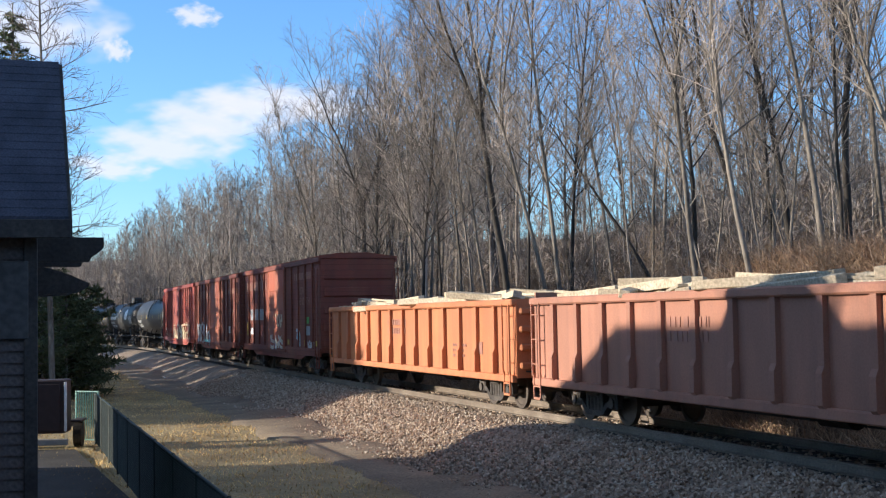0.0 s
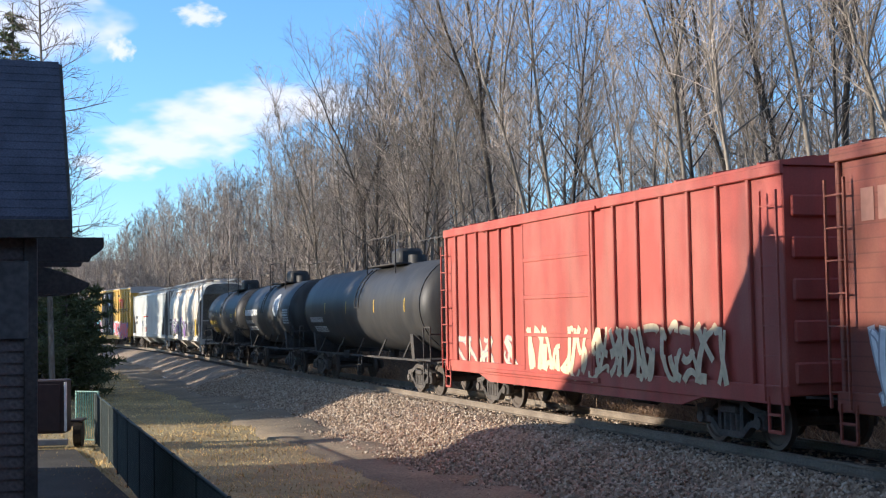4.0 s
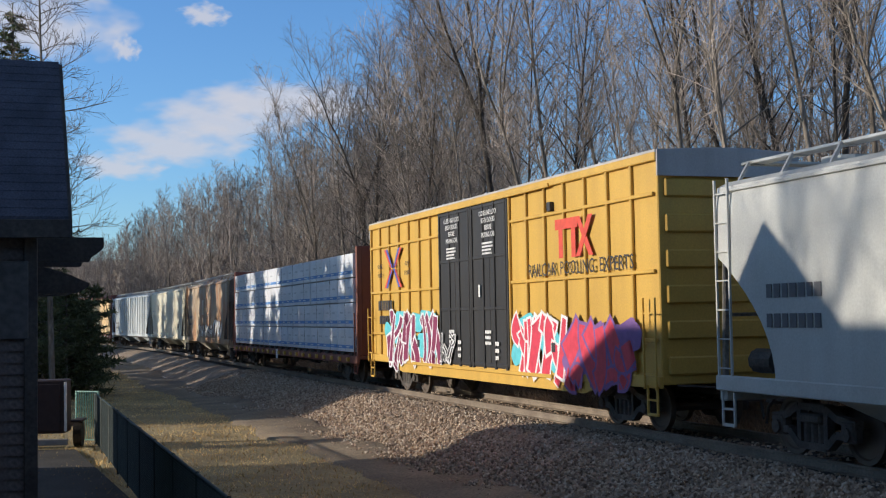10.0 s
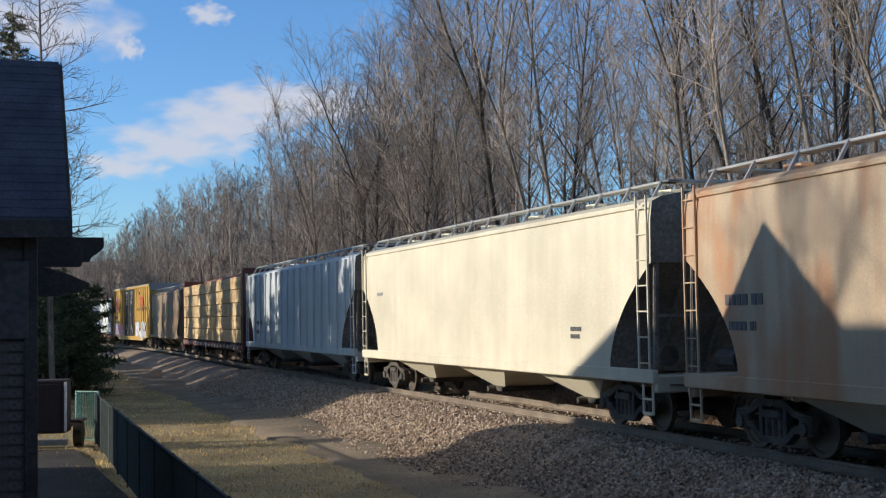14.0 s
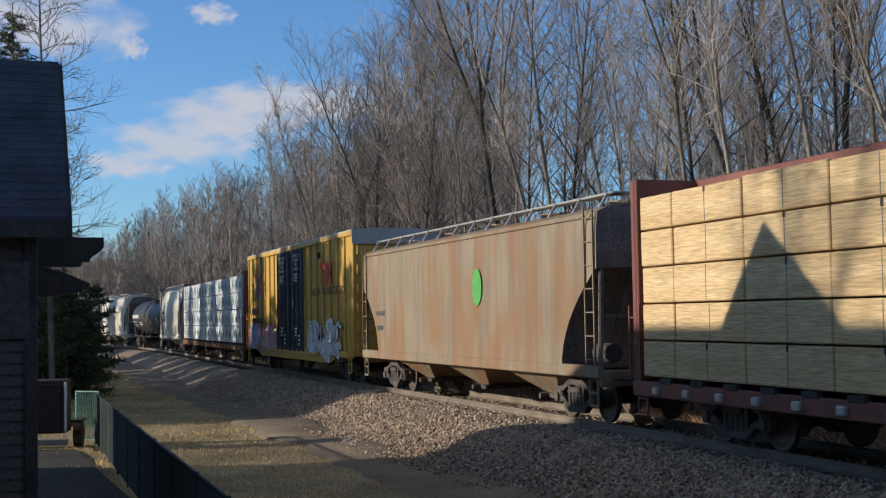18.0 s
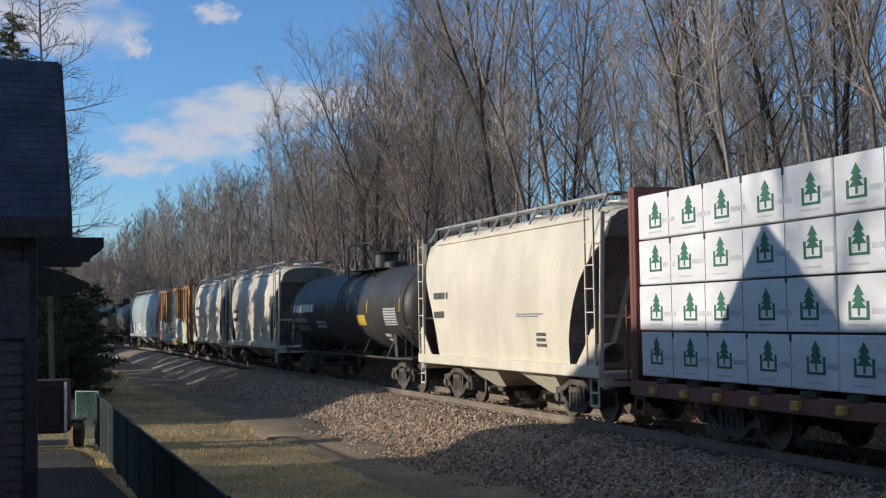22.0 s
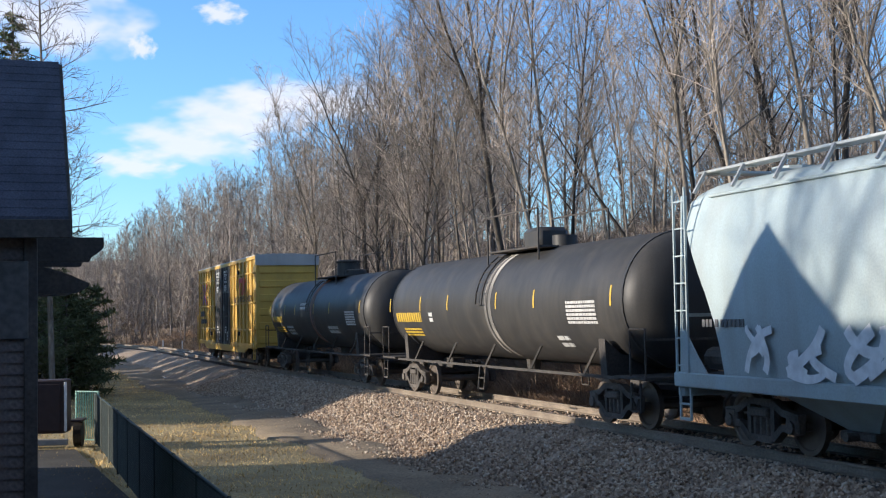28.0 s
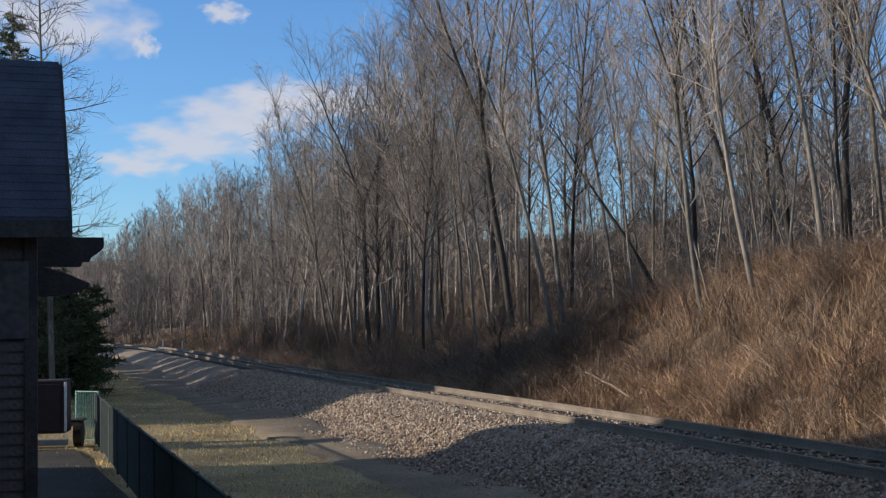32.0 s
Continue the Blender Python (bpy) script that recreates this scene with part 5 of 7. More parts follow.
    centerbeam(-265.9, "maroon centre-beam flat car stacked with panel board", "stacked bundles of bare tan panel board", 22.8, 5, [0.055] + [0.105] * 9, tan, 2, None, None, True, 4.74)
    c = hopper(-287.25, "dirty tan covered hopper with a green dot and rust stains", "hopper_brown", 17.1, "flat", 3, seed=80, marks=[(-7.0, -6.1, 2.3, 2.5, BLACK, 1), (-6.9, -6.2, 1.85, 2.05, BLACK, 1)])
    g = Geo()
    g.add([(1.9 + 0.33 * math.cos(a * 0.3), -1.512, 2.95 + 0.46 * math.sin(a * 0.3)) for a in range(21)], [tuple(range(21))])
    part("emblem", g.raw("emblem", GRAF["green"]), None, c, "bright green painted oval")
    pooled_boxcar(-306.35, "yellow high-cube boxcar with black doors, cyan and pink spray paint", False,
                  [(-9.0, -5.6, 0.8, 2.1, -1.52, "pink", "black", 85, 5, "cyan", 0.1), (-5.9, -2.8, 0.75, 2.0, -1.524, "cream", "black", 88, 5, "pink", 0.09), (2.9, 7.9, 0.75, 2.2, -1.52, "white", "black", 86, 8, "white", 0.09)], 8)
    wrap2 = wrapped("white_green_wrap", (0.78, 0.79, 0.80))
    centerbeam(-328.8, "maroon centre-beam flat car stacked with wrapped lumber", "packages of lumber in white wrap printed with green trees", 23.2, 4, [0.27, 0.15, 0.17, 0.12, 0.145, 0.145], wrap2, 3, True)
    hopper(-347.35, "short pale tan covered hopper with black lettering", "hopper_tan", 11.4, "round", 2, seed=87, marks=[(-4.3, -3.2, 2.7, 2.95, BLACK, 1), (-4.3, -3.5, 2.2, 2.45, BLACK, 1), (1.5, 3.0, 2.2, 2.3, GRAF["grey"], 2), (2.6, 3.1, 1.55, 1.9, BLACK, 3), (-5.0, -4.5, 1.08, 1.2, YELLOW, 1), (1.0, 1.6, 1.05, 1.15, YELLOW, 1)])
    tank_car(-362.2, "long black tank car with a yellow square and white lettering", 16.1, 1.38, 2.52, [(-7.3, -3.8, 2.48, 2.8, W, "company_name", 1, 0.1), (-7.2, -5.0, 2.1, 2.28, W, "reporting_mark", 1, 0.15), (-6.8, -5.0, 1.8, 2.0, W, "small_lettering", 2, 0.4),
              (2.2, 3.2, 2.0, 2.33, YELLOW, "placard", 1, 0.0), (5.3, 6.6, 2.0, 2.55, W, "data_panel", 7, 0.35), (-3.6, -2.2, 1.9, 2.2, W, "spray_tag", 2, 0.35), (4.7, 5.3, 1.5, 1.8, W, "data_panel", 2, 0.4)], (-7.6, -5.6, -1.8, 1.1, 3.5, 7.0), None, 1.2, True, 64)
    hopper(-378.25, "short cream-white covered hopper with black lettering", "hopper_tan", 12.1, "round", 2, seed=88, marks=[(-4.6, -3.4, 2.55, 2.8, BLACK, 1), (-4.6, -3.4, 2.15, 2.4, BLACK, 1), (-4.4, -3.5, 1.7, 1.85, FADED, 2), (2.6, 3.0, 1.7, 1.9, BLACK, 2)])
    hopper(-392.15, "short cream covered hopper with black lettering", "hopper_tan", 12.1, "round", 2, seed=90, marks=[(-4.6, -3.5, 2.85, 3.1, BLACK, 1), (-4.6, -3.2, 2.35, 2.58, BLACK, 1), (-4.2, -3.2, 1.9, 2.0, FADED, 1), (2.8, 3.3, 1.7, 1.9, BLACK, 2)])
    dark_door = paint("door_dark_grey", (0.12, 0.12, 0.125), (0.14, 0.12, 0.1), 0.5, None, 0, 0.55)
    c = boxcar(-408.3, "brown-orange boxcar with a dark corrugated door and spray paint", "brown_box", dark_door, 16.0, z1=4.38, z0=0.72, door_span=(-1.6, 1.3), door_kind="corrugated", posts=6)
    graffiti(c, 1.5, 4.6, 0.95, 2.5, y - 0.07, "mint", "white", 91, 8, "purple", 0.1)
    graffiti(c, 4.4, 7.3, 0.95, 2.2, y - 0.074, "mint", "white", 95, 8, "yellow", 0.09)
    graffiti(c, -7.4, -4.6, 0.95, 2.3, y - 0.07, "grey", "white", 92, 5, "purple", 0.1)
    graffiti(c, -4.8, -1.8, 0.95, 2.2, y - 0.074, "cream", "black", 96, 5, "mint", 0.09)
    for x0, x1, tone in ((-2.0, 1.4, "cyan"), (1.5, 5.2, "yellow"), (5.2, 7.5, "mint"), (-7.4, -2.1, "grey")):
        plate(c, x0, x1, 0.80, 1.02, y - 0.085, GRAF[tone], "sprayed_sill", "sill sprayed " + tone)
    for z in (1.45, 1.9, 2.35, 3.3):
        plate(c, -1.2, -1.2 + 0.5 + 0.3 * (z < 2), z, z + 0.07, y - 0.14, WHITE, "lettering")
    c = hopper(-425.2, "pale blue covered hopper with ghost-white spray letters", "hopper_pale_blue", 15.8, "round", 3, seed=93, marks=[(-6.9, -5.6, 2.0, 2.18, BLACK, 1)])
    graffiti(c, -5.4, 4.6, 1.2, 2.1, -1.53, "white", "white", 94, 9, None, 0.07)
    plate(c, 3.6, 4.4, 1.65, 2.0, -1.53, BLACK, "data_panel")
    tank_car(-442.85, "black tank car with yellow lettering and a white spill ring", 16.4, 1.36, 2.50, [(-7.2, -4.9, 2.1, 2.4, YELLOW, "reporting_mark", 1, 0.12), (-6.8, -5.2, 1.7, 1.95, YELLOW, "small_lettering", 3, 0.4), (4.9, 6.3, 2.05, 2.55, W, "data_panel", 6, 0.35), (4.0, 4.6, 1.55, 1.85, W, "data_panel", 2, 0.4), (-4.2, -3.9, 2.1, 2.4, W, "data_panel", 2, 0.3)],
             (-7.8, -4.9, -2.6, 0.9, 3.2, 7.0), (0.62, 0.58, 0.52), 0.9, False, 65)
    tank_car(-461.1, "black tank car with yellow lettering and a rust-red spill ring", 16.2, 1.34, 2.48, [(-7.1, -5.3, 2.1, 2.38, YELLOW, "reporting_mark", 1, 0.12), (-6.8, -5.2, 1.7, 1.95, YELLOW, "small_lettering", 3, 0.4), (5.0, 6.2, 2.0, 2.5, W, "data_panel", 6, 0.35), (-4.8, -3.6, 1.6, 2.0, W, "spray_tag", 3, 0.35), (-1.9, -0.8, 2.6, 2.9, W, "spray_tag", 2, 0.35), (2.2, 3.6, 1.7, 2.0, W, "spray_tag", 2, 0.3)],
             (-7.7, -4.7, -2.8, 0.4, 2.8, 6.9), (0.42, 0.17, 0.10), 0.6, True, 66)
    pooled_boxcar(-480.68, "yellow high-cube boxcar with black double doors", True, [], 11)


build_train()


# ---- the house beside the track, in its own space: x towards the track, y away from the camera ----
SIDING = grainy("dark_clapboard", (0.10, 0.083, 0.077), (0.18, 0.15, 0.14), 1.0, 0.8, 20, 0.004, 0.4)
SHINGLE = grainy("asphalt_shingle", (0.045, 0.05, 0.07), (0.085, 0.09, 0.12), 2.0, 0.9, 40, 0.006, 0.6)
TRIM_DARK = grainy("dark_trim", (0.035, 0.03, 0.028), (0.075, 0.065, 0.055), 2.0, 0.7, 20, 0.003, 0.3)
TRIM_PALE = grainy("grey_trim", (0.075, 0.072, 0.07), (0.115, 0.11, 0.105), 0.8, 0.7, 9, 0.003, 0.3)


def house():
    h = thing("depot_house", "dark clapboard house with steep shingled gables and bracketed eaves", "house", at=pose(-5.74, 19.1, 0, 0, 0, 20))
    ridge, eave, half = 7.18, 4.66, 2.14
    wall = Geo().extrude([(-half + 0.42, -0.2), (-half + 0.42, eave + 0.3), (0, ridge - 0.25), (half - 0.42, eave + 0.3), (half - 0.42, -0.2)], -9.0, -0.42, "x")
    part("wall", wall, SIDING, h)
    board = Geo().extrude([(-half + 0.42, 0), (-half + 0.385, 0), (-half + 0.41, 0.155), (-half + 0.42, 0.155)], -9.0, -0.55, "x").mesh("clapboard", SIDING)
    for k in range(30):
        part("clapboard", board, None, h, at=pose(0, 0, 0.1 + k * 0.155))
    part("corner_board", Geo().box(-0.56, -0.38, -half + 0.36, -half + 0.46, 0, eave + 0.1, 0.01), TRIM_DARK, h)
    part("frieze_board", Geo().box(-9, -0.5, -half + 0.35, -half + 0.42, 3.05, 4.1, 0.01), TRIM_PALE, h, "weathered grey board under the eave")
    for side in (-1, 1):
        t = 0.16
        slab = [(0, ridge), (side * half, eave), (side * half, eave - t), (0, ridge - t)]
        r = part("roof", Geo().extrude(slab, -9.3, 0.0, "x"), SHINGLE, h)
        n = 20
        g = Geo()
        for k in range(n):
            a, b = k / n, (k + 1) / n
            y0, z0, y1, z1 = side * half * b, ridge + (eave - ridge) * b, side * half * a, ridge + (eave - ridge) * a
            g.extrude([(y0, z0 + 0.004), (y0, z0 + 0.02), (y1, z1 + 0.006), (y1, z1 + 0.002)], -9.3, 0.0, "x")
        part("shingles", g, SHINGLE, r)
        part("verge_board", Geo().extrude([(0, ridge - 0.03), (side * half, eave - 0.03), (side * half, eave - 0.26), (0, ridge - 0.26)], 0.0, 0.05, "x"), TRIM_DARK, h)
        part("fascia", Geo().box(-9.3, 0.03, side * half - 0.03, side * half + 0.03, eave - 0.27, eave - 0.02, 0.008), TRIM_DARK, h)
    # lower eave on the track side: beam with shaped end and curved brackets
    for y in (0.75, 2.6):
        part("eave_beam", Geo().extrude([(-0.6, 4.2), (0.49, 4.2), (0.53, 4.28), (0.63, 4.34), (0.71, 4.42), (0.71, 4.58), (-0.6, 4.58)], y - 0.1, y + 0.1), TRIM_DARK, h)
        pts = [(-0.55, 3.74), (-0.1, 3.70), (0.3, 3.72), (0.46, 3.80), (0.5, 3.86), (0.2, 4.0), (-0.1, 4.1), (-0.55, 4.2)]
        part("eave_bracket", Geo().extrude(pts, y - 0.08, y + 0.08), TRIM_DARK, h)
    part("window", Geo().box(-3.2, -2.0, -half + 0.37, -half + 0.42, 1.2, 2.8, 0.01), TRIM_DARK, h)
    # the long wing set back from the track, with its hipped end
    # Out of view; its height and end are shaped for the shadow it casts.
    wing = Geo().box(-16, -8.2, -12, 12.6, -0.2, 5.0)
    part("wall", wing, SIDING, h)
    hip = Geo().loft([[(-16.4, -12.4, 4.9), (-7.8, -12.4, 4.9), (-7.8, 13.0, 4.9), (-16.4, 13.0, 4.9)], [(-12.3, -9, 8.55), (-11.9, -9, 8.55), (-11.9, 8.9, 8.55), (-12.3, 8.9, 8.55)]])
    part("roof", hip, SHINGLE, h)
    # Unseen block, added for the low shade on the nearest cars.
    part("shadow_block", Geo().box(-8.2, -5.6, -12, -3.2, -0.2, 4.0).extrude([(-8.2, 4.0), (-5.2, 4.0), (-5.2, 4.12), (-8.2, 4.7)], -12.2, -3.0), SIDING, h)
    return h


house()


def house_behind():
    # Unseen building, added to keep sky light off the foreground.
    b = thing("sky_block_house", "plain dark clapboard house, unseen behind the viewpoint, added to block sky light", "house")
    part("wall", Geo().box(-9, 7.5, -9, -0.6, -0.2, 6.2), SIDING, b)
    part("roof", Geo().extrude([(-9.4, 6.1), (0.0, 6.1), (-4.7, 9.4)], -9.6, 8.0, "x"), SHINGLE, b)


house_behind()


# ---- fence, trailer, marker posts ----
FENCE_GREEN = grainy("fence_wire_green", (0.008, 0.019, 0.015), (0.02, 0.04, 0.032), 3.0, 0.6, 20, 0.003, 0.3, None, 0.2)
FENCE_PALE = grainy("fence_mesh_pale", (0.22, 0.42, 0.36), (0.36, 0.58, 0.50), 3.0, 0.6, 20, 0.003, 0.3)


def fence():
    f = thing("garden_fence", "green coated chain-link fence along the lawn edge", "fence")
    a, b = Vector((-9.35, 34.3, 0)), Vector((-0.85, 9.5, 0))
    d = (b - a).normalized()
    yaw = math.degrees(math.atan2(d.y, d.x))
    n = (b - a).length
    post = Geo().tube([(0, 0, -0.1), (0, 0, 1.36)], [0.026, 0.026], 8).tube([(0, 0, 1.36), (0, 0, 1.375)], [0.028, 0.015], 8).mesh("post", FENCE_GREEN)
    up = Vector((0, 0, 1))
    for k in range(int(n / 2.4) + 1):
        mesh_bay = Geo()
        x0, x1 = k * 2.4, min(n, k * 2.4 + 2.4)
        for sgn in (-1, 1):
            m = 0.0
            while m < x1 - x0 + 1.26:
                # one wire of the weave, cut to its bay
                lo = max(0.0, m - (x1 - x0))
                hi = min(1.26, m)
                if hi > lo:
                    u0, u1 = m - lo, m - hi
                    if sgn < 0:
                        u0, u1 = (x1 - x0) - u0, (x1 - x0) - u1
                    mesh_bay.beam(a + d * (x0 + u0) + up * (0.07 + lo), a + d * (x0 + u1) + up * (0.07 + hi), 0.017, 0.017, 3)
                m += 0.075
        if mesh_bay.v:
            part("wire_mesh", mesh_bay.raw("wire_mesh", FENCE_GREEN), None, f)
    for k in range(int(n / 2.4) + 1):
        part("post", post, None, f, at=Matrix.Translation(a + d * min(n, k * 2.4)))
    part("top_rail", Geo().beam(a + Vector((0, 0, 1.34)), b + Vector((0, 0, 1.34)), 0.045, 0.045, 8), FENCE_GREEN, f)
    part("bottom_wire", Geo().beam(a + Vector((0, 0, 0.08)), b + Vector((0, 0, 0.08)), 0.012), FENCE_GREEN, f)
    g = thing("fence_gate", "pale green mesh gate at the end of the fence", "gate")
    ga, gb = Vector((-9.25, 34.25, 0)), Vector((-9.95, 34.6, 0))
    fr = Geo()
    for p in (ga, gb):
        fr.beam(p + Vector((0, 0, 0.05)), p + Vector((0, 0, 1.42)), 0.05, 0.05, 8)
    for z in (0.12, 1.4):
        fr.beam(ga + Vector((0, 0, z)), gb + Vector((0, 0, z)), 0.04, 0.04, 8)
    part("gate_frame", fr, FENCE_PALE, g)
    for k in range(13):
        p = ga.lerp(gb, (k + 0.5) / 13)
        part("slat", Geo().beam(p + Vector((0, 0, 0.12)), p + Vector((0, 0, 1.4)), 0.05, 0.012), FENCE_PALE, g)


fence()


def trailer():
    t = thing("utility_trailer", "small dark enclosed trailer with a pale corner strip", "trailer", at=pose(-10.15, 33.2, 0, 0, 0, 6))
    body = plain("trailer_brown", (0.045, 0.025, 0.022), 0.6)
    part("box", Geo().box(-0.85, 0.42, -0.6, 0.25, 0.45, 1.8, 0.03), body, t)
    part("corner_strip", Geo().box(0.40, 0.46, -0.63, -0.55, 0.5, 1.75, 0.01), WHITE, t, "white metal corner strip")
    part("rear_bumper", Geo().box(-0.9, 0.5, -0.72, -0.6, 0.16, 0.32, 0.02), plain("bumper_grey", (0.35, 0.33, 0.30), 0.6), t)
    part("rear_door", Geo().box(-0.75, 0.30, -0.63, -0.6, 0.52, 1.7, 0.01), body, t)
    for x in (-0.72, -0.5):
        part("tail_lamp", Geo().box(x, x + 0.1, -0.66, -0.63, 0.62, 0.70, 0.01), plain("lamp_amber", (0.6, 0.35, 0.12), 0.3), t)
    for x in (-0.95, 0.55):
        w = part("wheel", Geo().tube([(x - 0.1, 0.6, 0.33), (x + 0.1, 0.6, 0.33)], [0.33, 0.33], 18), UNDER, t)
        part("mudguard", Geo().box(x - 0.14, x + 0.14, 0.15, 1.05, 0.66, 0.72, 0.02), body, t)
    part("tongue", Geo().beam((0, 0.25, 0.5), (0, 3.1, 0.42), 0.09).beam((0, 3.0, 0.42), (0, 3.0, -0.05), 0.05), UNDER, t)


trailer()
# Dark sheet laid where the ground beside the fence lies in shade.
tagged(new("driveway", Geo().extrude([(-7.2, 4.0), (-0.2, 4.0), (-3.2, 17.0), (-9.4, 32.6), (-13.5, 32.9), (-13.0, 24.0)], -0.2, 0.05, "z").mesh("driveway", grainy("shaded_ground", (0.03, 0.026, 0.022), (0.075, 0.066, 0.056), 0.8, 0.95, 25, 0.01, 0.6))),
       "dark ground sheet standing in for the shade beside the fence", "driveway", kind="structure")
for s, hgt in ((-94, 0.95), (-86, 0.95)):
    p = on_track(s, 2.9, 0.15)
    tagged(new("marker_post", Geo().box(-0.06, 0.06, -0.04, 0.04, -0.3, hgt + 0.35, 0.01).mesh("marker_post", WHITE)), "short white marker post beside the track", "post", "marker posts").location = p


# ---- trees ----
def tube_into(g, pts, r0, r1, sides):
    n = len(pts)
    g.tube(pts, [r0 + (r1 - r0) * i / (n - 1) for i in range(n)], sides, False)


def bare_tree(seed, height, r0, first=0.3, limbs=20, subs=5, twigs=5, lean=0.0, spread=0.32, fork=False, twig_r=0.006, ring=5, bow=0.02, droop=0.0, seg=1, bark=None):
    """Meshes of a leafless tree: its trunk and limbs, and its twigs. bow: how fast it straightens; droop: limbs that sag."""
    rnd = random.Random(seed)
    T, C = Geo(), Geo()

    def path(p, d, length, k, wander, lift):
        pts = [p]
        d = d.normalized()
        for _ in range(k):
            d = (d + Vector((rnd.gauss(0, wander), rnd.gauss(0, wander), rnd.gauss(0, wander * 0.6) + lift))).normalized()
            pts.append(pts[-1] + d * (length / k))
        return pts

    def along(pts, u):
        """The place and the way at u along a branch."""
        w = u * (len(pts) - 1)
        i = min(len(pts) - 2, int(w))
        return pts[i].lerp(pts[i + 1], w - i), (pts[i + 1] - pts[i]).normalized()

    def aside(d, angle, lift):
        """A way that leaves d by an angle, to any side."""
        q = d.cross(Vector((rnd.gauss(0, 1), rnd.gauss(0, 1), rnd.gauss(0, 1)))).normalized()
        return (d * math.cos(angle) + q * math.sin(angle) + Vector((0, 0, lift))).normalized()
    stems = []
    base = path(Vector((0, 0, -0.3)), Vector((lean, rnd.gauss(0, 0.04), 1)), height * (0.5 if fork else 1), 12, 0.03, bow)
    tube_into(T, base, r0, r0 * (0.72 if fork else 0.12), 8)
    if fork:
        a0 = rnd.uniform(0, 6.28)
        n = 2 + (rnd.random() < 0.45)
        for k in range(n):
            a = a0 + k * 6.28 / n + rnd.uniform(-0.4, 0.4)
            st = path(base[-1], Vector((math.cos(a) * 0.33 + lean, math.sin(a) * 0.33, 1)), height * rnd.uniform(0.42, 0.54), 9, 0.06, 0.03)
            tube_into(T, st, r0 * 0.6, r0 * 0.08, 6)
            stems.append((st, r0 * 0.6, 0.08))
        stems.append((base, r0, 0.72))
    else:
        stems.append((base, r0, first))
    for st, rr, lo in stems:
        share = max(2, int(limbs / len(stems)))
        turn = rnd.uniform(0, 6.28)
        for k in range(share):
            u = lo + (0.98 - lo) * (k + rnd.random()) / share
            p, way = along(st, u)
            turn += 2.4 + rnd.uniform(-0.5, 0.5)
            tilt = radians(62 - 30 * u + rnd.uniform(-14, 14)) if not droop else radians(rnd.uniform(72, 96))
            ln = height * spread * (1.0 - u * 0.62) * rnd.uniform(0.5, 1.15)
            d = Vector((math.cos(turn) * math.sin(tilt), math.sin(turn) * math.sin(tilt), math.cos(tilt)))
            br = path(p, (d + way * 0.25).normalized(), ln, 6, 0.11, 0.055 - droop)
            tube_into(T, br, max(0.012, rr * (1 - u) * 0.30 + 0.012), 0.007, ring)
            for j in range(subs):
                v = 0.2 + 0.78 * (j + rnd.random()) / subs
                q, w1 = along(br, v)
                l2 = ln * rnd.uniform(0.28, 0.55) * (1.15 - 0.5 * v) + 0.15
                sb = path(q, aside(w1, radians(rnd.uniform(28, 58)), 0.12 - droop), l2, 3, 0.14, 0.05 - droop * 0.5)
                tube_into(C, sb, twig_r * 1.7, twig_r, 3)
                for m in range(twigs):
                    e, w2 = along(sb, 0.15 + 0.85 * (m + rnd.random()) / twigs)
                    tw = path(e, aside(w2, radians(rnd.uniform(22, 62)), 0.08 - droop), l2 * rnd.uniform(0.3, 0.6) + 0.1, seg, 0.16, 0.05)
                    tube_into(C, tw, twig_r, twig_r * 0.55, 3)
    return T.raw("trunk", bark or BARK, True), C.raw("crown", TWIG_DARK if bark == BARK_DARK else TWIG)


def ground_at(x, y):
    return float(terrain(np.array([x]), np.array([y]))[0])


def plant(kind, x, y, scale, turn, label, group, z=None):
    t = thing("tree", label, "tree", group, at=Matrix.Translation((x, y, ground_at(x, y) - 0.1 if z is None else z)) @ pose(0, 0, 0, 0, 0, turn))
    for nm, me in zip(("trunk", "crown"), kind):
        part(nm, me, None, t).scale = (scale,) * 3
    return t


def tallest(x, y, height):
    """How far a tree may grow: its top is held to a skyline fitted to the camera's view."""
    rise = float(np.interp(x / y, (-0.30, -0.264, -0.232, -0.175, -0.139, -0.123, -0.076, -0.034, 0.0), (0.052, 0.064, 0.088, 0.118, 0.122, 0.165, 0.195, 0.225, 0.45)))
    return (rise * y + 3.27 - ground_at(x, y)) / height


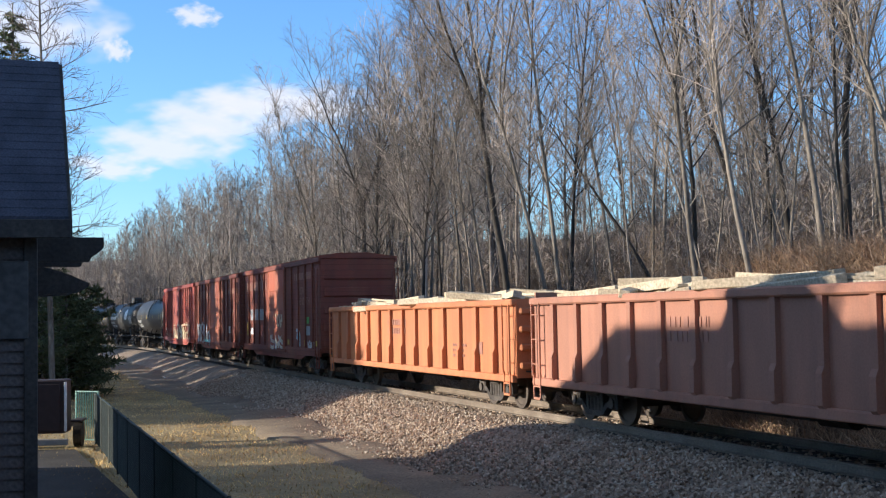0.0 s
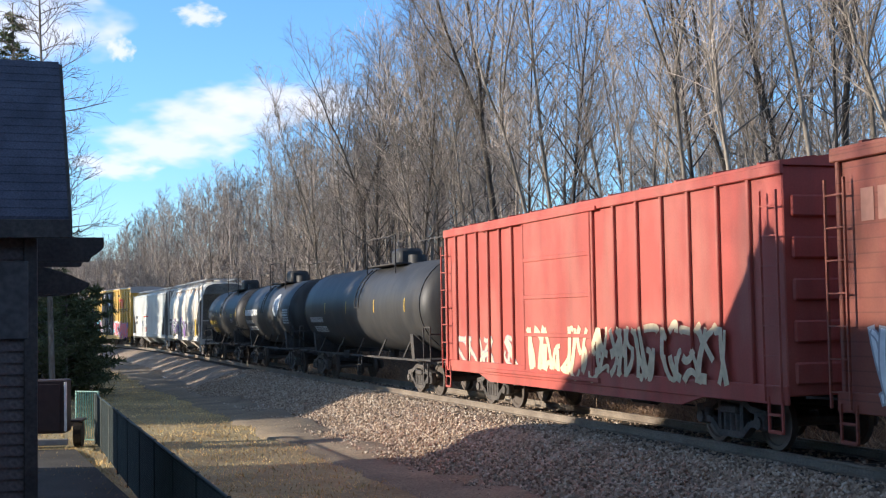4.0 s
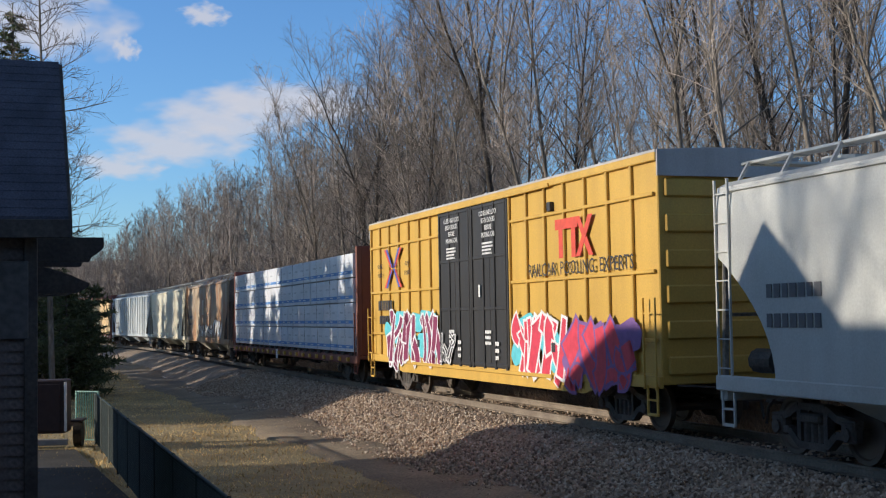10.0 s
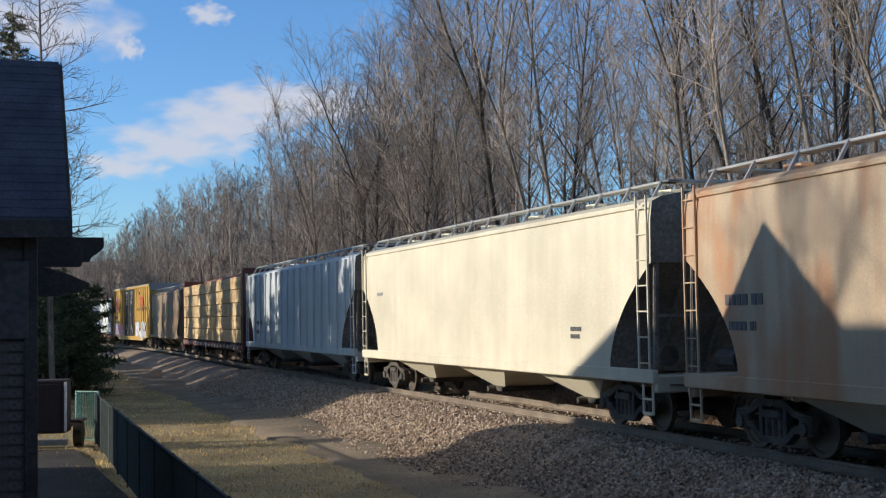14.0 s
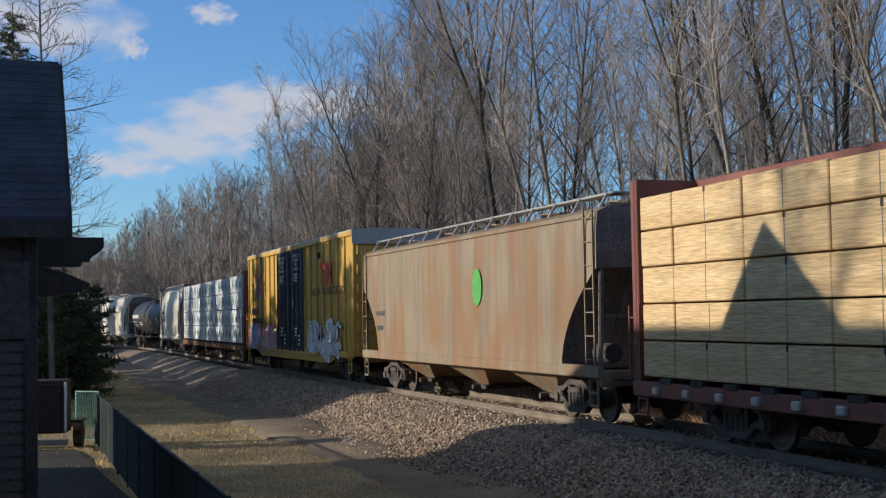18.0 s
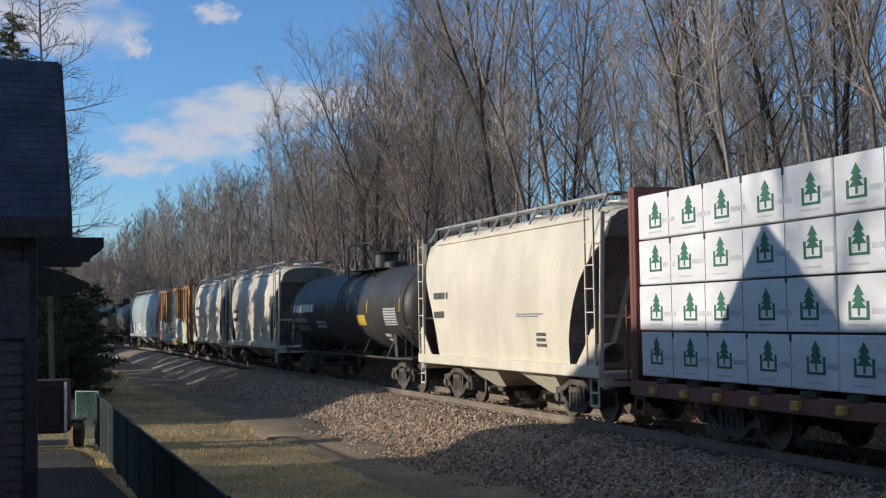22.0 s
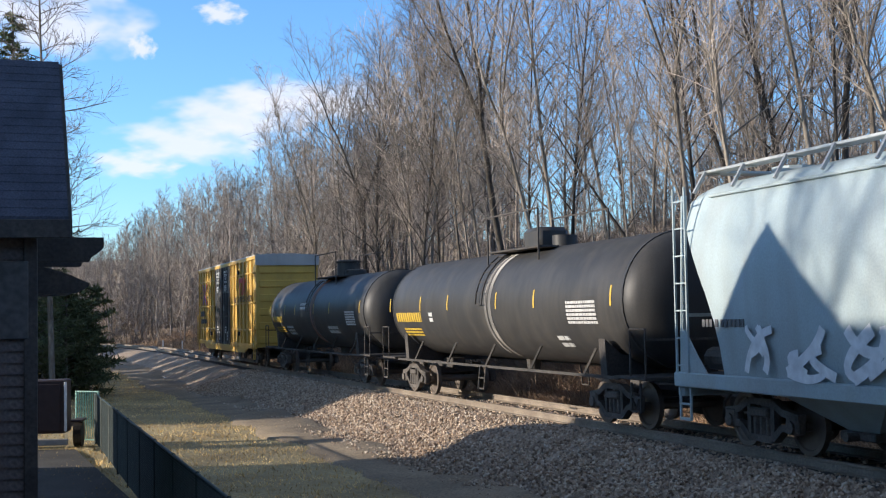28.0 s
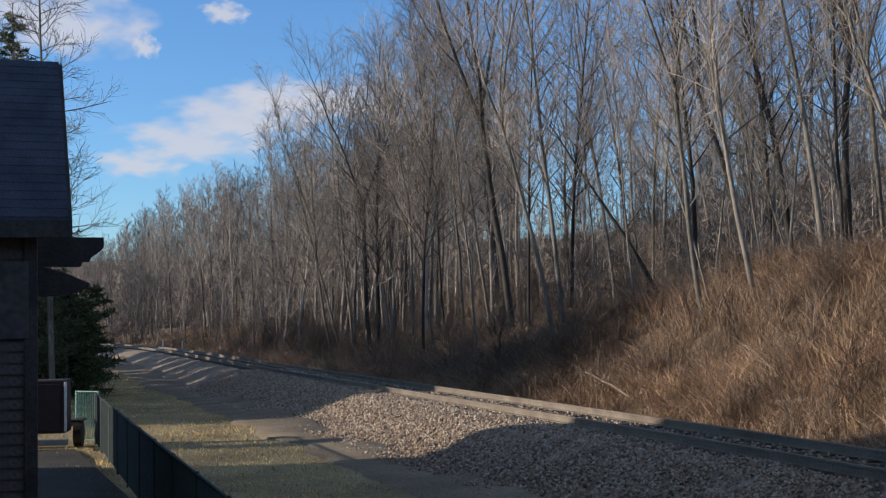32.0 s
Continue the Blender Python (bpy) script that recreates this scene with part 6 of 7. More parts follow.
def woods():
    kinds = [bare_tree(11, 19, 0.10, 0.24, 26, 5, 5, 0.04), bare_tree(12, 22, 0.14, 0.28, 28, 5, 5, -0.03), bare_tree(13, 17, 0.075, 0.25, 24, 5, 5, 0.07), bare_tree(14, 21, 0.14, 0.3, 28, 5, 5, -0.08, 0.28, True),
             bare_tree(15, 18, 0.085, 0.3, 24, 5, 5, -0.09), bare_tree(16, 23, 0.17, 0.34, 28, 5, 5, 0.04, 0.26, bark=BARK_DARK), bare_tree(19, 20, 0.12, 0.22, 26, 5, 5, 0.0, 0.3, True), bare_tree(23, 21, 0.15, 0.3, 26, 5, 5, -0.04, 0.26, bark=BARK_DARK)]
    rnd = random.Random(21)
    label = "tall leafless grey-barked tree among the wood's brush"
    # the trunks that stand singly at the front of the wood: place, lean, height, girth, forked, dark, bow
    front = [(-6.7, 77.8, -0.26, 17.0, 0.13, True, 0, 0.0), (-6.1, 77.2, -0.30, 15.0, 0.11, False, 0, 0.01), (-7.4, 80.5, -0.24, 15.0, 0.09, False, 0, 0.015), (-5.5, 77.5, -0.10, 19.5, 0.12, True, 0, 0.01), (-4.4, 75.7, -0.05, 18.5, 0.19, True, 1, 0.01), (-3.8, 74.5, -0.03, 18.5, 0.17, False, 1, 0.01),
             (-1.4, 62.2, -0.13, 17.0, 0.11, True, 0, 0.01), (-1.0, 62.1, -0.02, 18.0, 0.12, False, 1, 0.0), (-0.6, 62.2, -0.06, 17.5, 0.12, True, 0, 0.01), (0.1, 64.0, -0.07, 19.0, 0.10, False, 1, 0.0), (1.5, 58.4, -0.12, 18.5, 0.09, False, 0, 0.01),
             (3.2, 59.6, -0.06, 21.0, 0.24, True, 1, 0.0), (3.6, 55.3, -0.03, 20.0, 0.10, False, 1, 0.0), (4.2, 48.0, -0.20, 18.0, 0.12, True, 0, 0.02), (4.6, 48.9, -0.09, 19.0, 0.14, False, 0, 0.02), (5.1, 51.0, 0.0, 20.0, 0.12, False, 1, 0.0), (5.8, 47.5, -0.03, 15.0, 0.055, False, 0, 0.0),
             (6.9, 45.9, -0.10, 15.0, 0.06, False, 0, 0.01), (8.4, 47.6, -0.62, 9.5, 0.13, False, 1, -0.03), (8.2, 40.0, -0.19, 16.0, 0.12, True, 0, -0.02), (8.6, 41.0, -0.22, 13.0, 0.06, False, 0, 0.01), (9.3, 38.0, -0.24, 17.5, 0.125, False, 0, 0.022), (11.4, 45.2, -0.10, 14.0, 0.06, False, 0, 0.0),
             (13.8, 50.4, -0.09, 20.0, 0.21, False, 1, 0.0), (11.6, 41.8, -0.34, 8.5, 0.05, False, 0, 0.05), (12.1, 40.3, -0.09, 19.0, 0.15, False, 0, 0.0), (12.9, 41.0, -0.10, 18.0, 0.09, False, 1, 0.0), (16.5, 51.8, -0.12, 20.0, 0.22, True, 1, 0.0), (13.6, 34.9, -0.30, 16.0, 0.12, False, 0, 0.02),
             (10.2, 51.7, -0.03, 20.0, 0.15, False, 1, 0.0), (13.2, 55.2, -0.02, 20.0, 0.17, True, 1, 0.0), (-2.8, 74.2, -0.06, 18.0, 0.10, False, 0, 0.0), (1.0, 66.1, -0.05, 19.0, 0.11, True, 0, 0.0), (2.4, 65.0, -0.08, 20.0, 0.12, False, 0, 0.0), (7.8, 58.5, -0.05, 20.0, 0.12, True, 0, 0.0), (9.4, 57.0, -0.08, 20.0, 0.11, False, 0, 0.0)]
    for i, (x, y, lean, h, r, forked, dark, bow) in enumerate(front):
        few = lean < -0.5
        t = bare_tree(200 + i, h, r * 0.74, 0.26, 7 if few else 20 if r < 0.07 else 40, 6, 3 if few else 6, lean * 0.85, 0.2 if r < 0.07 else 0.3, forked, 0.006, 5, bow, 0.0, 1, BARK_DARK if dark else BARK)
        plant(t, x, y, 1.0, 0, "leaning dead tree at the wood's edge" if few else "tall dark-trunked leafless tree at the wood's edge" if dark else "tall pale-barked leafless tree at the wood's edge", "trees of the wood")
    for _ in range(58):
        s, d = rnd.uniform(-75, 10), rnd.uniform(14, 50)
        p = on_track(s, d)
        if p.y < 30 or p.x / p.y > 0.42:
            continue
        sc = min(rnd.uniform(0.8, 1.12), tallest(p.x, p.y, 20) * rnd.uniform(0.8, 1.0))
        plant(rnd.choice(kinds), p.x, p.y, sc, rnd.uniform(0, 360), label, "trees of the wood")
    # far woods on both sides of the bend, one mesh
    small = [bare_tree(31 + i, 17, 0.12, 0.16, 20, 4, 4, rnd.uniform(-0.08, 0.08), 0.27, i == 1, 0.016, 3) for i in range(4)]
    packs = []
    for tr, cr in small:
        vs, fs = [], []
        for me in (tr, cr):
            v = np.empty(len(me.vertices) * 3)
            me.vertices.foreach_get("co", v)
            o = sum(map(len, vs))
            vs.append(v.reshape(-1, 3))
            q = np.empty(len(me.loops), dtype=np.int64)
            me.loops.foreach_get("vertex_index", q)
            fs.append(q.reshape(-1, 4) + o)
        packs.append((np.concatenate(vs), np.concatenate(fs)))
    allv, allf, off = [], [], 0
    count = 0
    rng = np.random.default_rng(8)
    while count < 560:
        y = rng.uniform(95, 300)
        x = (rng.uniform(-0.42, 0.06) if count < 450 else rng.uniform(0.0, 0.37)) * y
        if count >= 200:
            y, x = y * 0.75, x * (0.75 if count < 450 else 1)
        # The last thirty stand out of view, added to block sky from car ends.
        if count >= 530:
            p = on_track(rng.uniform(16, 110), rng.uniform(8, 40))
            x, y = p.x, p.y
        s, d = s_and_d(np.array([x]), np.array([y]))
        if count < 530 and not (7 < d[0] or d[0] < -30) or (450 <= count < 530 and d[0] < 40):
            continue
        if count < 530 and ((d[0] < -30 and y < 110) or (x / y < -0.215 and y < 140)):
            continue
        v, f = packs[rng.integers(4)]
        a, k = rng.uniform(0, 6.28), rng.uniform(0.75, 1.25)
        z = ground_at(x, y)
        if count < 530:
            k = max(0.3, min(k, tallest(x, y, 17) * rng.uniform(0.78, 1.04)))
        w = np.stack([(v[:, 0] * math.cos(a) - v[:, 1] * math.sin(a)) * k + x, (v[:, 0] * math.sin(a) + v[:, 1] * math.cos(a)) * k + y, v[:, 2] * k + z], 1)
        allv.append(w)
        allf.append(f + off)
        off += len(v)
        count += 1
    # low thicket over the hillside
    low = bare_tree(35, 7, 0.05, 0.05, 14, 3, 3, 0.05, 0.4, False, 0.016, 3)
    v = np.concatenate([np.array([q.co for q in m.vertices]) for m in low])
    f = np.concatenate([np.array([tuple(q.vertices) for q in low[0].polygons]), np.array([tuple(q.vertices) for q in low[1].polygons]) + len(low[0].vertices)])
    count = 0
    while count < 500:
        p = on_track(rng.uniform(-215, -60), 5 + 120 * rng.random() ** 1.5) if count < 200 else on_track(rng.uniform(-75, 25), rng.uniform(18, 75))
        x, y = p.x, p.y
        if count >= 430:
            y = rng.uniform(150, 260)
            x = rng.uniform(-0.34, -0.2) * y
        if not (-0.31 if count < 200 else -0.36) < x / y < (-0.08 if count < 200 else 0.42):
            continue
        a, k = rng.uniform(0, 6.28), min(rng.uniform(0.6, 1.25), max(0.45, tallest(x, y, 7) * rng.uniform(0.8, 1.05)))
        allv.append(np.stack([(v[:, 0] * math.cos(a) - v[:, 1] * math.sin(a)) * k + x, (v[:, 0] * math.sin(a) + v[:, 1] * math.cos(a)) * k + y, v[:, 2] * k + ground_at(x, y)], 1))
        allf.append(f + off)
        off += len(v)
        count += 1
    me = bpy.data.meshes.new("far_woods")
    me.from_pydata(np.concatenate(allv).tolist(), [], np.concatenate(allf).tolist())
    me.materials.append(TWIG)
    tagged(new("far_woods", me), "distant leafless grey-brown woodland on the hillside", "woodland", kind="stuff")
    lone = bare_tree(41, 18.5, 0.12, 0.33, 66, 6, 6, 0.0, 0.2, False, 0.007, 4, 0.02, 0.03, 2)
    plant(lone, -14.1, 46, 1.0, 40, "slender leafless tree with drooping fine branches behind the house", "trees by the house")
    # Out of view, added to throw dappled shade on the far cars.
    for i in range(18):
        y = 60 + i * 3.3
        plant(kinds[(1, 5, 3, 6)[i % 4]], -0.40 * y - rnd.uniform(6, 26), y, 0.9, rnd.uniform(0, 360), "leafless tree beyond the lawn, out of view, added to dapple the far cars", "trees by the house")
    # Unseen trees, added so their branches dim the sun on the nearest cars.
    for x, y, k, a in ((-24, 14.5, 1, 0), (-29, 17.5, 3, 70), (-21, 11, 5, 160), (-33, 13, 6, 20), (-36, 9.5, 1, 200), (-40, 15.5, 3, 120), (-43, 11, 0, 60), (-47, 7.5, 6, 300), (-50, 13.5, 1, 10), (-38, 6, 4, 90), (-30, 10.5, 7, 140), (-35, 16.5, 2, 40), (-44, 17, 5, 220), (-55, 10, 6, 330), (-58, 15, 3, 190), (-27, 12.5, 0, 260), (-62, 8, 5, 15)):
        plant(kinds[k], x, y, 0.95, a, "leafless tree behind the house, out of view, added to dim sun on near cars", "trees by the house")


woods()


NEEDLE = grainy("pine_needles", (0.075, 0.09, 0.045), (0.165, 0.185, 0.095), 1.5, 0.8, 10, 0.01, 0.3, None, 0.2)


NEEDLE.node_tree.nodes["Principled BSDF"].inputs["Specular IOR Level"].default_value = 0.1


def conifer(seed, height, reach, bushy=0.8, blade=0.025, dense=1.0):
    rnd = random.Random(seed)
    T, C = Geo(), Geo()
    tube_into(T, [(0, 0, -0.3), (0.05, 0, height * 0.5), (0, 0.05, height)], 0.02 * height, 0.02, 7)
    k = int(height * 4.5)
    for i in range(k):
        u = 0.08 + 0.9 * i / k
        for j in range(4):
            a = rnd.uniform(0, 6.28)
            ln = reach * (1 - u) ** bushy * rnd.uniform(0.6, 1.15) + 0.15
            p = Vector((0, 0, u * height))
            q = p + Vector((math.cos(a) * ln, math.sin(a) * ln, ln * rnd.uniform(-0.1, 0.35)))
            tube_into(T, [p, p.lerp(q, 0.5) + Vector((0, 0, 0.05 * ln)), q], 0.025, 0.006, 3)
            for m in range(int((18 + ln * 34) * dense)):
                c = p.lerp(q, rnd.uniform(0.25, 1.0))
                d = Vector((rnd.gauss(0, 1), rnd.gauss(0, 1), rnd.gauss(0.3, 0.7))).normalized() * rnd.uniform(0.12, 0.28) * (blade / 0.025) ** 0.5
                w = d.cross(Vector((rnd.gauss(0, 1), rnd.gauss(0, 1), rnd.gauss(0, 1)))).normalized() * blade
                C.add([c - w, c + w, c + d + w * 0.3, c + d - w * 0.3], [(0, 1, 2, 3)])
    return T.raw("trunk", BARK, True), C.raw("crown", NEEDLE)


# Dense evergreen, planted out of view to block sun and sky.
BROAD = conifer(53, 15, 3.6, 0.45, 0.22, 0.09)


def pines():
    small, tall = conifer(51, 4.7, 1.5, 0.4, 0.035, 0.8), conifer(52, 16, 3.2)
    for x, y, k, a in ((-15.8, 55, 0.95, 0), (-17.0, 56, 1.0, 80), (-16.6, 53, 0.85, 150), (-16.7, 59, 0.9, 210), (-18.2, 54, 1.05, 30), (-17.6, 58, 1.1, 300), (-15.7, 56.2, 1.1, 110), (-15.9, 54, 1.0, 190)):
        plant(small, x, y, k, a, "small dense dark green pine beside the lawn", "young pines")
    # Only the first one's tip shows; the others are added to cast shade.
    for x, y, k, a in ((-16.8, 50, 1.0, 75), (-24.5, 66, 1.02, 20), (-26, 50.5, 0.55, 250), (-32, 60, 0.9, 60), (-30, 73, 0.9, 130), (-25, 54.5, 0.5, 40), (-40, 84, 1.0, 20), (-46, 96, 1.0, 200), (-36, 79, 0.7, 120)):
        plant(tall, x, y, k, a, "tall dark pine beyond the house", "tall pines")
    # Out of view, added to lay the shade band over lawn and cars.
    for x, y, k in ((-31, 43.8, 0.9), (-33, 46.2, 0.98), (-31.5, 48.8, 0.95), (-27, 40.6, 0.5), (-29, 42, 0.75), (-28, 51.4, 0.8), (-27, 54, 0.6), (-30, 46.5, 0.85), (-34, 51, 0.85), (-33, 56.5, 0.84), (-31, 61, 0.84), (-34, 65.5, 0.86), (-32, 70, 0.78), (-35, 74, 0.8), (-38, 79, 0.72), (-34, 84, 0.62), (-45, 100, 0.8), (-50, 112, 0.9), (-55, 125, 1.0), (-62, 140, 1.1), (-70, 155, 1.2), (-48, 92, 0.75), (-60, 118, 1.0), (-62, 88, 1.2), (-70, 97, 1.2), (-76, 112, 1.2), (-58, 74, 0.8)):
        plant(BROAD, x, y, k, x * 7, "tall dense dark pine beyond the house, out of view, added to cast shade", "tall pines")
    # unseen dark wood behind and beside the viewpoint, added to dim the shaded cars
    rnd = random.Random(77)
    for k in range(40):
        p = on_track(rnd.uniform(42, 130), -rnd.uniform(14, 40)) if k < 20 else on_track(rnd.uniform(20, 130), rnd.uniform(7.5, 22)) if k < 36 else on_track(rnd.uniform(128, 140), rnd.uniform(-14, 8))
        if p.x > -14 and p.y < -13 or k >= 20:
            plant(BROAD, p.x, p.y, rnd.uniform(0.85, 1.2), rnd.uniform(0, 360), "broad dark evergreen, unseen behind the viewpoint, added to block sky light", "evergreens")


pines()


def brush():
    """Dry grass and thin shrubs on the bank beyond the track, each one mesh."""
    rng = np.random.default_rng(5)

    def strands(name, n, s_rng, d_rng, h_rng, clump, width, lean, stops, label, seg=2, spread=0.28, arch=0.18):
        cs, cd = rng.uniform(*s_rng, n // clump), d_rng[0] + (d_rng[1] - d_rng[0]) * rng.random(n // clump) ** 1.2
        s = np.repeat(cs, clump) + rng.normal(0, spread, n // clump * clump)
        d = np.repeat(cd, clump) + rng.normal(0, spread, n // clump * clump)
        k = len(s)
        x0, y0, a0 = np.interp(s, TS, TX), np.interp(s, TS, TY), np.interp(s, TS, TA)
        x, y = x0 - d * np.sin(a0), y0 + d * np.cos(a0)
        z = terrain(x, y) - 0.05
        hgt = np.repeat(rng.uniform(*h_rng, n // clump), clump) * rng.uniform(0.5, 1.1, k)
        dirx, diry = rng.normal(0, lean, k), rng.normal(0, lean, k)
        wa = rng.uniform(0, 6.28, k)
        wx, wy = np.cos(wa) * width / 2, np.sin(wa) * width / 2
        rows = []
        for i in range(seg + 1):
            t = i / seg
            cx, cy, cz = x + dirx * hgt * t ** 1.6, y + diry * hgt * t ** 1.6, z + hgt * t * (1 - arch * t)
            th = 1 - 0.75 * t
            rows.append(np.stack([cx - wx * th, cy - wy * th, cz], 1))
            rows.append(np.stack([cx + wx * th, cy + wy * th, cz], 1))
        v = np.stack(rows, 1).reshape(-1, 3)
        m = 2 * (seg + 1)
        f = np.array([(2 * i, 2 * i + 1, 2 * i + 3, 2 * i + 2) for i in range(seg)])
        f = (np.arange(k)[:, None, None] * m + f).reshape(-1, 4)
        me = bpy.data.meshes.new(name)
        me.from_pydata(v.tolist(), [], f.tolist())
        mt, nodes, links, b = shader(name)
        geo = nodes.new("ShaderNodeNewGeometry")
        patch = ramp(nodes, links, noise_node(nodes, links, 0.6, 5).outputs[0], [(0.36, (0.55, 0.5, 0.47)), (0.62, (1.5, 1.45, 1.4))]).outputs[0]
        tone = ramp(nodes, links, geo.outputs["Random Per Island"], stops).outputs[0]
        links.new(mix(nodes, links, tone, patch, 1.0, "MULTIPLY"), b.inputs["Base Color"])
        b.inputs["Roughness"].default_value = 0.85
        me.materials.append(mt)
        tagged(new(name, me), label, "grass" if "grass" in label else "undergrowth", kind="stuff")
    tan = [(0.0, (0.16, 0.10, 0.06)), (0.5, (0.36, 0.245, 0.15)), (1.0, (0.54, 0.40, 0.255))]
    straw = [(0.0, (0.46, 0.32, 0.12)), (0.5, (0.72, 0.535, 0.235)), (1.0, (0.84, 0.67, 0.35))]
    strands("lawn_blades", 105000, (-75, 8), (-13.5, -4.6), (0.07, 0.15), 6, 0.032, 0.4, straw, "short dry straw-coloured winter grass of the lawn", 1)
    grey = [(0.0, (0.07, 0.054, 0.045)), (0.6, (0.17, 0.13, 0.10)), (1.0, (0.29, 0.225, 0.165))]
    red = [(0.0, (0.15, 0.10, 0.07)), (0.6, (0.33, 0.22, 0.15)), (1.0, (0.50, 0.37, 0.25))]
    mauve = [(0.0, (0.12, 0.09, 0.078)), (0.6, (0.26, 0.195, 0.155)), (1.0, (0.42, 0.32, 0.24))]
    strands("bramble", 36000, (-85, -14), (4.2, 9.5), (0.6, 1.9), 90, 0.02, 0.85, mauve, "mounds of leafless grey-brown bramble beside the track", 3, 0.6, 0.45)
    strands("bank_bramble", 30000, (-16, 14), (3.9, 13), (0.7, 2.0), 110, 0.016, 0.9, red, "arching mounds of leafless reddish bramble on the bank", 4, 0.5, 0.55)
    strands("vine_tangle", 14000, (-45, 10), (4.2, 11), (1.0, 2.6), 120, 0.016, 0.6, grey, "dark tangle of leafless vines and saplings", 4, 0.45, 0.4)
    strands("dry_grass", 42000, (-30, 22), (3.4, 16), (0.35, 1.0), 20, 0.025, 0.7, tan, "tangled dry tan grass on the bank")
    strands("dry_weeds", 36000, (-110, -20), (3.4, 12), (0.4, 1.2), 20, 0.03, 0.5, tan, "dry brown weeds beside the track")
    strands("thin_brush", 30000, (-75, 18), (6.5, 40), (0.6, 2.0), 26, 0.025, 0.40, grey, "leafless grey-brown brush under the trees", 3)
    shrubs = [bare_tree(71 + i, 2.6, 0.02, 0.02, 20, 4, 3, 0.0, 0.7, False, 0.006, 3) for i in range(2)]
    packs = []
    for pair in shrubs:
        v = np.concatenate([np.array([p.co for p in me.vertices]) for me in pair])
        o = len(pair[0].vertices)
        f = np.concatenate([np.array([tuple(p.vertices) for p in pair[0].polygons]), np.array([tuple(p.vertices) for p in pair[1].polygons]) + o])
        packs.append((v, f))
    allv, allf, off = [], [], 0
    for k in range(120):
        s, d = rng.uniform(-85, 6), 4.8 + 26 * rng.random() ** 1.8
        p = on_track(s, d)
        v, f = packs[k % 2]
        a, m = rng.uniform(0, 6.28), rng.uniform(0.6, 1.3) * (0.62 if s > -12 else 1.0)
        z = ground_at(p.x, p.y)
        allv.append(np.stack([(v[:, 0] * math.cos(a) - v[:, 1] * math.sin(a)) * m + p.x, (v[:, 0] * math.sin(a) + v[:, 1] * math.cos(a)) * m + p.y, v[:, 2] * m * 0.9 + z], 1))
        allf.append(f + off)
        off += len(v)
    me = bpy.data.meshes.new("shrubs")
    me.from_pydata(np.concatenate(allv).tolist(), [], np.concatenate(allf).tolist())
    me.materials.append(grainy("shrub_stems", (0.09, 0.065, 0.05), (0.24, 0.18, 0.13), 0.4, 0.9, 10, 0.005, 0.3))
    tagged(new("shrubs", me), "tangle of leafless brown shrubs on the bank", "undergrowth", kind="stuff")
    strands("hill_brush", 44000, (-75, 40), (18, 190), (1, 3.5), 12, 0.045, 0.6, grey, "leafless brush along the crest of the hill", 2)
    strands("far_brush", 44000, (-230, -60), (4, 190), (1, 3.5), 14, 0.06, 0.6, grey, "leafless brush along the far bend", 2)


brush()


def fallen_branches():
    rnd = random.Random(17)
    pale = grainy("bare_dead_wood", (0.30, 0.22, 0.16), (0.62, 0.50, 0.40), 2.0, 0.85, 20, 0.006, 0.5, None, 0.2)
    for s, d, length, turn, rise, r in ((-4.5, 4.3, 2.6, 20, 6, 0.05), (-5.5, 4.6, 1.6, 140, 25, 0.035), (1.2, 4.9, 3.2, -35, 9, 0.07), (2.6, 4.6, 2.2, 10, 4, 0.04), (-6.5, 5.6, 1.8, 60, 30, 0.03), (-1.6, 10.6, 4.0, 50, 6, 0.16), (-0.6, 9.8, 2.6, 65, 4, 0.09), (0.2, 5.6, 2.4, 100, 16, 0.03)):
        p = on_track(s, d)
        g = Geo()
        pts = [Vector((0, 0, 0))]
        for k in range(6):
            pts.append(pts[-1] + Vector((length / 6, rnd.gauss(0, 0.05), length / 6 * math.tan(radians(rise)) + rnd.gauss(0, 0.03))))
        tube_into(g, pts, r, r * 0.5, 7)
        for k in (2, 3, 4):
            tube_into(g, [pts[k], pts[k] + Vector((length * 0.12, rnd.choice((-1, 1)) * length * 0.1, length * 0.08)), pts[k] + Vector((length * 0.2, rnd.choice((-1, 1)) * length * 0.2, length * 0.2))], r * 0.45, r * 0.15, 5)
        solid("fallen_branch", g, pale, "bleached fallen branch lying in the dry grass", "branch", "fallen branches", at=Matrix.Translation((p.x, p.y, ground_at(p.x, p.y) + r * 0.8 + 0.12)) @ pose(0, 0, 0, 0, 0, turn), soft=True)


fallen_branches()


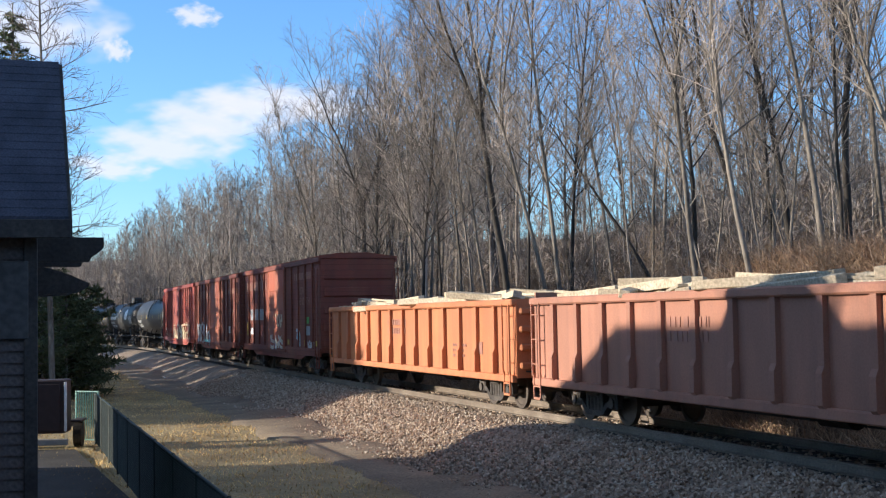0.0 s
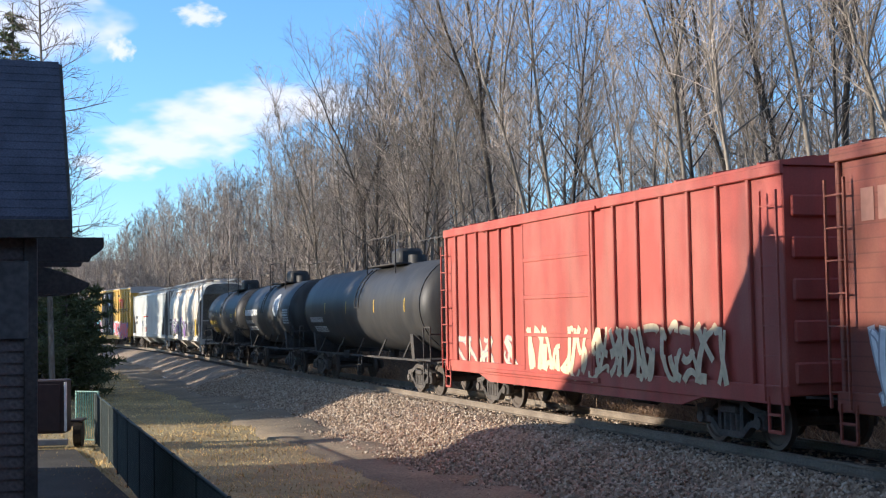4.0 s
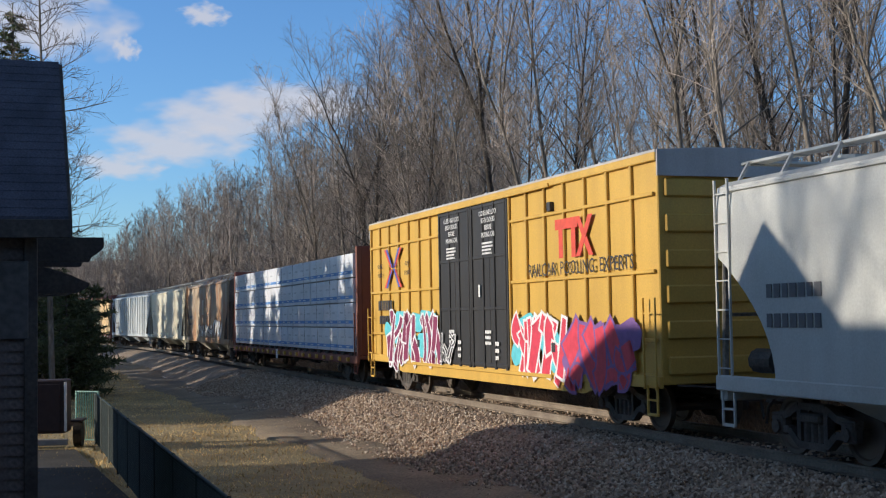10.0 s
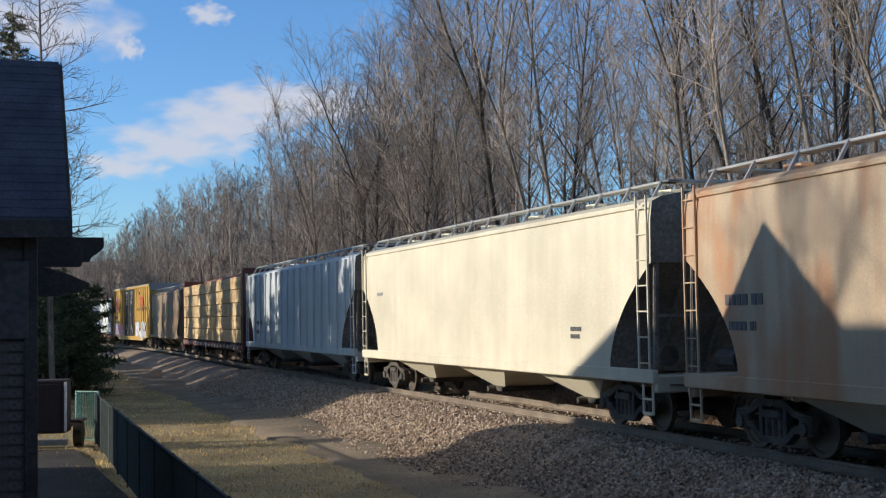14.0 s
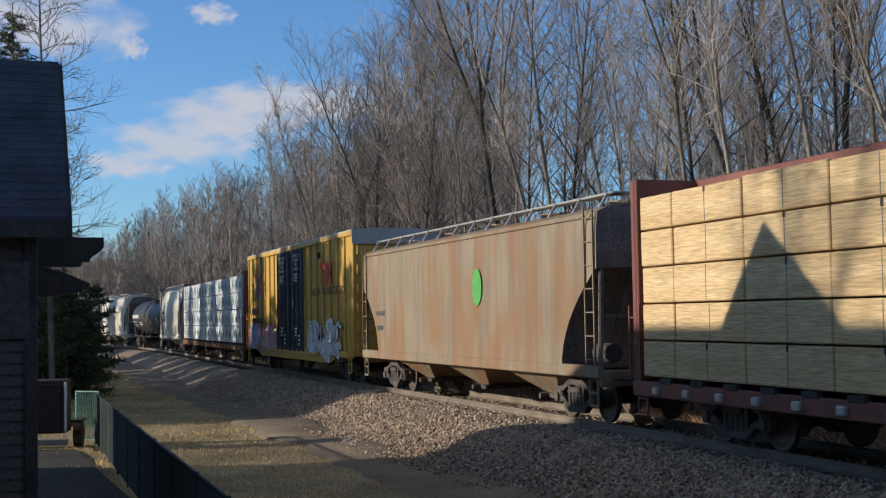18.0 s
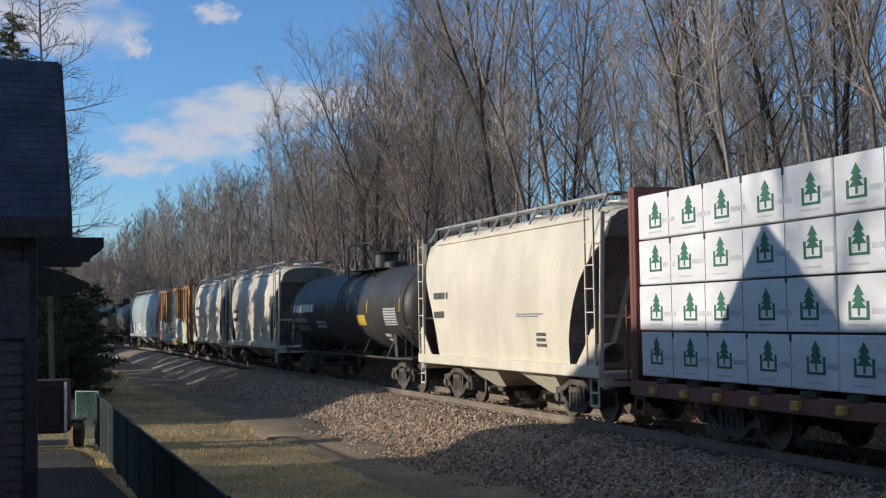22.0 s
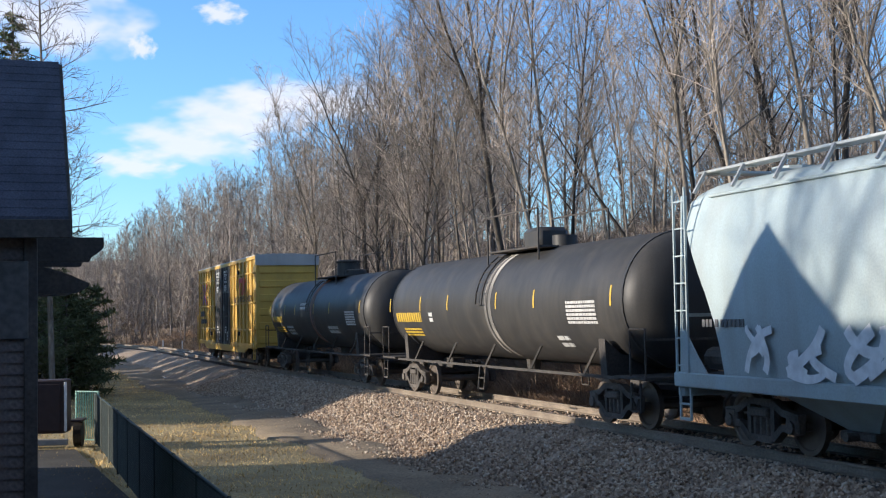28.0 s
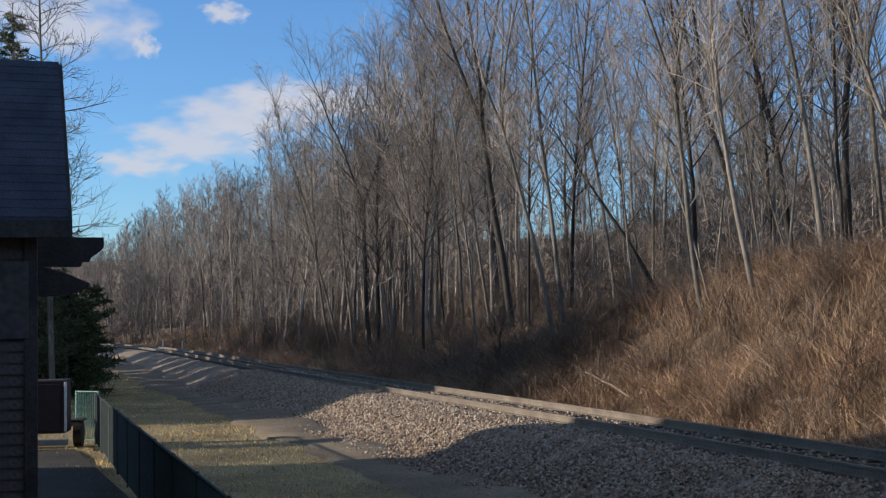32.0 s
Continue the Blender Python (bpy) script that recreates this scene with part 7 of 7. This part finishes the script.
# ---- clouds ----
def cloud_sheets():
    m, nodes, links, b = shader("cloud_white")
    co = nodes.new("ShaderNodeTexCoord")
    mp = nodes.new("ShaderNodeMapping")
    mp.inputs["Scale"].default_value = (3.0, 3.0, 3.0)
    links.new(co.outputs["Object"], mp.inputs[0])
    tex = nodes.new("ShaderNodeTexNoise")
    tex.inputs["Scale"].default_value, tex.inputs["Detail"].default_value, tex.inputs["Roughness"].default_value = 0.62, 3, 0.45
    links.new(mp.outputs[0], tex.inputs["Vector"])
    ln = nodes.new("ShaderNodeVectorMath")
    ln.operation = "LENGTH"
    links.new(co.outputs["Object"], ln.inputs[0])
    add = nodes.new("ShaderNodeMath")
    add.operation = "SUBTRACT"
    links.new(tex.outputs[0], add.inputs[0])
    mul = nodes.new("ShaderNodeMath")
    mul.operation, mul.inputs[1].default_value = "MULTIPLY", 0.55
    links.new(ln.outputs["Value"], mul.inputs[0])
    links.new(mul.outputs[0], add.inputs[1])
    rp = ramp(nodes, links, add.outputs[0], [(-0.0, (0, 0, 0)), (0.42, (0.8, 0.8, 0.8))])
    rp.color_ramp.interpolation = "EASE"
    em = nodes.new("ShaderNodeEmission")
    em.inputs["Color"].default_value, em.inputs["Strength"].default_value = (0.88, 0.87, 0.93, 1), 0.80
    tr = nodes.new("ShaderNodeBsdfTransparent")
    mx = nodes.new("ShaderNodeMixShader")
    links.new(rp.outputs[0], mx.inputs[0])
    links.new(tr.outputs[0], mx.inputs[1])
    links.new(em.outputs[0], mx.inputs[2])
    links.new(mx.outputs[0], nodes["Material Output"].inputs["Surface"])
    out = []
    for i, (px, py, w, h) in enumerate(((285, 255, 155, 62), (375, 212, 155, 70), (440, 182, 140, 52), (560, 185, 140, 55), (50, 42, 190, 100), (205, 88, 32, 32), (345, 28, 52, 30), (190, 295, 100, 38))):
        dist = 2600.0 + 12 * i
        u, v = (px - 784) / 2265, (441 - py) / 2265
        p = view @ Vector((u * dist, v * dist, -dist))
        g = Geo().add([(-1, -1, 0), (1, -1, 0), (1, 1, 0), (-1, 1, 0)], [(0, 1, 2, 3)])
        ob = tagged(new("cloud", g.raw("cloud", m)), "soft white drifting cloud", "cloud", "clouds", "structure")
        ob.scale = (w * dist / 2265, h * dist / 2265, dist / 30)
        ob.visible_shadow = False
        out.append((ob, p))
    # unseen broken grey sheet high overhead, added to tone the fill light
    mo, nodes, links, b = shader("fill_sheet_grey")
    tex = noise_node(nodes, links, 0.0011, 5)
    cover = ramp(nodes, links, tex.outputs[0], [(0.36, (0.1, 0.1, 0.1)), (0.58, (0.9, 0.9, 0.9))])
    em = nodes.new("ShaderNodeEmission")
    em.inputs["Color"].default_value, em.inputs["Strength"].default_value = (0.84, 0.93, 1.0, 1), OVERHEAD_FILL
    tr, mx = nodes.new("ShaderNodeBsdfTransparent"), nodes.new("ShaderNodeMixShader")
    links.new(cover.outputs[0], mx.inputs[0])
    links.new(tr.outputs[0], mx.inputs[1])
    links.new(em.outputs[0], mx.inputs[2])
    links.new(mx.outputs[0], nodes["Material Output"].inputs["Surface"])
    g = Geo().add([(4000 * math.cos(k * math.pi / 16), 4000 * math.sin(k * math.pi / 16), 1500) for k in range(32)], [tuple(range(32))])
    high = tagged(new("cloud", g.raw("cloud", mo)), "unseen glowing grey cloud sheet, added overhead to tone the fill light", "cloud", "clouds", "structure")
    high.visible_shadow = False
    return out


CLOUDS = cloud_sheets()


# ---- what moves ----
def car_pose(mid, truck_gap, t):
    s = mid + SPEED * t
    a, b = on_track(s - truck_gap / 2), on_track(s + truck_gap / 2)
    m = (a + b) / 2
    return pose(m.x, m.y, RAIL_Z, 0, 0, math.degrees(math.atan2(b.y - a.y, b.x - a.x)))


def motions():
    for ob, mid, gap in MOVERS:
        walk(ob, [(k * 0.5, car_pose(mid, gap, k * 0.5)) for k in range(65)])
    turn = math.degrees(SPEED / 0.457) / FPS
    for ws, s0, wx in WHEELS:
        t0, t1 = max(0.0, (-72 - s0) / SPEED), min(32.0, (17 - s0) / SPEED)
        rows = [(0.0, pose(wx, 0, 0.457))]
        n = 0
        if t1 > t0:
            for k in range(max(1, int(t0 * FPS)), int(t1 * FPS) + 1):
                n += 1
                rows.append((k / FPS, pose(wx, 0, 0.457, 0, n * turn, 0)))
        if rows[-1][0] < 31.95:
            rows.append((32.0, pose(wx, 0, 0.457, 0, (n % 5 and n * turn) or n * turn, 0)))
        walk(ws, rows)
    turned = view.to_3x3().to_4x4()
    drift = view.to_3x3() @ Vector((52 / 2265 * 2600, 6 / 2265 * 2600, 0))
    for ob, p in CLOUDS:
        walk(ob, [(0.0, Matrix.Translation(p) @ turned), (16.0, Matrix.Translation(p + drift * 0.5) @ turned), (32.0, Matrix.Translation(p + drift) @ turned)])


motions()
